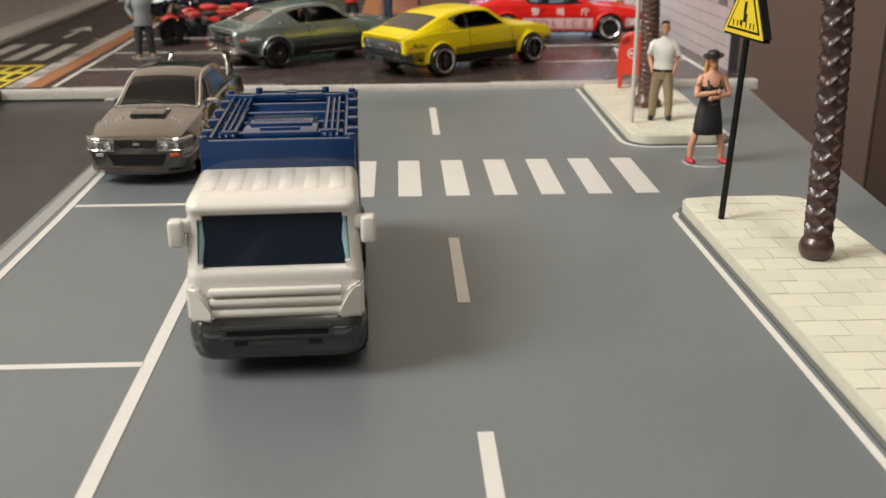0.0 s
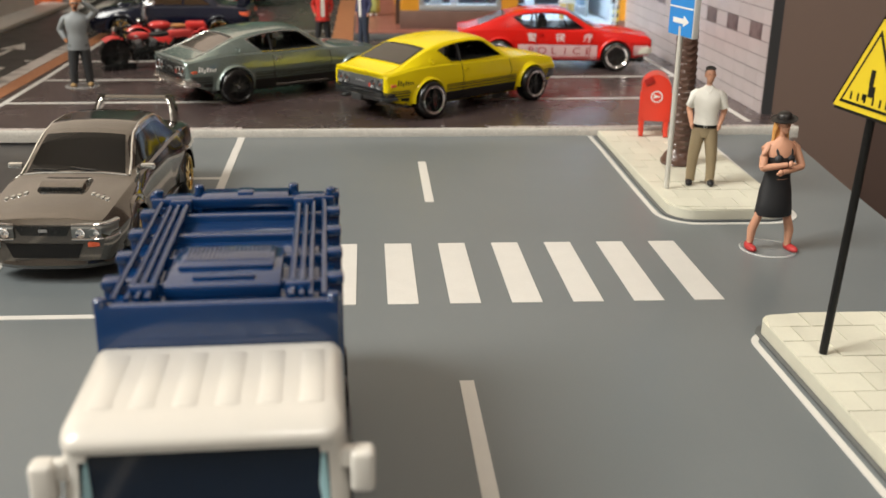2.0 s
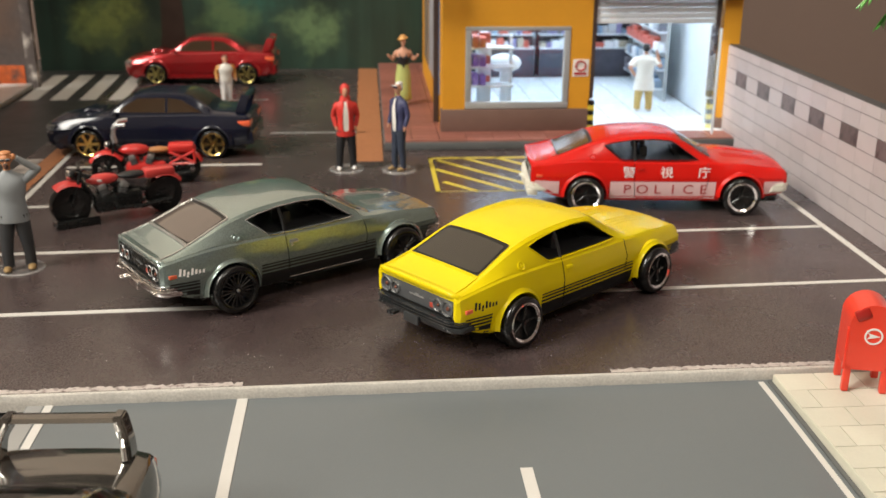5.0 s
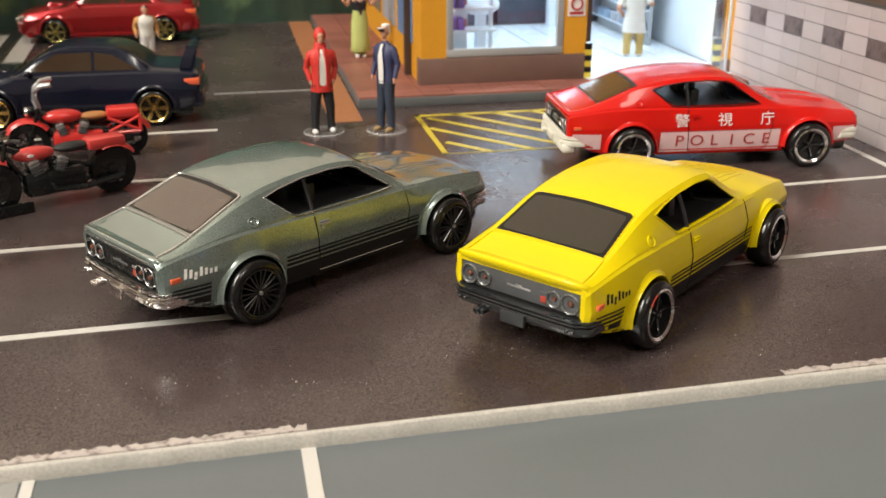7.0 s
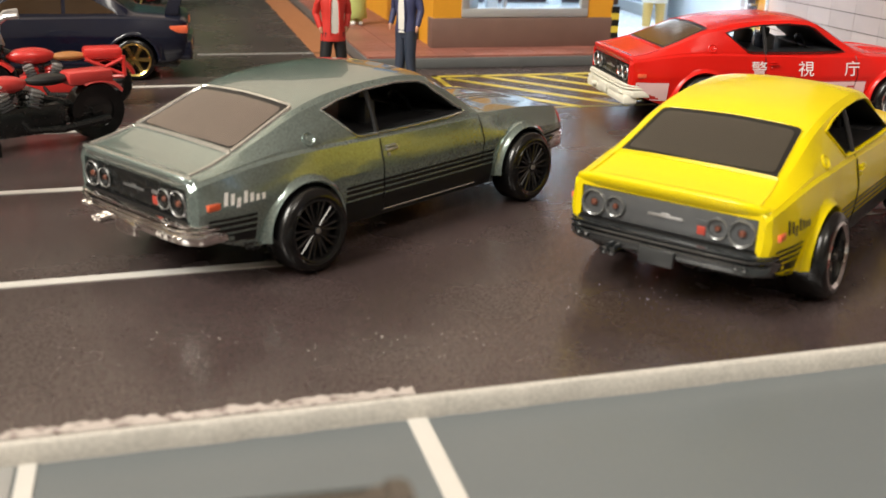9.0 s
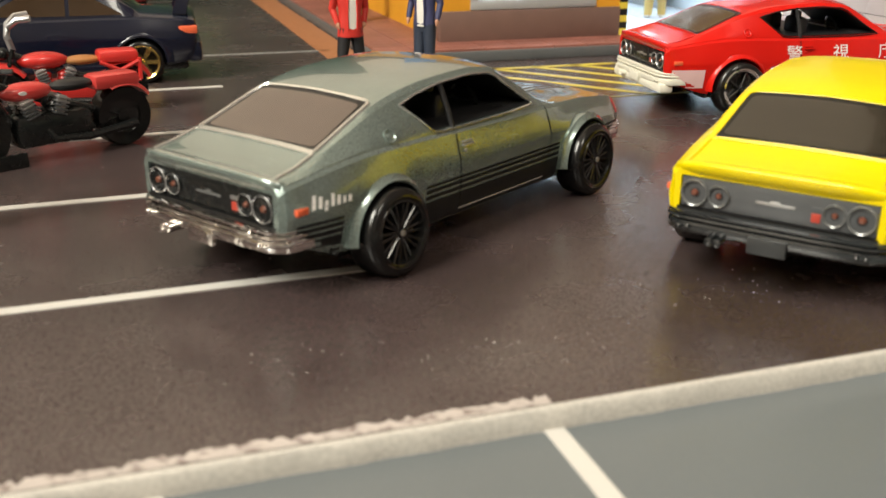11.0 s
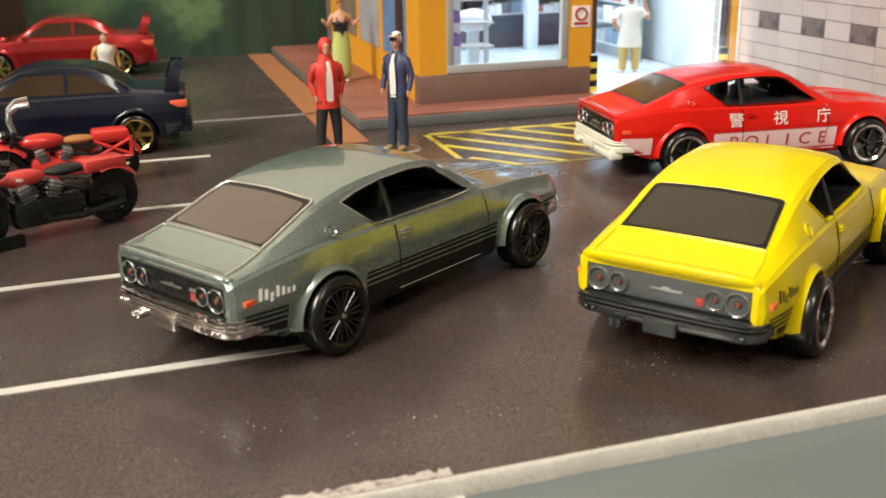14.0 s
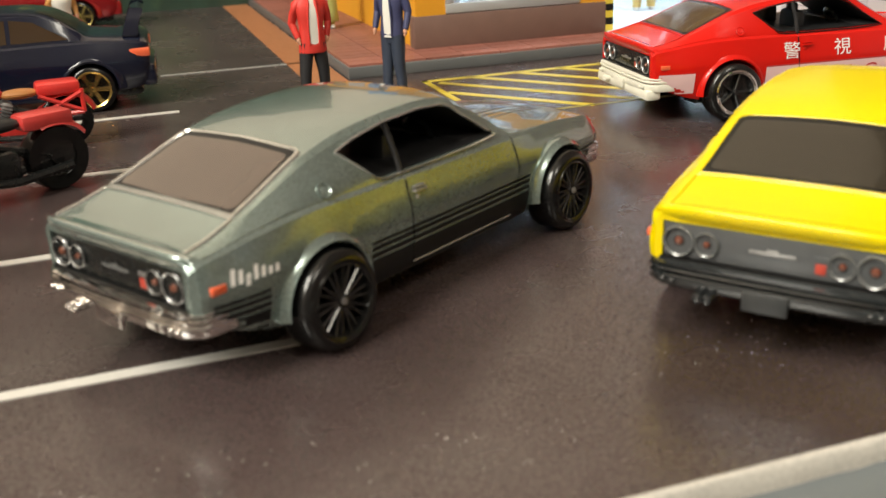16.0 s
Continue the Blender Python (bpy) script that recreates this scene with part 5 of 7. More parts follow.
        q = nrm.to_track_quat("Z", "Y").to_matrix().to_4x4()
        q.translation = hit
        cap.matrix_basis = cm(q)
        part("side_marker", boxes(-3.36, s * 1.13, 0.95, -3.20, s * 1.205, 1.02, bevel=0.01), ORANGE_LENS, body, "orange side marker")
        if scheme != "patrol":
            for a, b in ((-3.34, -2.76), (-1.42, 1.36), (2.62, 3.10)):
                side_patch(tree, body, "side_stripe", [(a, 0.35), (b, 0.35), (b, 0.64), (a, 0.64)], BLACK_PRINT, sides=(s,))
                for z0, z1 in ((0.67, 0.715), (0.745, 0.785), (0.81, 0.84)):
                    side_patch(tree, body, "side_stripe", [(a, z0), (b, z0), (b, z1), (a, z1)], BLACK_PRINT, sides=(s,))
            x0 = -3.17 if s < 0 else -2.67
            for bm in dash_word(x0 if s < 0 else x0 - 0.5, 0.98, 0.54, 0.12):
                part("script_bar", lay_on(tree, bm, "y", s, 0.006), WHITE_PRINT if scheme == "grey" else BLACK_PRINT, body)
        else:
            for a, b in ((-3.38, -2.76), (-1.42, 1.34), (2.62, 3.15)):
                side_patch(tree, body, "side_panel", [(a, 0.40), (b, 0.40), (b, 0.86), (a, 0.86)], PINK_PRINT, sides=(s,), label="pale pink lower side panel")
            for text, size, z, mat, x_a, gap in (("POLICE", 0.36, 0.645, RED_PRINT, -0.98, 0.40), ("警視庁", 0.30, 1.09, WHITE_PRINT, -0.95, 0.98)):
                for i, ch in enumerate(text):
                    bm = words(ch, size)
                    bmesh.ops.subdivide_edges(bm, edges=[e for e in bm.edges if e.calc_length() > 0.1], cuts=2)
                    for v in bm.verts:
                        v.co = Vector(((v.co.x * 1.15 + (x_a + gap * i)) if s < 0 else (-v.co.x * 1.15 - (x_a + gap * i) + 0.1), 0, v.co.y + z))
                    part("lettering", lay_on(tree, bm, "y", s, 0.014), mat, body)
            side_patch(tree, body, "panel_line", [(-1.42, 0.865), (1.34, 0.865), (1.34, 0.885), (-1.42, 0.885)], RED_PRINT, lift=0.008, sides=(s,))
    # wipers
    for sy in (0.35, -0.25):
        bm = bmesh.new()
        p0 = tree.ray_cast(Vector((1.25, sy, 5)), Vector((0, 0, -1)))[0]
        p1 = tree.ray_cast(Vector((1.05, sy - 0.5, 5)), Vector((0, 0, -1)))[0]
        tube(bm, [p0 + Vector((0, 0, 0.02)), p1 + Vector((0, 0, 0.02))], 0.014, 5)
        part("wiper", bm, TRIM if scheme == "grey" else paint, body)
    bm = bmesh.new()
    for s in (-1, 1):
        for q in range(3):
            p0 = tree.ray_cast(Vector((1.6, s * (0.25 + q * 0.13), 5)), Vector((0, 0, -1)))[0]
            p1 = tree.ray_cast(Vector((2.7, s * (0.25 + q * 0.10), 5)), Vector((0, 0, -1)))[0]
            tube(bm, [p0.lerp(p1, f) if f in (0, 1) else tree.ray_cast(p0.lerp(p1, f) + Vector((0, 0, 3)), Vector((0, 0, -1)))[0] for f in (0, 0.2, 0.4, 0.6, 0.8, 1)], 0.011, 5)
    part("bonnet_ridges", bm, TRIM if scheme == "grey" else paint, body)
    return car


coupe("grey_coupe", -3.89, 47.67, 33.4, GREY_PAINT, "grey-green metallic toy fastback coupe with black stripes and chrome bumpers", "grey")
coupe("yellow_coupe", 1.36, 45.83, 38.3, YELLOW_PAINT, "bright yellow toy fastback coupe with black side stripes", "yellow")
coupe("patrol_coupe", 5.60, 52.65, -4.5, RED_PAINT, "red and pale pink toy police fastback coupe", "patrol")


def sedan(name, x, y, z, turn, paint, rim, label, wing_mat, spokes=6):
    """A 1990s rally coupe casting with a bonnet scoop and a high rear wing."""
    car = thing(name, x, y, z, turn, label, "toy car", "toy rally coupes")
    wb, r, w = 1.94, 0.46, 0.36
    pane = TINT if paint is GUN_PAINT else TINT_WARM
    shell = arch_cut(car_shell(SEDAN), (-wb, wb), 0.51, r + 0.02, 0.7)
    tree = BVHTree.FromBMesh(shell)
    body = part("body", shell, paint, car, angle=21)
    for nm, pts in (("door_window", [(-0.48, 1.43), (-0.48, 1.86), (0.36, 1.84), (1.12, 1.43)]), ("side_window", [(-1.62, 1.44), (-0.98, 1.80), (-0.56, 1.86), (-0.56, 1.43)])):
        side_patch(tree, body, nm, pts, pane, 0.008)
    part("windscreen", lay_on(tree, sheet([(0.60, -0.70), (1.40, -0.86), (1.40, 0.86), (0.60, 0.70)], "z"), "z", 1, 0.008), pane, body)
    part("rear_window", lay_on(tree, sheet([(-1.78, -0.80), (-1.06, -0.68), (-1.06, 0.68), (-1.78, 0.80)], "z"), "z", 1, 0.008), pane, body)
    # bright edges along the pillars
    for s in (-1, 1):
        pts = []
        for px, py in ((1.44, 0.94), (1.1, 0.90), (0.75, 0.84), (0.45, 0.80), (0, 0.79), (-0.6, 0.79), (-1.05, 0.80), (-1.5, 0.85)):
            h = tree.ray_cast(Vector((px, s * py, 5)), Vector((0, 0, -1)))[0]
            pts.append(h)
        bm = bmesh.new()
        tube(bm, pts, 0.024, 6)
        part("roof_trim", bm, TRIM if paint is GUN_PAINT else paint, body)
        for xx in (-wb, wb):
            part("fender_flare", flare(xx, s, 0.505, r + 0.02, 1.17, 1.245, 0.09), paint, body)
            wheel(car, xx, s * 1.06, r, w, rim, spokes, "blade", rim, ratio=0.80)
        bm = bmesh.new()
        box(bm, 0.98, s * 1.04, 1.36, 1.10, s * 1.30, 1.47, bevel=0.035)
        part("door_mirror", bm, TRIM if paint is GUN_PAINT else paint, body)
        # lamps
        bm = bmesh.new()
        lo = [(3.315, 0.46), (3.31, 0.70), (3.275, 0.90), (3.20, 1.03), (3.0, 1.13), (2.9, 0.95), (3.0, 0.46)]
        rings(bm, [[(px - dx, s * py, z) for px, py in lo] for z, dx in ((0.80, 0.05), (0.82, 0.0), (0.97, 0.0), (1.03, 0.06), (1.045, 0.10))])
        lamp = part("head_lamp", bm, LAMP_GLASS, car, "silver headlamp")
        for yy, rr in ((0.60, 0.075), (0.80, 0.085)):
            bm = bmesh.new()
            lathe(bm, [(0.001, 3.325), (rr * 0.5, 3.318), (rr, 3.335), (rr * 1.1, 3.32), (rr * 1.1, 3.2)], "x", (-0.03 * (yy > 0.7), s * yy, 0.90), 14)
            part("lamp_bulb", bm, CHROME, lamp)
        for z, dx in ((0.805, 0.0), (1.03, 0.05)):
            bm = bmesh.new()
            tube(bm, [(3.32 - dx, s * 0.46, z), (3.315 - dx, s * 0.70, z), (3.28 - dx, s * 0.90, z), (3.205 - dx, s * 1.03, z), (3.0 - dx, s * 1.135, z)], 0.018, 6)
            part("lamp_bezel", bm, CHROME, lamp)
        bm = bmesh.new()
        rings(bm, [[(px + dx, s * py, z) for px, py in ((3.29, 0.70), (3.255, 0.86), (3.19, 0.98), (3.06, 1.07), (2.95, 1.0), (3.0, 0.7))] for z, dx in ((0.655, 0.0), (0.675, 0.025), (0.725, 0.025), (0.745, 0.0))])
        part("indicator", bm, ORANGE_LENS if s > 0 else SILVER, car)
        # bonnet vents
        for q in range(4):
            bm = bmesh.new()
            x_v, y_v = 2.30 + 0.05 * q, s * (0.56 + 0.09 * q)
            h = tree.ray_cast(Vector((x_v, y_v, 5)), Vector((0, 0, -1)))[0]
            box(bm, h.x - 0.06, h.y - 0.03, h.z - 0.03, h.x + 0.06, h.y + 0.03, h.z + 0.022, bevel=0.012)
            part("bonnet_vent", bm, TRIM if paint is GUN_PAINT else paint, body)
        # bright line under the bumper's corner
        bm = bmesh.new()
        tube(bm, [(3.20, s * 0.62, 0.47), (3.14, s * 0.80, 0.43), (3.04, s * 0.95, 0.46), (2.96, s * 1.03, 0.56)], 0.016, 6)
        part("bumper_trim", bm, TRIM if paint is GUN_PAINT else paint, car)
        bm = bmesh.new()
        box(bm, -3.12, s * 0.62, 1.02, -2.72, s * (1.08 if paint is GUN_PAINT else 1.145), 1.19, bevel=0.03)
        part("tail_lamp", bm, ORANGE_LENS, car, "orange-red tail lamp")
        part("side_skirt", boxes(-1.45, s * 1.12, 0.28, 1.45, s * 1.20, 0.42, bevel=0.03), paint, body)
        pts = []
        for px, pz in ((-0.52, 1.38), (-0.52, 0.5), (1.1, 0.5), (1.16, 1.32)):
            h = tree.ray_cast(Vector((px, s * 5, pz)), Vector((0, -s, 0)))[0]
            if h:
                pts.append(h)
        bm = bmesh.new()
        tube(bm, pts, 0.010, 5)
        part("door_seam", bm, DARK_PLASTIC, body)
    # front: grille, intake, bumper
    bm = bmesh.new()
    prism(bm, [(-0.44, 1.0), (0.44, 1.0), (0.36, 0.85), (-0.36, 0.85)], "x", 3.10, 3.285)
    grille = part("grille", bm, DARK_PLASTIC, car)
    part("emblem", boxes(3.28, -0.07, 0.905, 3.298, 0.07, 0.955, bevel=0.008), SILVER, grille)
    part("nose_bar", boxes(3.05, -1.0, 0.775, 3.302 - 0.12, 1.0, 0.80, bevel=0.01), TRIM if paint is GUN_PAINT else paint, car)
    bm = bmesh.new()
    prism(bm, [(-0.66, 0.74), (0.66, 0.74), (0.54, 0.44), (-0.54, 0.44)], "x", 3.05, 3.288)
    bmesh.ops.bevel(bm, geom=bm.edges[:], offset=0.03, segments=2, affect="EDGES")
    part("intake", bm, BLACK_PRINT, car, "black front air intake")
    bm = bmesh.new()
    rings(bm, [[(2.75, yy, 0.28), (3.24 - 0.30 * (yy / 1.05)**2 * abs(yy), yy, 0.26), (3.30 - 0.30 * (yy / 1.05)**2 * abs(yy), yy, 0.34), (3.27 - 0.30 * (yy / 1.05)**2 * abs(yy), yy, 0.46), (2.75, yy, 0.46)] for yy in np.linspace(-1.08, 1.08, 13)])
    part("front_lip", bm, paint, car)
    for s in (-1, 1):
        bm = bmesh.new()
        lathe(bm, [(0.001, 3.20), (0.05, 3.195), (0.07, 3.17), (0.07, 3.0)], "x", (0.06, s * 0.80, 0.55), 16)
        part("fog_lamp", bm, SILVER, car)
    # bright strip at the foot of the windscreen
    bm = bmesh.new()
    tube(bm, [tree.ray_cast(Vector((1.47 - 0.02 * abs(v), v, 5)), Vector((0, 0, -1)))[0] for v in np.linspace(-0.9, 0.9, 9)], 0.018, 6)
    part("cowl_trim", bm, TRIM if paint is GUN_PAINT else paint, body)
    for sy in (0.35, -0.3):
        bm = bmesh.new()
        tube(bm, [tree.ray_cast(Vector((px, py, 5)), Vector((0, 0, -1)))[0] + Vector((0, 0, 0.02)) for px, py in ((1.42, sy), (1.36, sy - 0.45))], 0.014, 5)
        part("wiper", bm, DARK_PLASTIC, body)
    # bonnet scoop and vents
    bm = bmesh.new()
    rings(bm, [[(1.65, yy, 1.30), (2.25, yy, 1.24), (2.24, yy, 1.36 - e), (2.12, yy, 1.42 - e), (1.75, yy, 1.40 - e)] for yy, e in ((-0.40, 0.06), (-0.36, 0.0), (0.36, 0.0), (0.40, 0.06))])
    sc = part("bonnet_scoop", bm, paint, body)
    part("scoop_mouth", boxes(2.19, -0.34, 1.255, 2.262, 0.34, 1.355, bevel=0.01), DARK_PLASTIC, sc)
    part("chassis", boxes(-2.9, -0.95, 0.24, 3.0, 0.95, 0.42, bevel=0.06), DARK_PLASTIC, car)
    # rear wing on two end posts
    bm = bmesh.new()
    rings(bm, [[(-3.02, yy, 1.83), (-2.99, yy, 1.875), (-2.90, yy, 1.90), (-2.80, yy, 1.885), (-2.75, yy, 1.845), (-2.80, yy, 1.815), (-2.92, yy, 1.80)] for yy in np.linspace(-0.70, 0.70, 7)])
    blade = part("rear_wing", bm, wing_mat, car, at=pose(-0.06, 0, 0.025))
    for s in (-1, 1):
        bm = bmesh.new()
        rings(bm, [[(x0, s * (yo - 0.07), z0), (x0, s * (yo + 0.06), z0), (x1, s * (yo + 0.06), z0 + 0.02), (x1, s * (yo - 0.07), z0 + 0.02)] for x0, x1, yo, z0 in ((-2.86, -2.56, 0.84, 1.36), (-2.90, -2.62, 0.82, 1.55), (-2.97, -2.70, 0.765, 1.74), (-3.03, -2.74, 0.72, 1.84), (-3.02, -2.77, 0.705, 1.90))])
        bmesh.ops.bevel(bm, geom=bm.edges[:], offset=0.02, segments=2, affect="EDGES")
        post = part("wing_post", bm, wing_mat, blade)
        if paint is GUN_PAINT:
            bm = bmesh.new()
            tube(bm, [(-2.57, s * 0.81, 1.40), (-2.63, s * 0.785, 1.57), (-2.70, s * 0.73, 1.75), (-2.745, s * 0.68, 1.845)], 0.04, 8)
            part("post_edge", bm, TRIM, post, "bright worn edge")
    part("rear_bumper", boxes(-3.2, -1.08, 0.42, -2.9, 1.08, 0.86, bevel=0.08), paint, car)
    return car


sedan("gunmetal_coupe", -6.27, 35.45, 0.0, -92.2, GUN_PAINT, GOLD, "gunmetal bronze toy rally coupe with gold wheels", GUN_PAINT)
sedan("navy_coupe", -8.93, 59.1, Z, 177.0, NAVY_PAINT, GOLD, "dark navy toy rally coupe with gold wheels", NAVY_PAINT)
sedan("crimson_coupe", -9.3, 71.85, Z, 178, CRIMSON_PAINT, OLIVE_GOLD, "crimson metallic toy rally coupe with pale gold wheels", CRIMSON_PAINT)

# ---- refuse truck ----


def truck(x, y, turn):
    t = thing("refuse_truck", x, y, 0, turn, "toy refuse truck with white cab and dark blue ribbed body", "toy truck")
    # local: front looks along -y, origin on the ground under the front bumper
    w = 1.10
    cab = part("cab", cab_mesh(w), WHITE_PLASTIC, t, "white plastic cab", angle=40)
    # windscreen
    bm = bmesh.new()
    rings(bm, [[(-0.96, 0.115, 1.50), (0.96, 0.115, 1.50), (0.94, 0.205, 2.215), (-0.94, 0.205, 2.215)], [(-0.96, 0.16, 1.50), (0.96, 0.16, 1.50), (0.94, 0.26, 2.215), (-0.94, 0.26, 2.215)]])
    ws = part("windscreen", bm, CAB_GLASS, cab, "dark teal windscreen")
    for s in (-1, 1):
        bm = bmesh.new()
        tube(bm, [(s * 0.915, 0.112, 1.54), (s * 0.885, 0.152, 1.85), (s * 0.885, 0.190, 2.16)], [0.02, 0.036, 0.015], 6, flat=0.5)
        part("bright_edge", bm, CYAN_EDGE, ws)
        bm = bmesh.new()
        box(bm, s * 1.085, 0.06, 1.79, s * 1.28, 0.26, 2.15, bevel=0.05, seg=3)
        box(bm, s * 1.00, 0.14, 1.96, s * 1.14, 0.26, 2.14, bevel=0.04, seg=3)
        mir = part("door_mirror", bm, WHITE_PLASTIC, cab)
        part("mirror_face", boxes(s * 1.15, 0.255, 1.85, s * 1.26, 0.27, 2.09), DARK_PLASTIC, mir)
        # lower cheek panels
        bm = bmesh.new()
        rings(bm, [[(s * px, yy + 0.10 * max(0.0, px - 0.95) / 0.15, pz) for px, pz in ((1.105, 0.85), (0.76, 0.85), (0.80, 0.98), (0.87, 1.20), (0.98, 1.31), (1.105, 1.33))] for yy in (-0.13, 0.3)])
        bmesh.ops.bevel(bm, geom=bm.edges[:], offset=0.045, segments=3, affect="EDGES")
        part("cheek_panel", bm, WHITE_PLASTIC, cab)
        bm = bmesh.new()
        prism(bm, [(0.35, 1.45), (1.0, 1.45), (1.0, 2.05), (0.45, 2.05)], "x", s * 1.095, s * 1.108)
        part("side_window", bm, CAB_GLASS, cab)
    for z in (0.97, 1.115, 1.245):
        part("grille_bar", boxes(-0.83, -0.075, z - 0.06, 0.83, 0.05, z + 0.035, bevel=0.035), WHITE_PLASTIC, cab)
    for i in range(6):
        xx = -0.80 + i * 0.32
        part("roof_rib", boxes(xx - 0.11, 0.36, 2.36, xx + 0.115, 1.33, 2.457, bevel=0.05), WHITE_PLASTIC, cab)
    # bumper
    bm = bmesh.new()
    rings(bm, [rrect(-ww, ww, yf, 0.60, 0.24, z) for z, ww, yf in ((0.27, 0.93, 0.09), (0.29, 1.00, 0.02), (0.35, 1.06, -0.05), (0.47, 1.10, -0.085), (0.61, 1.12, -0.10), (0.72, 1.12, -0.095), (0.81, 1.10, -0.06), (0.87, 1.07, -0.02))])
    b = part("bumper", bm, BUMPER_GREY, t, "charcoal plastic bumper", angle=50)
    part("slot", boxes(-0.64, -0.112, 0.665, 0.64, -0.07, 0.745, bevel=0.012), BLACK_PRINT, b)
    part("bumper_top", boxes(-0.70, -0.15, 0.75, 0.70, -0.02, 0.81, bevel=0.022), BUMPER_GREY, b)
    part("bumper_bar", boxes(-0.70, -0.135, 0.625, 0.70, -0.02, 0.67, bevel=0.02), BUMPER_GREY, b)
    for s in (-1, 1):
        part("fog_slot", boxes(s * 0.38, -0.104, 0.52, s * 0.56, -0.07, 0.595, bevel=0.012), BLACK_PRINT, b)
        bm = bmesh.new()
        rings(bm, [[(s * 0.64, -0.112, z0), (s * 0.84, -0.112, z0), (s * 0.98, -0.068, z0), (s * 1.08, 0.03, z0), (s * 1.05, 0.06, z0), (s * 0.64, 0.06, z0)] for z0 in (0.62, 0.635, 0.72, 0.74)])
        lens = part("head_lamp", bm, BUMPER_BLACK, b)
        bm = bmesh.new()
        rings(bm, [[(s * 0.70, -0.116, z0), (s * 0.84, -0.116, z0), (s * 0.98, -0.072, z1), (s * 1.04, -0.015, z1), (s * 1.02, 0.02, z1), (s * 0.70, 0.02, z0)] for z0, z1 in ((0.655, 0.685), (0.70, 0.73))])
        part("lamp_glass", bm, GREY_LAMP, lens)
    part("plate", boxes(-0.26, -0.112, 0.52, 0.22, -0.07, 0.60, bevel=0.01), BUMPER_GREY, b)
    # body
    L0, L1, H, bw = 1.62, 5.10, 2.78, 1.01
    bm = bmesh.new()
    box(bm, -bw, L0, 0.62, bw, L1, H - 0.10, bevel=0.03)
    body = part("body", bm, BLUE_PAINT, t, "dark blue ribbed body")
    part("front_panel", boxes(-bw - 0.03, L0 - 0.10, 1.9, bw + 0.03, L0 + 0.02, H + 0.02, bevel=0.03), BLUE_PAINT, body)
    for i in range(5):
        yy = L0 + 0.55 + i * 0.68
        part("rib", boxes(-bw - 0.07, yy - 0.06, 0.7, bw + 0.07, yy + 0.06, H - 0.02, bevel=0.03), BLUE_PAINT, body)
        for s in (-1, 1):
            bm = bmesh.new()
            box(bm, s * 0.93, yy - 0.10, H - 0.06, s * (bw + 0.08), yy + 0.10, H + 0.035, bevel=0.03)
            part("rib_end", bm, BLUE_PAINT, body)
    for s in (-1, 1):
        for xx, r in ((0.62, 0.036), (0.71, 0.030), (0.79, 0.026), (0.91, 0.030)):
            bm = bmesh.new()
            tube(bm, [(s * xx, L0 + 0.05, H + 0.01), (s * xx, L1 - 0.5, H + 0.01)], r, 8)
            part("roof_pipe", bm, BLUE_PAINT, body)
        for yy in (L0 + 0.28, L1 - 0.62):
            bm = bmesh.new()
            box(bm, s * 0.56, yy - 0.06, H - 0.08, s * 0.80, yy + 0.06, H + 0.07, bevel=0.03)
            part("pipe_clamp", bm, BLUE_PAINT, body)
        for xx, yy in ((0.99, L0 - 0.04), (0.99, L1 - 0.25), (0.55, L1 - 0.05)):
            bm = bmesh.new()
            lathe(bm, [(0.06, H - 0.05), (0.06, H + 0.06), (0.045, H + 0.075), (0.001, H + 0.08)], "z", (s * xx, yy, 0), 12)
            part("knob", bm, BLUE_PAINT, body)
    hatch = part("roof_hatch", boxes(-0.52, L0 + 0.30, H - 0.10, 0.52, L0 + 1.36, H + 0.03, bevel=0.03), BLUE_PAINT, body)
    part("hatch_panel", boxes(-0.44, L0 + 0.70, H, 0.44, L0 + 1.28, H + 0.07, bevel=0.02), BLUE_PAINT, hatch)
    for i in range(20):
        part("grille_line", boxes(-0.39 + i * 0.04, L0 + 0.84, H + 0.06, -0.372 + i * 0.04, L0 + 1.20, H + 0.082), BLUE_PAINT, hatch)
    part("hatch_grip", boxes(-0.28, L0 + 0.44, H + 0.02, 0.28, L0 + 0.52, H + 0.065, bevel=0.012), BLUE_PAINT, hatch)
    bm = bmesh.new()
    rings(bm, [[(s * bw * 0.97, L1, H - 0.06) for s in (-1, 1)] + [(s * bw * 0.97, L1, 0.7) for s in (1, -1)],
               [(s * bw * 0.93, L1 + 0.18, H - 0.30) for s in (-1, 1)] + [(s * bw * 0.93, L1 + 0.7, 0.8) for s in (1, -1)],
               [(s * bw * 0.90, L1 + 0.40, H - 0.8) for s in (-1, 1)] + [(s * bw * 0.9, L1 + 0.9, 1.2) for s in (1, -1)]])
    tail = part("tailgate", bm, BLUE_PAINT, body)
    part("tail_plate", boxes(-0.50, L1 - 0.44, H - 0.1, 0.50, L1 - 0.02, H + 0.02, bevel=0.02), BLUE_PAINT, tail)
    part("tail_latch", boxes(-0.09, L1 - 0.30, H, 0.09, L1 - 0.08, H + 0.045, bevel=0.015), BLUE_PAINT, tail)
    part("tail_rail", boxes(-bw - 0.02, L1 - 0.56, H - 0.06, bw + 0.02, L1 - 0.49, H + 0.055, bevel=0.025), BLUE_PAINT, tail)
    for s in (-1, 1):
        part("tail_step", boxes(s * 0.56, L1 - 0.40, H - 0.1, s * 0.92, L1 - 0.12, H + 0.0, bevel=0.02), BLUE_PAINT, tail)
    part("chassis", boxes(-0.9, 0.6, 0.25, 0.9, L1 + 0.3, 0.64, bevel=0.05), DARK_PLASTIC, t)
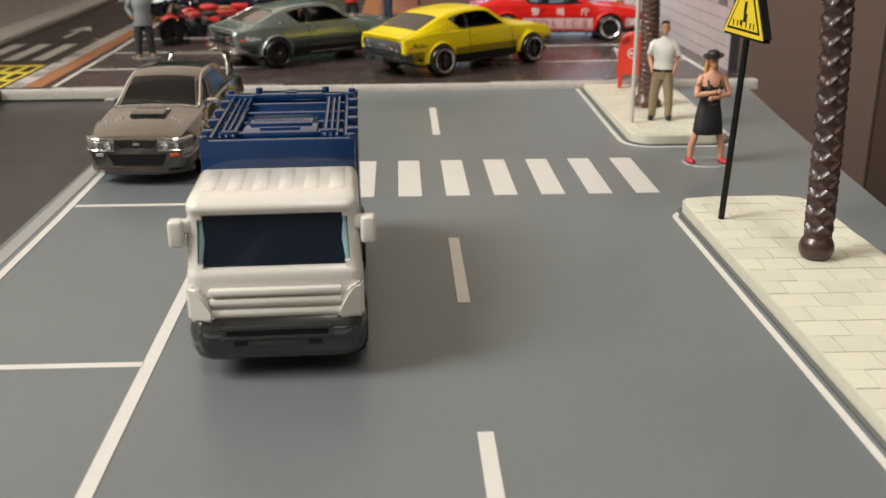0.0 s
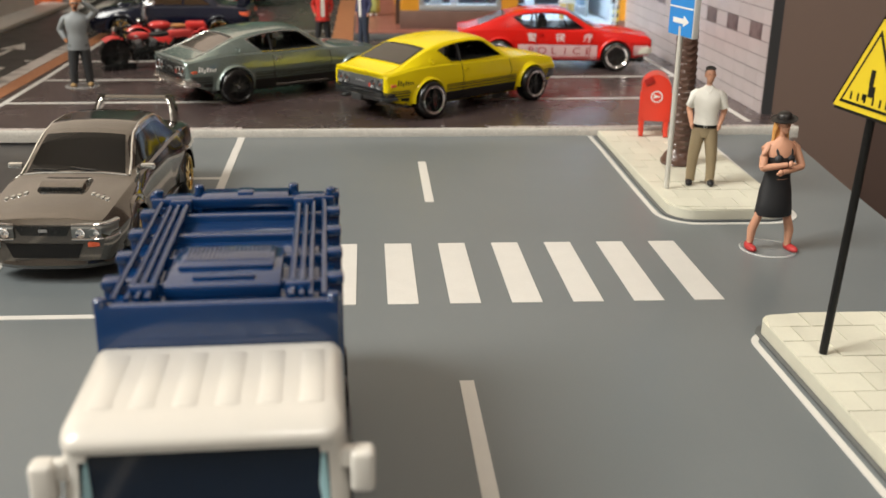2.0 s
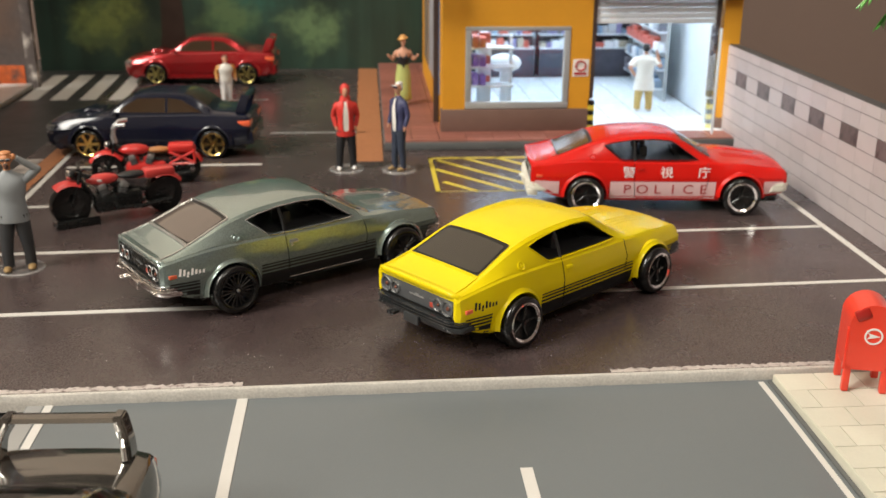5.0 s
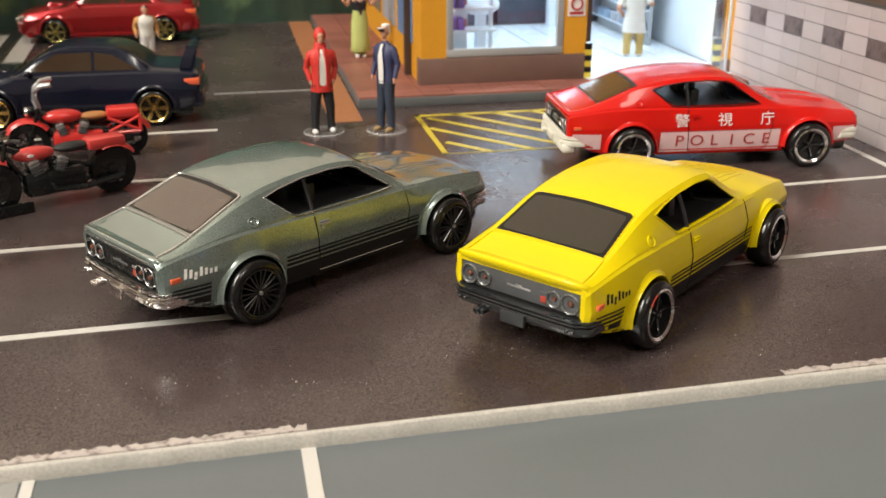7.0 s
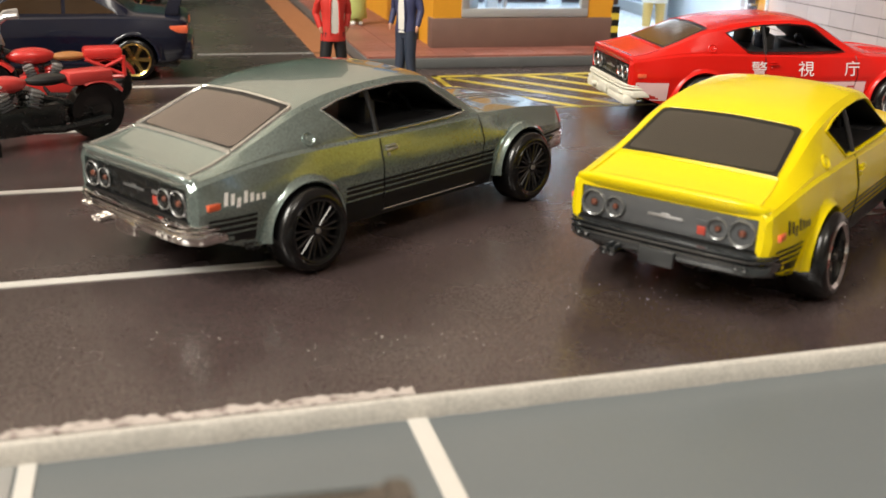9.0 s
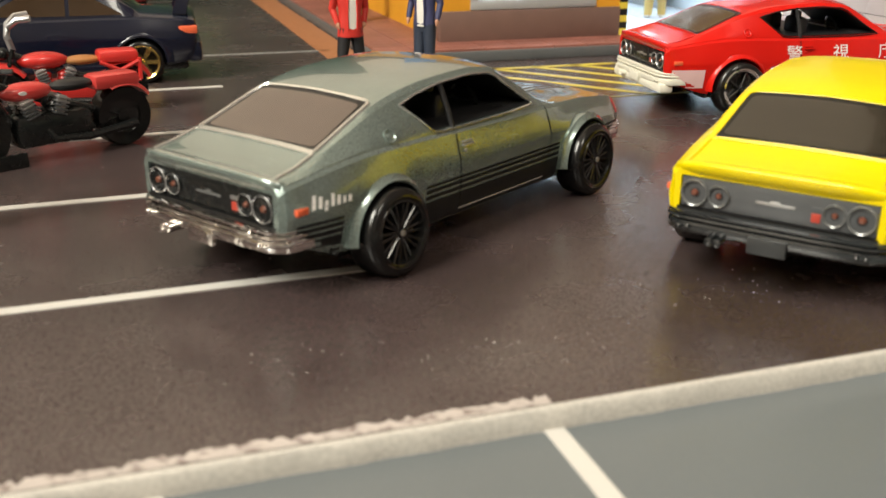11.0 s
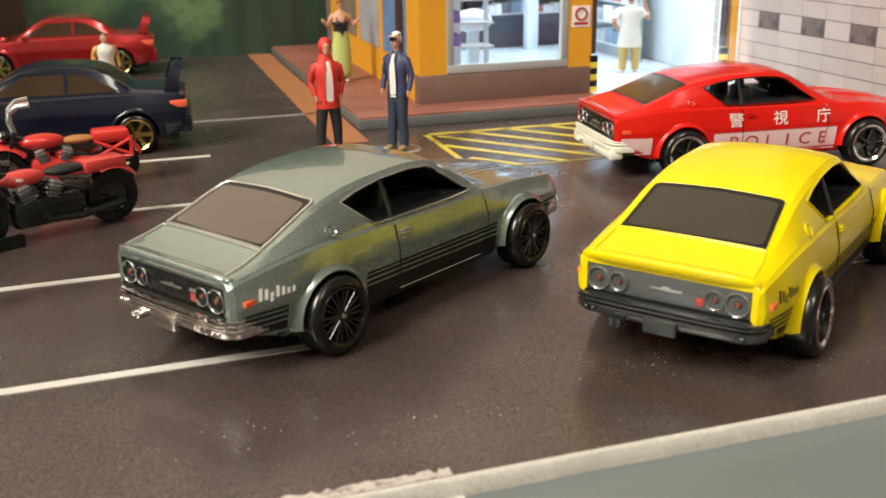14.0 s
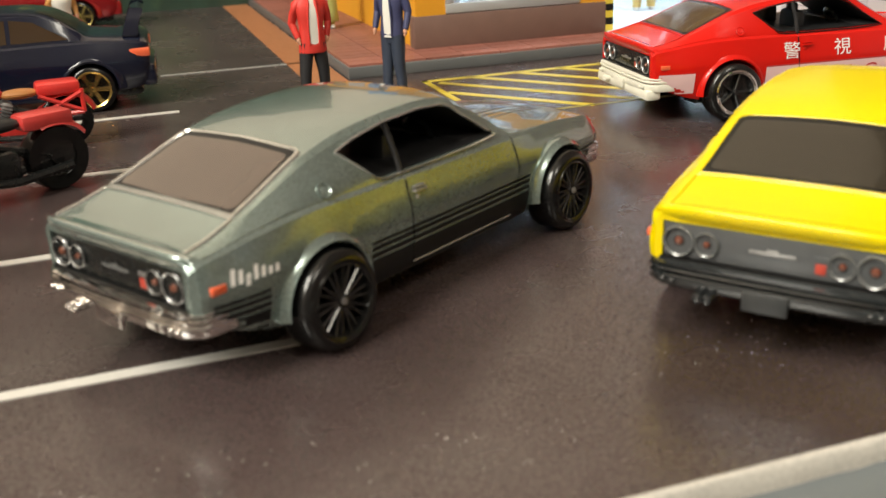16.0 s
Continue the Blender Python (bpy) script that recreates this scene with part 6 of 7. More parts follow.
    for yy in (0.98, 3.9, 4.75):
        for s in (-1, 1):
            wheel(t, s * 0, 0, 0.42, 0.3, RIM_BLACK, 6, "blade").matrix_basis = cm(pose(s * 0.98, yy, 0.42, 0, 0, 90 if s > 0 else -90))
    return t


def rrect(x0, x1, y0, y1, r, z, n=6):
    """A level loop with rounded front corners and small back ones."""
    back = 0.06
    pts = [(x1 - back + back * math.cos(t), y1 - back + back * math.sin(t)) for t in np.linspace(0, math.pi / 2, 3)]
    pts += [(x0 + back + back * math.cos(t), y1 - back + back * math.sin(t)) for t in np.linspace(math.pi / 2, math.pi, 3)]
    pts += [(x0 + r + r * math.cos(t), y0 + r + r * math.sin(t)) for t in np.linspace(math.pi, math.pi * 1.5, n)]
    pts += [(x1 - r + r * math.cos(t), y0 + r + r * math.sin(t)) for t in np.linspace(math.pi * 1.5, math.pi * 2, n)]
    return [(px, py, z) for px, py in pts]


def cab_mesh(w):
    """The cab's shell, built up from rounded level slices, with the windscreen's opening sunk into it."""
    bm = bmesh.new()
    rows = ((0.79, 0.03, 1.08), (0.82, 0.0, 1.10), (1.05, -0.01, 1.10), (1.25, 0.0, 1.10), (1.36, 0.005, 1.10), (1.43, 0.0, 1.10), (1.48, 0.02, 1.095), (1.52, 0.05, 1.09), (1.90, 0.105, 1.07), (2.18, 0.12, 1.06), (2.22, 0.10, 1.06), (2.26, 0.075, 1.06),
            (2.30, 0.075, 1.055), (2.34, 0.10, 1.05), (2.38, 0.17, 1.03), (2.415, 0.24, 1.0), (2.435, 0.34, 0.95), (2.445, 0.48, 0.86))
    rings(bm, [rrect(-ww * w / 1.1, ww * w / 1.1, yf, 1.5 - (0.12 if z > 2.42 else 0), 0.17, z) for z, yf, ww in rows])
    cut = bmesh.new()
    rings(cut, [[(-0.965, -0.3, 1.50), (0.965, -0.3, 1.50), (0.94, -0.3, 2.215), (-0.94, -0.3, 2.215)], [(-0.94, 0.13, 1.52), (0.94, 0.13, 1.52), (0.915, 0.235, 2.20), (-0.915, 0.235, 2.20)]])
    bmesh.ops.bevel(cut, geom=[e for e in cut.edges if abs((e.verts[0].co - e.verts[1].co).y) > 0.2], offset=0.06, segments=4, affect="EDGES")
    return boolean(bm, cut)


truck(-2.43, 23.05, 2.2)

# ---- motorcycles ----


def motorcycle(x, y, turn, body, accent, label, bars):
    """Local x runs backwards along the bike; the front wheel is at x = -1.35."""
    mc = thing("toy_motorcycle", x, y, Z, turn, label, "toy motorcycle", "toy motorcycles")
    for xx, r in ((-1.12, 0.46), (1.02, 0.44)):
        bm = bmesh.new()
        lathe(bm, [(r * 0.60, -0.13), (r * 0.95, -0.16), (r, -0.07), (r, 0.07), (r * 0.95, 0.16), (r * 0.60, 0.13), (r * 0.60, -0.13)], "y", (0, 0, 0), 28)
        wo = part("wheel", bm, RUBBER, mc, at=pose(xx, 0, r))
        bm = bmesh.new()
        for k in range(7):
            box(bm, 0.03, -0.03, -0.03, r * 0.74, 0.03, 0.03, m=Matrix.Rotation(2 * math.pi * k / 7, 4, "Y"))
        if accent is not TAN:
            lathe(bm, [(0.001, -0.06), (r * 0.5, -0.05), (r * 0.62, -0.07), (r * 0.62, 0.07), (r * 0.5, 0.05), (0.001, 0.06)], "y", seg=24)
        lathe(bm, [(0.001, -0.12), (0.09, -0.12), (0.09, 0.12), (0.001, 0.12)], "y", seg=14)
        part("rim", bm, RIM_BLACK, wo)
        # mudguard
        bm = bmesh.new()
        loops = []
        a0, a1 = ((35, 150) if xx < 0 else (20, 125)) if accent is TAN else ((62, 128) if xx < 0 else (35, 115))
        for k in range(10):
            t = radians(a0 + (a1 - a0) * k / 9)
            c, s = math.cos(t), math.sin(t)
            loops.append([(xx + (r + d) * c, yy, r + (r + d) * s) for d, yy in ((0.02, -0.21), (0.08, -0.16), (0.11, 0), (0.08, 0.16), (0.02, 0.21), (0.05, 0))])
        rings(bm, loops)
        part("mudguard", bm, body, mc)
    bm = bmesh.new()
    tube(bm, [(-0.95, 0, 1.18), (-0.45, 0, 0.95), (0.1, 0, 0.75), (1.0, 0, 0.46)], 0.06, 8)
    tube(bm, [(-0.85, 0, 1.0), (-0.5, 0, 0.35), (0.3, 0, 0.28), (1.0, 0, 0.44)], 0.06, 8)
    part("frame", bm, DARK_PLASTIC, mc)
    bm = bmesh.new()
    ball(bm, (-0.36, 0, 1.01 if accent is TAN else 0.96), (0.44, 0.22, 0.16) if accent is TAN else (0.38, 0.18, 0.135), seg=16)
    part("fuel_tank", bm, body, mc)
    bm = bmesh.new()
    ball(bm, (0.32, 0, 0.98), (0.34, 0.18, 0.09), seg=14)
    part("seat", bm, accent, mc, "tan brown saddle" if accent is TAN else "black saddle")
    bm = bmesh.new()
    box(bm, 0.58, -0.26 if accent is TAN else -0.2, 0.92 if accent is TAN else 0.86, 1.30, 0.26 if accent is TAN else 0.2, 1.14 if accent is TAN else 1.08, bevel=0.07)
    part("rear_cowl", bm, body, mc)
    bm = bmesh.new()
    box(bm, -0.62, -0.22, 0.20, 0.50, 0.22, 0.66, bevel=0.10)
    for i, xx in enumerate((-0.38, 0.0)):
        lathe(bm, [(0.13, 0.55), (0.15, 0.60), (0.13, 0.64), (0.15, 0.68), (0.13, 0.72), (0.15, 0.76), (0.13, 0.80), (0.05, 0.84)], "z", (xx, 0, 0), 12)
    part("engine", bm, body if accent is TAN else DARK_PLASTIC, mc)
    bm = bmesh.new()
    lathe(bm, [(0.001, -0.20), (0.14, -0.20), (0.16, -0.17), (0.16, 0)], "y", (-0.12, 0, 0.42), 16)
    part("engine_cover", bm, SILVER, mc)
    for xx, lean in ((-0.36, -18), (0.02, 18)):
        cyl = part("cylinder", boxes(-0.07, -0.18, -0.04, 0.07, 0.18, 0.27, bevel=0.02), SILVER, mc, at=pose(xx, 0, 0.62, 0, lean, 0))
        for q in range(5):
            part("fin", boxes(-0.10, -0.22, q * 0.055, 0.10, 0.22, q * 0.055 + 0.028, bevel=0.01), SILVER if q > 2 else GREY_LAMP, cyl)
    bm = bmesh.new()
    lathe(bm, [(0.001, -0.215), (0.055, -0.215), (0.06, -0.18)], "y", (0, 0, 0), 16)
    for v in bm.verts:
        v.co.z *= 0.45
    part("tank_badge", bm, WHITE_PRINT, mc, at=pose(-0.46, 0.03, 0.97))
    if accent is TAN:
        for a, b in (((0.6, 0.62), (1.3, 0.95)), ((0.6, 0.95), (1.3, 0.62)), ((1.3, 0.6), (1.3, 1.0)), ((0.6, 0.6), (1.3, 0.6))):
            for s in (-1, 1):
                bm = bmesh.new()
                tube(bm, [(a[0], s * 0.27, a[1]), (b[0], s * 0.27, b[1])], 0.04, 6)
                part("rack_bar", bm, body, mc)
    for s in (-1, 1):
        bm = bmesh.new()
        tube(bm, [(-0.25, s * 0.14, 0.55), (-0.1, s * 0.24, 0.30), (0.4, s * 0.24, 0.26), (1.15, s * 0.24, 0.34)], [0.04, 0.05, 0.06, 0.065], 8)
        part("exhaust", bm, DARK_PLASTIC, mc)
        bm = bmesh.new()
        tube(bm, [(-1.12, s * 0.15, 0.46), (-0.92, s * 0.14, 1.0), (-0.84, s * 0.12, 1.25)], 0.04, 8)
        part("fork_leg", bm, DARK_PLASTIC, mc)
        bm = bmesh.new()
        if bars is SILVER:
            tube(bm, [(-0.84, s * 0.06, 1.22), (-0.90, s * 0.12, 1.45), (-0.86, s * 0.20, 1.66), (-0.72, s * 0.28, 1.78), (-0.50, s * 0.34, 1.80)], 0.06, 8)
        else:
            tube(bm, [(-0.84, s * 0.06, 1.22), (-0.80, s * 0.3, 1.32), (-0.66, s * 0.42, 1.32)], 0.04, 8)
        part("handlebar", bm, bars, mc)
    bm = bmesh.new()
    ball(bm, (-1.02, 0, 1.16), (0.12, 0.12, 0.12), seg=12)
    lamp = part("head_lamp", bm, DARK_PLASTIC, mc)
    bm = bmesh.new()
    lathe(bm, [(0.001, -1.15), (0.08, -1.145), (0.105, -1.12), (0.105, -1.06)], "x", (0, 0, 1.16), 16)
    part("lamp_glass", bm, CHROME, lamp)
    if accent is not TAN:
        mc.scale = (1.1, 1.1, 1.1)
    return mc


TAN = shade("tan_saddle", (0.40, 0.17, 0.05), 0.45, vary=0.15)
BIKE_RED = shade("bike_red_plastic", (0.54, 0.045, 0.04), 0.35, vary=0.08, coat=0.3)
BIKE_RED2 = shade("bike_bright_red_plastic", (0.62, 0.03, 0.025), 0.35, vary=0.08, coat=0.3)
motorcycle(-8.6, 51.95, 28, BIKE_RED, INTERIOR, "red and black toy cruiser motorcycle on its display stand", DARK_PLASTIC)
motorcycle(-8.5, 55.1, 8, BIKE_RED2, TAN, "bright red toy motorcycle with tall pale handlebars", SILVER)
stand = thing("display_stand", -9.62, 51.35, Z, 28, "small black display stand under a motorcycle wheel", "stand")
part("plate", boxes(-0.5, -0.28, 0.0, 0.5, 0.28, 0.05, bevel=0.01), DARK_PLASTIC, stand)
part("rail", boxes(-0.5, -0.34, 0.0, 0.55, -0.28, 0.22, bevel=0.01), DARK_PLASTIC, stand)

# ---- small figures: one plain mesh each ----
SKIN = shade("figure_skin_paint", (0.58, 0.30, 0.19), 0.5, vary=0.06)
SKIN_TAN = shade("tanned_skin_paint", (0.52, 0.22, 0.09), 0.45, vary=0.1, size=5)


def cloth(name, c):
    return shade(name, c, 0.55, vary=0.12, size=3, grain=0.05)


def figure(name, x, y, z, turn, label, mats, arms, legs=0.16, skirt=0, hat=None, disc=True, h=2.72, hood=False, bare=False, coat=0.0, inner=None, extras="", slim=0.9, gaze=0):
    """Plain standing figure facing -y. mats: top, bottom, shoes, skin, hair, sleeve. arms: elbow and hand for right and left.
    coat: how far the jacket hangs below the hip; inner: the shirt that shows in front; gaze: how far the head is turned;
    extras: 'g' dark glasses, 'b' beard, 'l' belt, 'v' collar, 'd' bare-shouldered dress, 'c' cap peak."""
    bm = bmesh.new()
    k = h / 2.72
    hip = 1.28 * k

    def oval(rows, mat, n=20):
        rings(bm, [[(rx * math.cos(t), ry * math.sin(t) + oy, zz) for t in np.linspace(0, 2 * math.pi, n, endpoint=False)] for zz, rx, ry, oy in rows], mat=mat)

    for s in (-1, 1):
        fwd = (-0.10 if skirt == 1 else 0.04) * s
        leg = [0.06, 0.085, 0.078, 0.12] if skirt == 1 else [0.106, 0.116, 0.135, 0.17]
        tube(bm, [(s * legs, fwd, 0.09), (s * legs * 0.98, fwd - 0.01, 0.42 * k), (s * legs * 0.88, -0.015, 0.72 * k), (s * 0.125, 0, hip)], leg, 12, 3 if skirt == 1 else 1)
        if skirt != 1:
            tube(bm, [(s * legs, fwd - 0.005, 0.085), (s * legs, fwd - 0.005, 0.15)], [0.115, 0.102], 12, 1)
        # shoe: sole and upper
        ball(bm, (s * legs * 1.10, fwd - 0.10, 0.062), (0.085, 0.185, 0.07), 2, 12)
        ball(bm, (s * legs * 1.04, fwd + 0.01, 0.085), (0.075, 0.10, 0.085), 2, 10)
    if skirt:
        z0 = 0.74 * k if skirt == 1 else 0.20
        oval(((z0, 0.35, 0.25, -0.02), (z0 + 0.02, 0.365, 0.265, -0.02), (z0 + 0.25 * k, 0.34, 0.25, -0.01), (hip - 0.05, 0.315, 0.225, 0), (hip + 0.12, 0.27, 0.195, 0), (hip + 0.30, 0.242, 0.19, 0), (hip + 0.42, 0.24, 0.187, 0)), 1)
    else:
        oval(((hip - 0.16, 0.20, 0.15, 0), (hip - 0.05, 0.275, 0.185, 0.01), (hip + 0.05, 0.28, 0.185, 0.01), (hip + 0.16, 0.25, 0.165, 0)), 1)
    low = 1.26 - coat if not skirt else 1.45
    low = 1.40 if "l" in extras else low
    body = [(low * k, 0.29 + coat * 0.12, 0.20 + coat * 0.05, 0), ((low + 0.03) * k, 0.295 + coat * 0.12, 0.205 + coat * 0.05, 0), (1.50 * k, 0.275, 0.19, 0), (1.62 * k, 0.265, 0.182, 0), (1.78 * k, 0.295, 0.20, -0.01),
            (1.93 * k, 0.325, 0.205, -0.012), (2.04 * k, 0.34, 0.185, 0), (2.11 * k, 0.325, 0.16, 0.01), (2.17 * k, 0.25, 0.135, 0.01), (2.22 * k, 0.14, 0.105, 0.01), (2.27 * k, 0.09, 0.085, 0)]
    if "d" in extras:
        body = [(zz, rx * 0.86, ry * 0.95, oy) for zz, rx, ry, oy in body]
    oval(body, 3 if "d" in extras else 0)
    if "d" in extras:
        oval(((1.45 * k, 0.245, 0.192, -0.002), (1.60 * k, 0.24, 0.188, -0.002), (1.76 * k, 0.262, 0.205, -0.012), (1.90 * k, 0.284, 0.206, -0.014)), 0)
        for s in (-1, 1):
            ball(bm, (s * 0.115, -0.165, 1.86 * k), (0.10, 0.08, 0.095), 0, 10)
            tube(bm, [(s * 0.12, -0.19, 1.86 * k), (s * 0.15, -0.16, 2.0 * k), (s * 0.16, -0.02, 2.17 * k)], 0.026, 6, 0)
    if inner:
        rings(bm, [[(-w, -d, zz * k), (0, -d - 0.012, zz * k), (w, -d, zz * k), (w, -0.1, zz * k), (-w, -0.1, zz * k)] for zz, w, d in ((1.24, 0.09, 0.192), (1.5, 0.10, 0.196), (1.78, 0.095, 0.21), (1.95, 0.085, 0.21), (2.10, 0.06, 0.175), (2.2, 0.03, 0.13))], mat=7)
        for s in (-1, 1):
            tube(bm, [(s * 0.105, -0.195, 1.26 * k), (s * 0.115, -0.20, 1.55 * k), (s * 0.11, -0.212, 1.85 * k), (s * 0.08, -0.185, 2.08 * k), (s * 0.07, -0.10, 2.22 * k)], [0.02, 0.02, 0.026, 0.034, 0.03], 6, 0)
    if "l" in extras:
        oval(((hip, 0.27, 0.185, 0), (hip + 0.06, 0.272, 0.188, 0)), 1)
        oval(((hip + 0.05, 0.278, 0.195, 0), (hip + 0.125, 0.282, 0.198, 0)), 8)
        box(bm, -0.035, -0.215, hip + 0.055, 0.035, -0.185, hip + 0.12, bevel=0.008, mat=2)
    if "v" in extras:
        for s in (-1, 1):
            tube(bm, [(0, -0.155, 2.08 * k), (s * 0.075, -0.10, 2.19 * k), (s * 0.085, 0.0, 2.23 * k)], [0.015, 0.024, 0.024], 6, 0)
        for zz in (1.55, 1.72, 1.9):
            ball(bm, (0.0, -0.205, zz * k), (0.012, 0.008, 0.012), 5, 6)
    first = len(bm.verts)
    tube(bm, [(0, 0, 2.2 * k), (0, -0.01, 2.38 * k)], 0.066, 10, 3)
    ball(bm, (0, -0.005, 2.515 * k), (0.118, 0.138, 0.14), 3, 16)
    ball(bm, (0, -0.045, 2.43 * k), (0.088, 0.10, 0.105), 3, 12)
    ball(bm, (0, -0.085, 2.37 * k), (0.045, 0.05, 0.04), 3, 8)
    tube(bm, [(0, -0.135, 2.53 * k), (0, -0.17, 2.465 * k), (0, -0.13, 2.45 * k)], [0.014, 0.024, 0.016], 6, 3)
    for s in (-1, 1):
        ball(bm, (s * 0.048, -0.126, 2.525 * k), (0.014, 0.010, 0.007) if skirt else (0.018, 0.012, 0.009), 8, 6)
        ball(bm, (s * 0.118, 0.0, 2.49 * k), (0.016, 0.03, 0.04), 3, 6)
    if hood:
        ball(bm, (0, 0.045, 2.535 * k), (0.17, 0.165, 0.195), 4, 14)
        oval(((2.12 * k, 0.23, 0.18, 0.03), (2.24 * k, 0.185, 0.155, 0.045), (2.36 * k, 0.15, 0.13, 0.05)), 4)
    else:
        ball(bm, (0, 0.03, 2.632 * k), (0.118, 0.132, 0.058), 4, 14)
        ball(bm, (0, 0.06, 2.52 * k), (0.122, 0.105, 0.13), 4, 12)
        if not hat and "g" not in extras:
            ball(bm, (0.03, -0.085, 2.645 * k), (0.075, 0.05, 0.03), 4, 8)
    if skirt == 1:
        ball(bm, (0, 0.085, 2.38 * k), (0.15, 0.095, 0.25), 9, 12)
        for s in (-1, 1):
            tube(bm, [(s * 0.11, 0.0, 2.52 * k), (s * 0.13, 0.06, 2.34 * k), (s * 0.16, 0.04, 2.15 * k)], [0.03, 0.045, 0.03], 8, 9)
    if "g" in extras:
        for s in (-1, 1):
            box(bm, s * 0.012, -0.158, 2.495 * k, s * 0.098, -0.125, 2.548 * k, bevel=0.014, mat=8)
        box(bm, -0.12, -0.14, 2.527 * k, 0.12, -0.12, 2.54 * k, mat=8)
    if "b" in extras:
        ball(bm, (0, -0.115, 2.375 * k), (0.05, 0.055, 0.075), 9, 8)
        box(bm, -0.045, -0.155, 2.425 * k, 0.045, -0.12, 2.445 * k, bevel=0.008, mat=9)
    if "c" in extras:
        box(bm, -0.095, -0.26, 2.575 * k, 0.095, -0.10, 2.595 * k, bevel=0.008, mat=4)
    if hat:
        vs = lathe(bm, [(0.001, 2.74 * k), (0.09, 2.735 * k), (0.13, 2.70 * k), (0.14, 2.625 * k), (hat * 0.85, 2.60 * k), (hat, 2.615 * k), (hat, 2.60 * k), (0.1, 2.575 * k)], "z", (0, 0, 0), 20, 4)
        bmesh.ops.rotate(bm, cent=(0, 0, 2.6 * k), matrix=Matrix.Rotation(radians(-9), 3, "Y") @ Matrix.Rotation(radians(6), 3, "X"), verts=vs)
    if gaze:
        bm.verts.ensure_lookup_table()
        bmesh.ops.rotate(bm, cent=(0, 0, 0), matrix=Matrix.Rotation(radians(gaze), 3, "Z"), verts=bm.verts[first:])
    for s, (elbow, hand) in zip((-1, 1), arms):
        elbow, hand = (Vector((p[0], p[1], p[2] * k)) for p in (elbow, hand))
        sh = Vector((s * 0.23, 0, 2.12 * k))
        mid = Vector((s * 0.315, 0, 2.04 * k))
        girth = 0.8 if "d" in extras else 1.0
        if bare and "d" not in extras:
            # short sleeve over a bare arm
            tube(bm, [sh, mid, mid.lerp(elbow, 0.75)], [0.085, 0.112, 0.115], 12, 5)
            tube(bm, [mid.lerp(elbow, 0.5), elbow], [0.08, 0.07], 10, 3)
        else:
            tube(bm, [sh, mid, mid.lerp(elbow, 0.45), elbow], [0.08 * girth, 0.104 * girth, 0.098 * girth, 0.084 * girth], 12, 5)
        ball(bm, elbow, (0.07 if bare else 0.084) * girth, 3 if bare else 5, 8)
        tube(bm, [elbow, elbow.lerp(hand, 0.45), elbow.lerp(hand, 0.88)], [0.066 if bare else 0.08, 0.06 if bare else 0.074, 0.045 if bare else 0.062], 10, 3 if bare else 5)
        aim = (hand - elbow).normalized()
        ball(bm, hand, (0.05, 0.045, 0.065), 3, 10)
        tube(bm, [hand, hand + aim * 0.09], [0.038, 0.018], 6, 3)
    bmesh.ops.scale(bm, vec=(slim, slim, 1), verts=bm.verts)
    if disc:
        lathe(bm, [(0.49, 0.033), (0.3, 0.032), (0.001, 0.030), (0.3, 0.026), (0.49, 0.033)], "z", (0, 0, 0.001), 36, 6)
        lathe(bm, [(0.49, 0.036), (0.505, 0.036), (0.52, 0.018), (0.51, 0.0), (0.49, 0.036)], "z", (0, 0, 0.001), 36, 10)
    ob = solid(name, bm, mats[:6] + [CLEAR_BASE, inner or mats[0], BLACK_PRINT, BLONDE if skirt == 1 else BEARD, CLEAR_RIM], label, "figurine", angle=60)
    ob.matrix_basis = cm(pose(x, y, z, 0, 0, turn))
    return ob


BLONDE = shade("ginger_hair_paint", (0.58, 0.29, 0.08), 0.45, vary=0.2, size=6)
BEARD = shade("brown_beard_paint", (0.09, 0.035, 0.02), 0.5)
WHITE_CLOTH, KHAKI, BLACK_CLOTH = cloth("white_cloth", (0.74, 0.72, 0.66)), cloth("khaki_cloth", (0.30, 0.235, 0.14)), cloth("black_cloth", (0.014, 0.014, 0.016))
RED_CLOTH, NAVY_CLOTH, GREY_CLOTH = cloth("red_cloth", (0.60, 0.035, 0.025)), cloth("navy_cloth", (0.045, 0.05, 0.12)), cloth("grey_cloth", (0.27, 0.29, 0.30))
CORAL, LIME, DARKGREY = cloth("coral_cloth", (0.72, 0.33, 0.22)), cloth("lime_cloth", (0.45, 0.50, 0.16)), cloth("charcoal_cloth", (0.04, 0.042, 0.045))
TANSHOE, SHOE_WHITE, SHOE_RED, HAIR = cloth("tan_shoe", (0.34, 0.22, 0.09)), cloth("white_shoe", (0.74, 0.72, 0.70)), cloth("red_shoe", (0.42, 0.03, 0.03)), shade("black_hair_paint", (0.014, 0.012, 0.011), 0.4)
DENIM = cloth("dark_denim", (0.03, 0.04, 0.065))
hang = [((-0.40, 0.05, 1.72), (-0.40, -0.10, 1.35)), ((0.40, 0.05, 1.72), (0.40, -0.10, 1.35))]
hips = [((-0.46, 0.12, 1.72), (-0.32, -0.06, 1.42)), ((0.46, 0.12, 1.72), (0.32, -0.06, 1.42))]
pockets = [((-0.40, 0.09, 1.70), (-0.31, -0.06, 1.36)), ((0.40, 0.09, 1.70), (0.31, -0.06, 1.36))]
figure("figurine", 5.98, 37.02, 0.25, -18, "painted toy man in white shirt and khaki trousers", [WHITE_CLOTH, KHAKI, BLACK_CLOTH, SKIN, HAIR, WHITE_CLOTH], pockets, 0.23, disc=False, bare=True, extras="lv", h=2.58, gaze=14)
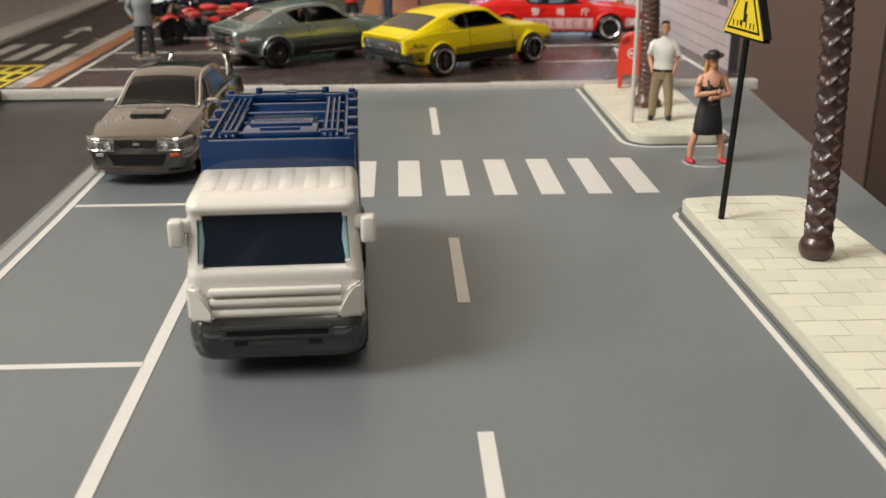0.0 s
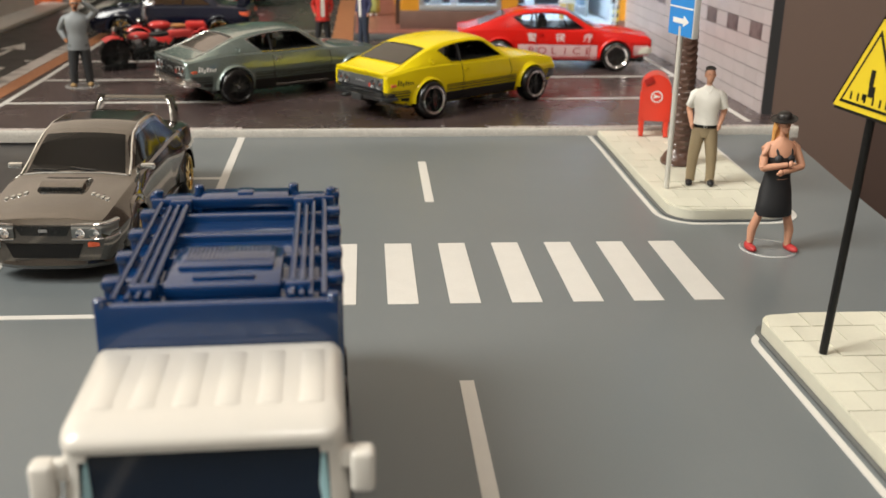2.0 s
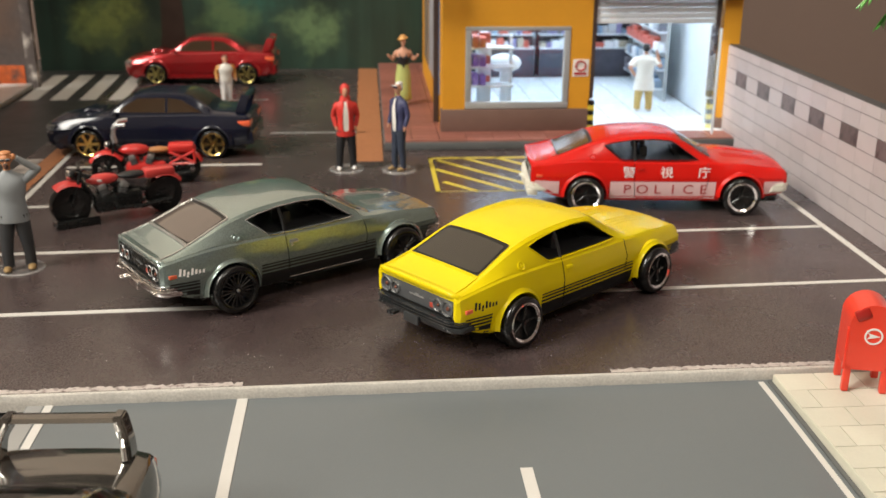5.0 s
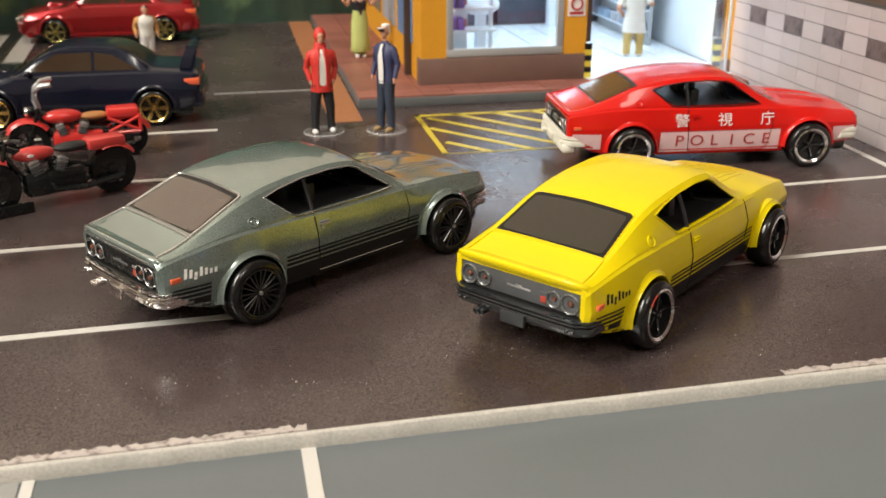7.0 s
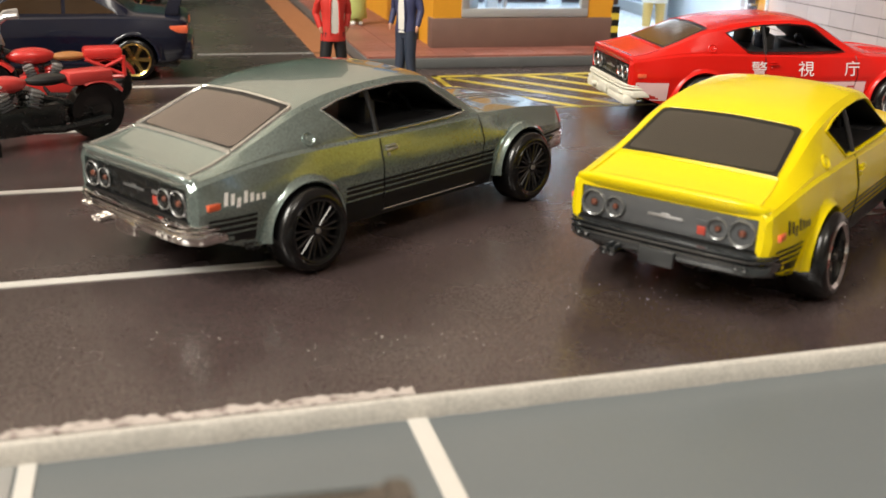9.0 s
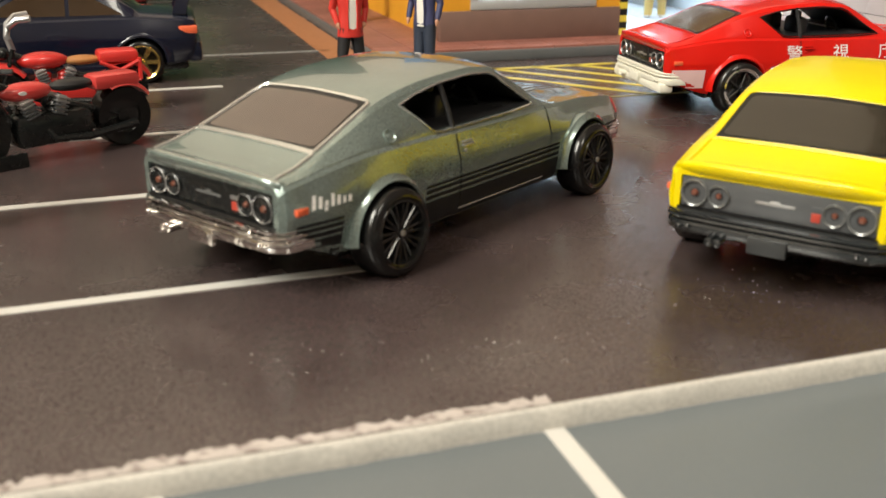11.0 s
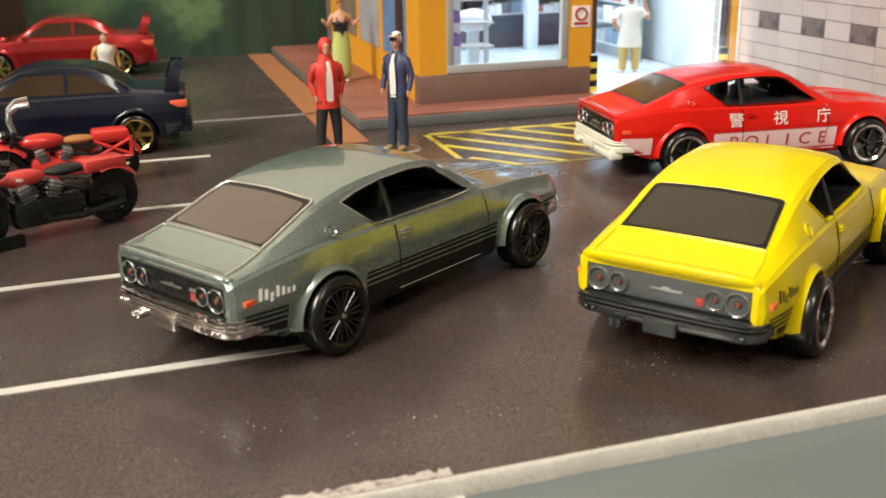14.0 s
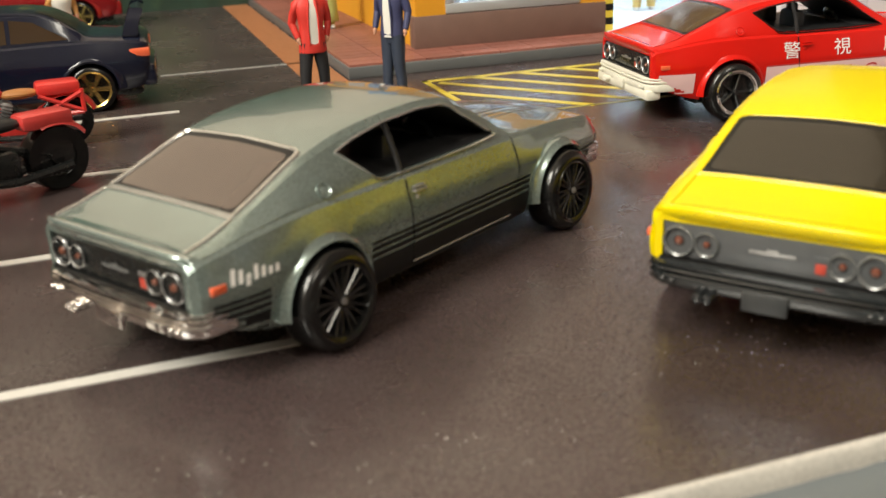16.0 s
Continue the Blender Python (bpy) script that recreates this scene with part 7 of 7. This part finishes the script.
figure("figurine", 6.17, 33.50, 0.0, 10, "painted toy woman in black dress and hat, arms folded", [BLACK_CLOTH, BLACK_CLOTH, SHOE_RED, SKIN, HAIR, SKIN], [((-0.40, -0.12, 1.70), (0.06, -0.30, 1.80)), ((0.40, -0.14, 1.70), (-0.14, -0.31, 1.64))], 0.34, skirt=1, hat=0.24, disc=True, bare=True, h=2.56, slim=0.97, extras="d", gaze=6)
figure("figurine", -2.87, 56.3, Z, 4, "toy figure in red hooded coat and white shoes", [RED_CLOTH, BLACK_CLOTH, SHOE_WHITE, SKIN, RED_CLOTH, RED_CLOTH], pockets, 0.23, h=2.6, hood=True, coat=0.16, inner=WHITE_CLOTH)
figure("figurine", -1.29, 56.15, Z, -50, "toy figure in navy jacket and white cap", [NAVY_CLOTH, DENIM, TANSHOE, SKIN, SHOE_WHITE, NAVY_CLOTH], hang, 0.16, inner=WHITE_CLOTH, extras="gc")
figure("figurine", -9.97, 48.2, Z, 12, "bearded toy man in grey sweater shading his eyes", [GREY_CLOTH, DARKGREY, TANSHOE, SKIN_TAN, SKIN_TAN, GREY_CLOTH], [hips[0], ((0.56, -0.06, 2.27), (0.17, -0.19, 2.61))], 0.21, coat=0.14, extras="gb", slim=1.08, gaze=2)
figure("figurine", -0.85, 64.6, 0.60, 0, "toy woman in black top and lime trousers, arms out", [BLACK_CLOTH, LIME, SHOE_WHITE, SKIN, BLONDE, SKIN], [((-0.42, 0, 1.78), (-0.60, -0.1, 1.95)), ((0.42, 0, 1.78), (0.60, -0.1, 1.95))], 0.12, skirt=2, hat=0.22, h=2.6, disc=False, bare=True, extras="d")
figure("figurine", 7.95, 62.8, 0.64, 160, "toy figure in white shirt and tan trousers in a doorway", [WHITE_CLOTH, cloth("tan_cloth", (0.52, 0.38, 0.13)), SHOE_WHITE, SKIN, HAIR, WHITE_CLOTH], [((-0.46, 0.05, 1.85), (-0.34, 0.05, 2.38)), hips[1]], 0.18, h=2.5, disc=False, coat=0.40, bare=True, slim=1.15)
figure("figurine", -7.75, 66.6, Z, 20, "toy figure in white and yellow beside the parked cars", [WHITE_CLOTH, SHOE_WHITE, BLACK_CLOTH, SKIN, HAIR, BLONDE], hang, 0.14, h=1.9, disc=False)

# ---- pillar box ----
POST_RED = shade("mailbox_red_plastic", (0.72, 0.045, 0.02), 0.35, vary=0.05, coat=0.4)
mail = thing("mailbox", 6.24, 41.75, 0.25, -14, "red plastic toy mailbox with a round white badge", "mailbox")
bm = bmesh.new()
prism(bm, [(-0.37, 0.42), (0.37, 0.42), (0.37, 1.25)] + [(0.37 * math.cos(t), 1.25 + 0.36 * math.sin(t)) for t in np.linspace(0.15, math.pi - 0.15, 11)] + [(-0.37, 1.25)], "y", -0.36, 0.36)
bmesh.ops.bevel(bm, geom=[e for e in bm.edges if e.calc_face_angle(0) > 0.6], offset=0.035, segments=2, affect="EDGES")
shell = part("box", bm, POST_RED, mail)
for sx in (-1, 1):
    for sy in (-1, 1):
        part("leg", boxes(sx * 0.25, sy * 0.24, 0.0, sx * 0.37, sy * 0.36, 0.5, bevel=0.02), POST_RED, mail)
bm = bmesh.new()
lathe(bm, [(0.15, -0.36), (0.15, -0.372), (0.12, -0.372), (0.12, -0.366), (0.15, -0.36)], "y", (0.02, 0, 1.05), 20)
badge = part("badge_ring", bm, WHITE_PRINT, shell)
# raised block in darkened mailbox red, painting the shade of a recess
bm = bmesh.new()
box(bm, -0.31, -0.385, 1.33, -0.06, -0.30, 1.52, bevel=0.03)
bmesh.ops.rotate(bm, cent=(-0.2, -0.36, 1.42), matrix=Matrix.Rotation(radians(-28), 3, "Y"), verts=bm.verts)
part("drop_slot", bm, shade("mailbox_slot_shade", (0.36, 0.012, 0.008), 0.4), shell, "red posting slot, recess shade put into its colour")
for sx in (-1, 1):
    part("side_rail", boxes(sx * 0.365, -0.34, 0.40, sx * 0.40, -0.24, 1.16, bevel=0.012), POST_RED, shell)
bm = bmesh.new()
prism(bm, [(-0.08, 1.0), (0.12, 1.05), (-0.08, 1.11), (-0.04, 1.055)], "y", -0.372, -0.36)
part("badge_mark", bm, WHITE_PRINT, badge)

# ---- signs ----
SIGN_BLUE = shade("sign_blue", (0.035, 0.25, 0.68), 0.35, vary=0.03, coat=0.3)
SIGN_WHITE = shade("sign_white_plastic", (0.72, 0.72, 0.70), 0.4, vary=0.04)
SIGN_YELLOW = shade("sign_yellow", (0.72, 0.55, 0.02), 0.35, vary=0.04, coat=0.3)
POLE = shade("pale_pole_plastic", (0.52, 0.50, 0.45), 0.4, vary=0.06)
ps = thing("parking_sign", 5.15, 36.72, 0.25, -78, "blue parking sign with white letter on a pale pole", "sign")
bm = bmesh.new()
tube(bm, [(0, 0.02, 0), (0, 0.02, 3.4)], 0.055, 10)
part("pole", bm, POLE, ps)
pl = part("plate", boxes(-0.49, 0.0, 3.20, 0.49, 0.14, 5.22, bevel=0.02), SIGN_WHITE, ps)
part("blue_face", boxes(-0.47, -0.012, 3.22, 0.47, 0.0, 5.20), SIGN_BLUE, pl)
bm = words("P", 1.25)
for v in bm.verts:
    v.co = Vector((v.co.x * 1.05, -0.016, v.co.y * 1.15 + 4.50))
part("lettering", bm, WHITE_PRINT, pl)
part("divider", boxes(-0.47, -0.018, 3.76, 0.47, -0.012, 3.79), WHITE_PRINT, pl)
bm = bmesh.new()
prism(bm, [(-0.30, 3.46), (0.12, 3.46), (0.12, 3.40), (0.34, 3.51), (0.12, 3.62), (0.12, 3.56), (-0.30, 3.56)], "y", -0.018, -0.012)
part("arrow", bm, WHITE_PRINT, pl)

ts = thing("crossing_sign", 4.97, 28.50, 0.25, -80, "yellow triangular crossing sign with black border on a dark pole", "sign")
ts.matrix_basis = cm(pose(4.97, 28.60, 0.25) @ Matrix.Rotation(radians(2.6), 4, "Y") @ Matrix.Rotation(radians(-80), 4, "Z"))
bm = bmesh.new()
tube(bm, [(0, 0.06, 0), (0, 0.06, 3.6)], 0.058, 10)
part("pole", bm, BLACK_PRINT, ts)


def tri(r, y0, y1, cz=3.72, rr=0.0):
    bm = bmesh.new()
    prism(bm, [(r * math.cos(radians(a)), cz + r * math.sin(radians(a))) for a in (90, 210, 330)], "y", y0, y1)
    return bm


bm = tri(0.88, -0.02, 0.12)
bmesh.ops.bevel(bm, geom=[e for e in bm.edges if abs(e.verts[0].co.y - e.verts[1].co.y) > 0.05], offset=0.08, segments=3, affect="EDGES")
plate = part("plate", bm, BLACK_PRINT, ts)
part("yellow_border", tri(0.80, -0.03, -0.02), SIGN_YELLOW, plate)
part("black_border", tri(0.66, -0.036, -0.03), BLACK_PRINT, plate)
part("yellow_face", tri(0.58, -0.042, -0.036), SIGN_YELLOW, plate)
for a in ((-0.03, 3.69, 0.05, 3.89), (-0.02, 3.55, 0.10, 3.69), (-0.12, 3.49, -0.04, 3.57)):
    part("plain_mark", boxes(a[0], -0.048, a[1], a[2], -0.042, a[3]), BLACK_PRINT, plate)
for xx in (-0.34, -0.20, -0.06, 0.10, 0.24, 0.36):
    part("plain_bar", boxes(xx - 0.015, -0.048, 3.46, xx + 0.015, -0.042, 3.46 + 0.10), BLACK_PRINT, plate)

# ---- palms ----
TRUNK_DARK = shade("dark_palm_trunk_plastic", (0.040, 0.018, 0.015), 0.36, vary=0.2, size=3, coat=0.4, bump=0.3, bump_size=8)
TRUNK = shade("palm_trunk_plastic", (0.085, 0.042, 0.028), 0.38, vary=0.2, size=3, coat=0.3, bump=0.3, bump_size=8)
FROND = shade("palm_leaf_plastic", (0.09, 0.36, 0.05), 0.42, vary=0.15, size=2, coat=0.2)
FROND_TIP = shade("pale_palm_leaf_plastic", (0.30, 0.48, 0.18), 0.45, vary=0.15, size=2)


def trunk_mesh(h, r0, r1, lean, scaly):
    bm = bmesh.new()
    loops = []
    seg, n = 48 if scaly else 30, int(h / 0.03)
    for i in range(n + 1):
        z = h * i / n
        f = z / h
        r = r0 + (r1 - r0) * f
        if z < 0.35:
            r += 0.16 * math.cos(z / 0.35 * math.pi / 2) ** 1.5 if not scaly else 0.07 * math.sin(z / 0.35 * math.pi) ** 0.7
        if 0.76 < f < 0.86 and not scaly:
            r += 0.10 * math.sin((f - 0.76) / 0.10 * math.pi)
        loop = []
        for k in range(seg):
            t = 2 * math.pi * k / seg
            if scaly:
                u, v = z / 0.30, t / (2 * math.pi) * 4
                d = max(abs(((u + v) % 1) - 0.5), abs(((u - v) % 1) - 0.5))
                b = 0.06 * ((2 * d) ** 4 - 0.35) * min(1.0, max(0.0, (z - 0.3) / 0.2))
            else:
                b = 0.035 * (((z / 0.145 + 0.25 * math.sin(3 * t) + 0.15 * math.sin(7 * t + z * 5)) % 1) - 0.5)
            loop.append(((r + b) * math.cos(t) + lean * f * f, (r + b) * math.sin(t), z))
        loops.append(loop)
    rings(bm, loops)
    return bm


def frond_mesh(length, droop, width):
    """A feather leaf along +x that droops; leaflets slant back from a ridge."""
    bm = bmesh.new()
    n = 16

    def spine(f):
        return Vector((length * (f - 0.12 * f * f), 0, 0.55 * length * f * 0.35 - droop * f * f))
    tube(bm, [spine(i / 10) for i in range(11)], [0.06 * (1 - 0.8 * i / 10) for i in range(11)], 6)
    for i in range(n):
        f = 0.10 + 0.88 * i / n
        p = spine(f)
        d = (spine(min(1, f + 0.03)) - spine(f - 0.03)).normalized()
        wl = width * (math.sin(math.pi * min(1, 0.18 + 0.80 * f)) ** 0.7)
        for s in (-1, 1):
            tip = p + d * 0.28 * width + Vector((0, s * wl, -0.30 * wl))
            a, b = p - d * 0.035 * length, p + d * 0.045 * length
            mid = a.lerp(tip, 0.5) + Vector((0, 0, 0.02))
            mid2 = b.lerp(tip, 0.5) + Vector((0, 0, 0.02))
            up = Vector((0, 0, 0.02))
            lo = [a, mid, tip, mid2, b]
            rings(bm, [[q - up * 0.5 for q in lo], [q + up * 0.5 for q in lo]], mat=1 if (i * 7 + (s > 0)) % 5 == 0 else 0)
    return bm


def palm(x, y, z, h, r0, r1, lean, scaly, turn, label):
    ob = thing("palm_tree", x, y, z, turn, label, "palm tree", "toy palm trees")
    part("trunk", trunk_mesh(h, r0, r1, lean, scaly), TRUNK_DARK if scaly else TRUNK, ob, "dark brown scaly plastic trunk")
    me = [finish("frond", frond_mesh(1.85, 1.18, 0.46), [FROND, FROND_TIP]), finish("frond", frond_mesh(1.9, 0.8, 0.44), [FROND, FROND_TIP])]
    for k in range(9):
        part("frond", None, None, ob, at=pose(lean, 0, h - 0.02, 0, (6, -6, 2)[k % 3], 40 * k + 10 * (k % 2)), data=me[0])
    for k in range(5):
        part("frond", None, None, ob, at=pose(lean, 0, h + 0.02, 0, -22, 72 * k + 25), data=me[1])
    bm = bmesh.new()
    ball(bm, (lean, 0, h), (0.26, 0.26, 0.22), seg=12)
    part("crown_base", bm, TRUNK, ob)
    return ob


palm(6.06, 38.85, 0.25, 7.3, 0.26, 0.20, -0.36, False, 0, "toy palm tree with green plastic fronds and brown trunk")
palm(5.94, 26.50, 0.25, 7.4, 0.21, 0.215, -0.50, True, 0, "toy palm tree with dark diamond-scaled trunk")

# ---- dust on the parking board ----
DUST = shade("pale_dust", (0.62, 0.60, 0.57), 0.8, vary=0.1)
rng = random.Random(21)
verts, faces = [], []
for cx, cy, sx, sy, n in ((-4.4, 43.3, 1.3, 0.5, 40), (-1.6, 44.0, 1.2, 0.5, 40), (-6.5, 43.6, 1.5, 0.5, 25), (1.5, 43.2, 2.0, 0.5, 25), (4.6, 45.6, 1.0, 0.8, 14), (-5, 49, 5, 4, 40)):
    for _ in range(n):
        x, y = rng.gauss(cx, sx * 0.5), max(42.7, rng.gauss(cy, sy * 0.5))
        r = rng.uniform(0.004, 0.011) * (1.6 if rng.random() < 0.06 else 1)
        a = rng.uniform(0, 3)
        k = len(verts)
        for i in range(4):
            verts.append(((x + r * math.cos(a + i * 1.57) * rng.uniform(0.5, 1)) * U, (y + r * math.sin(a + i * 1.57)) * U, (Z + 0.001) * U))
        verts.append((x * U, y * U, (Z + 0.005) * U))
        faces += [(k + i, k + (i + 1) % 4, k + 4) for i in range(4)]
me = bpy.data.meshes.new("dust_specks")
me.from_pydata(verts, [], faces)
me.materials.append(DUST)
tagged(new("dust_specks", me), "pale dust specks scattered on the dark parking board", "dust", kind="stuff")
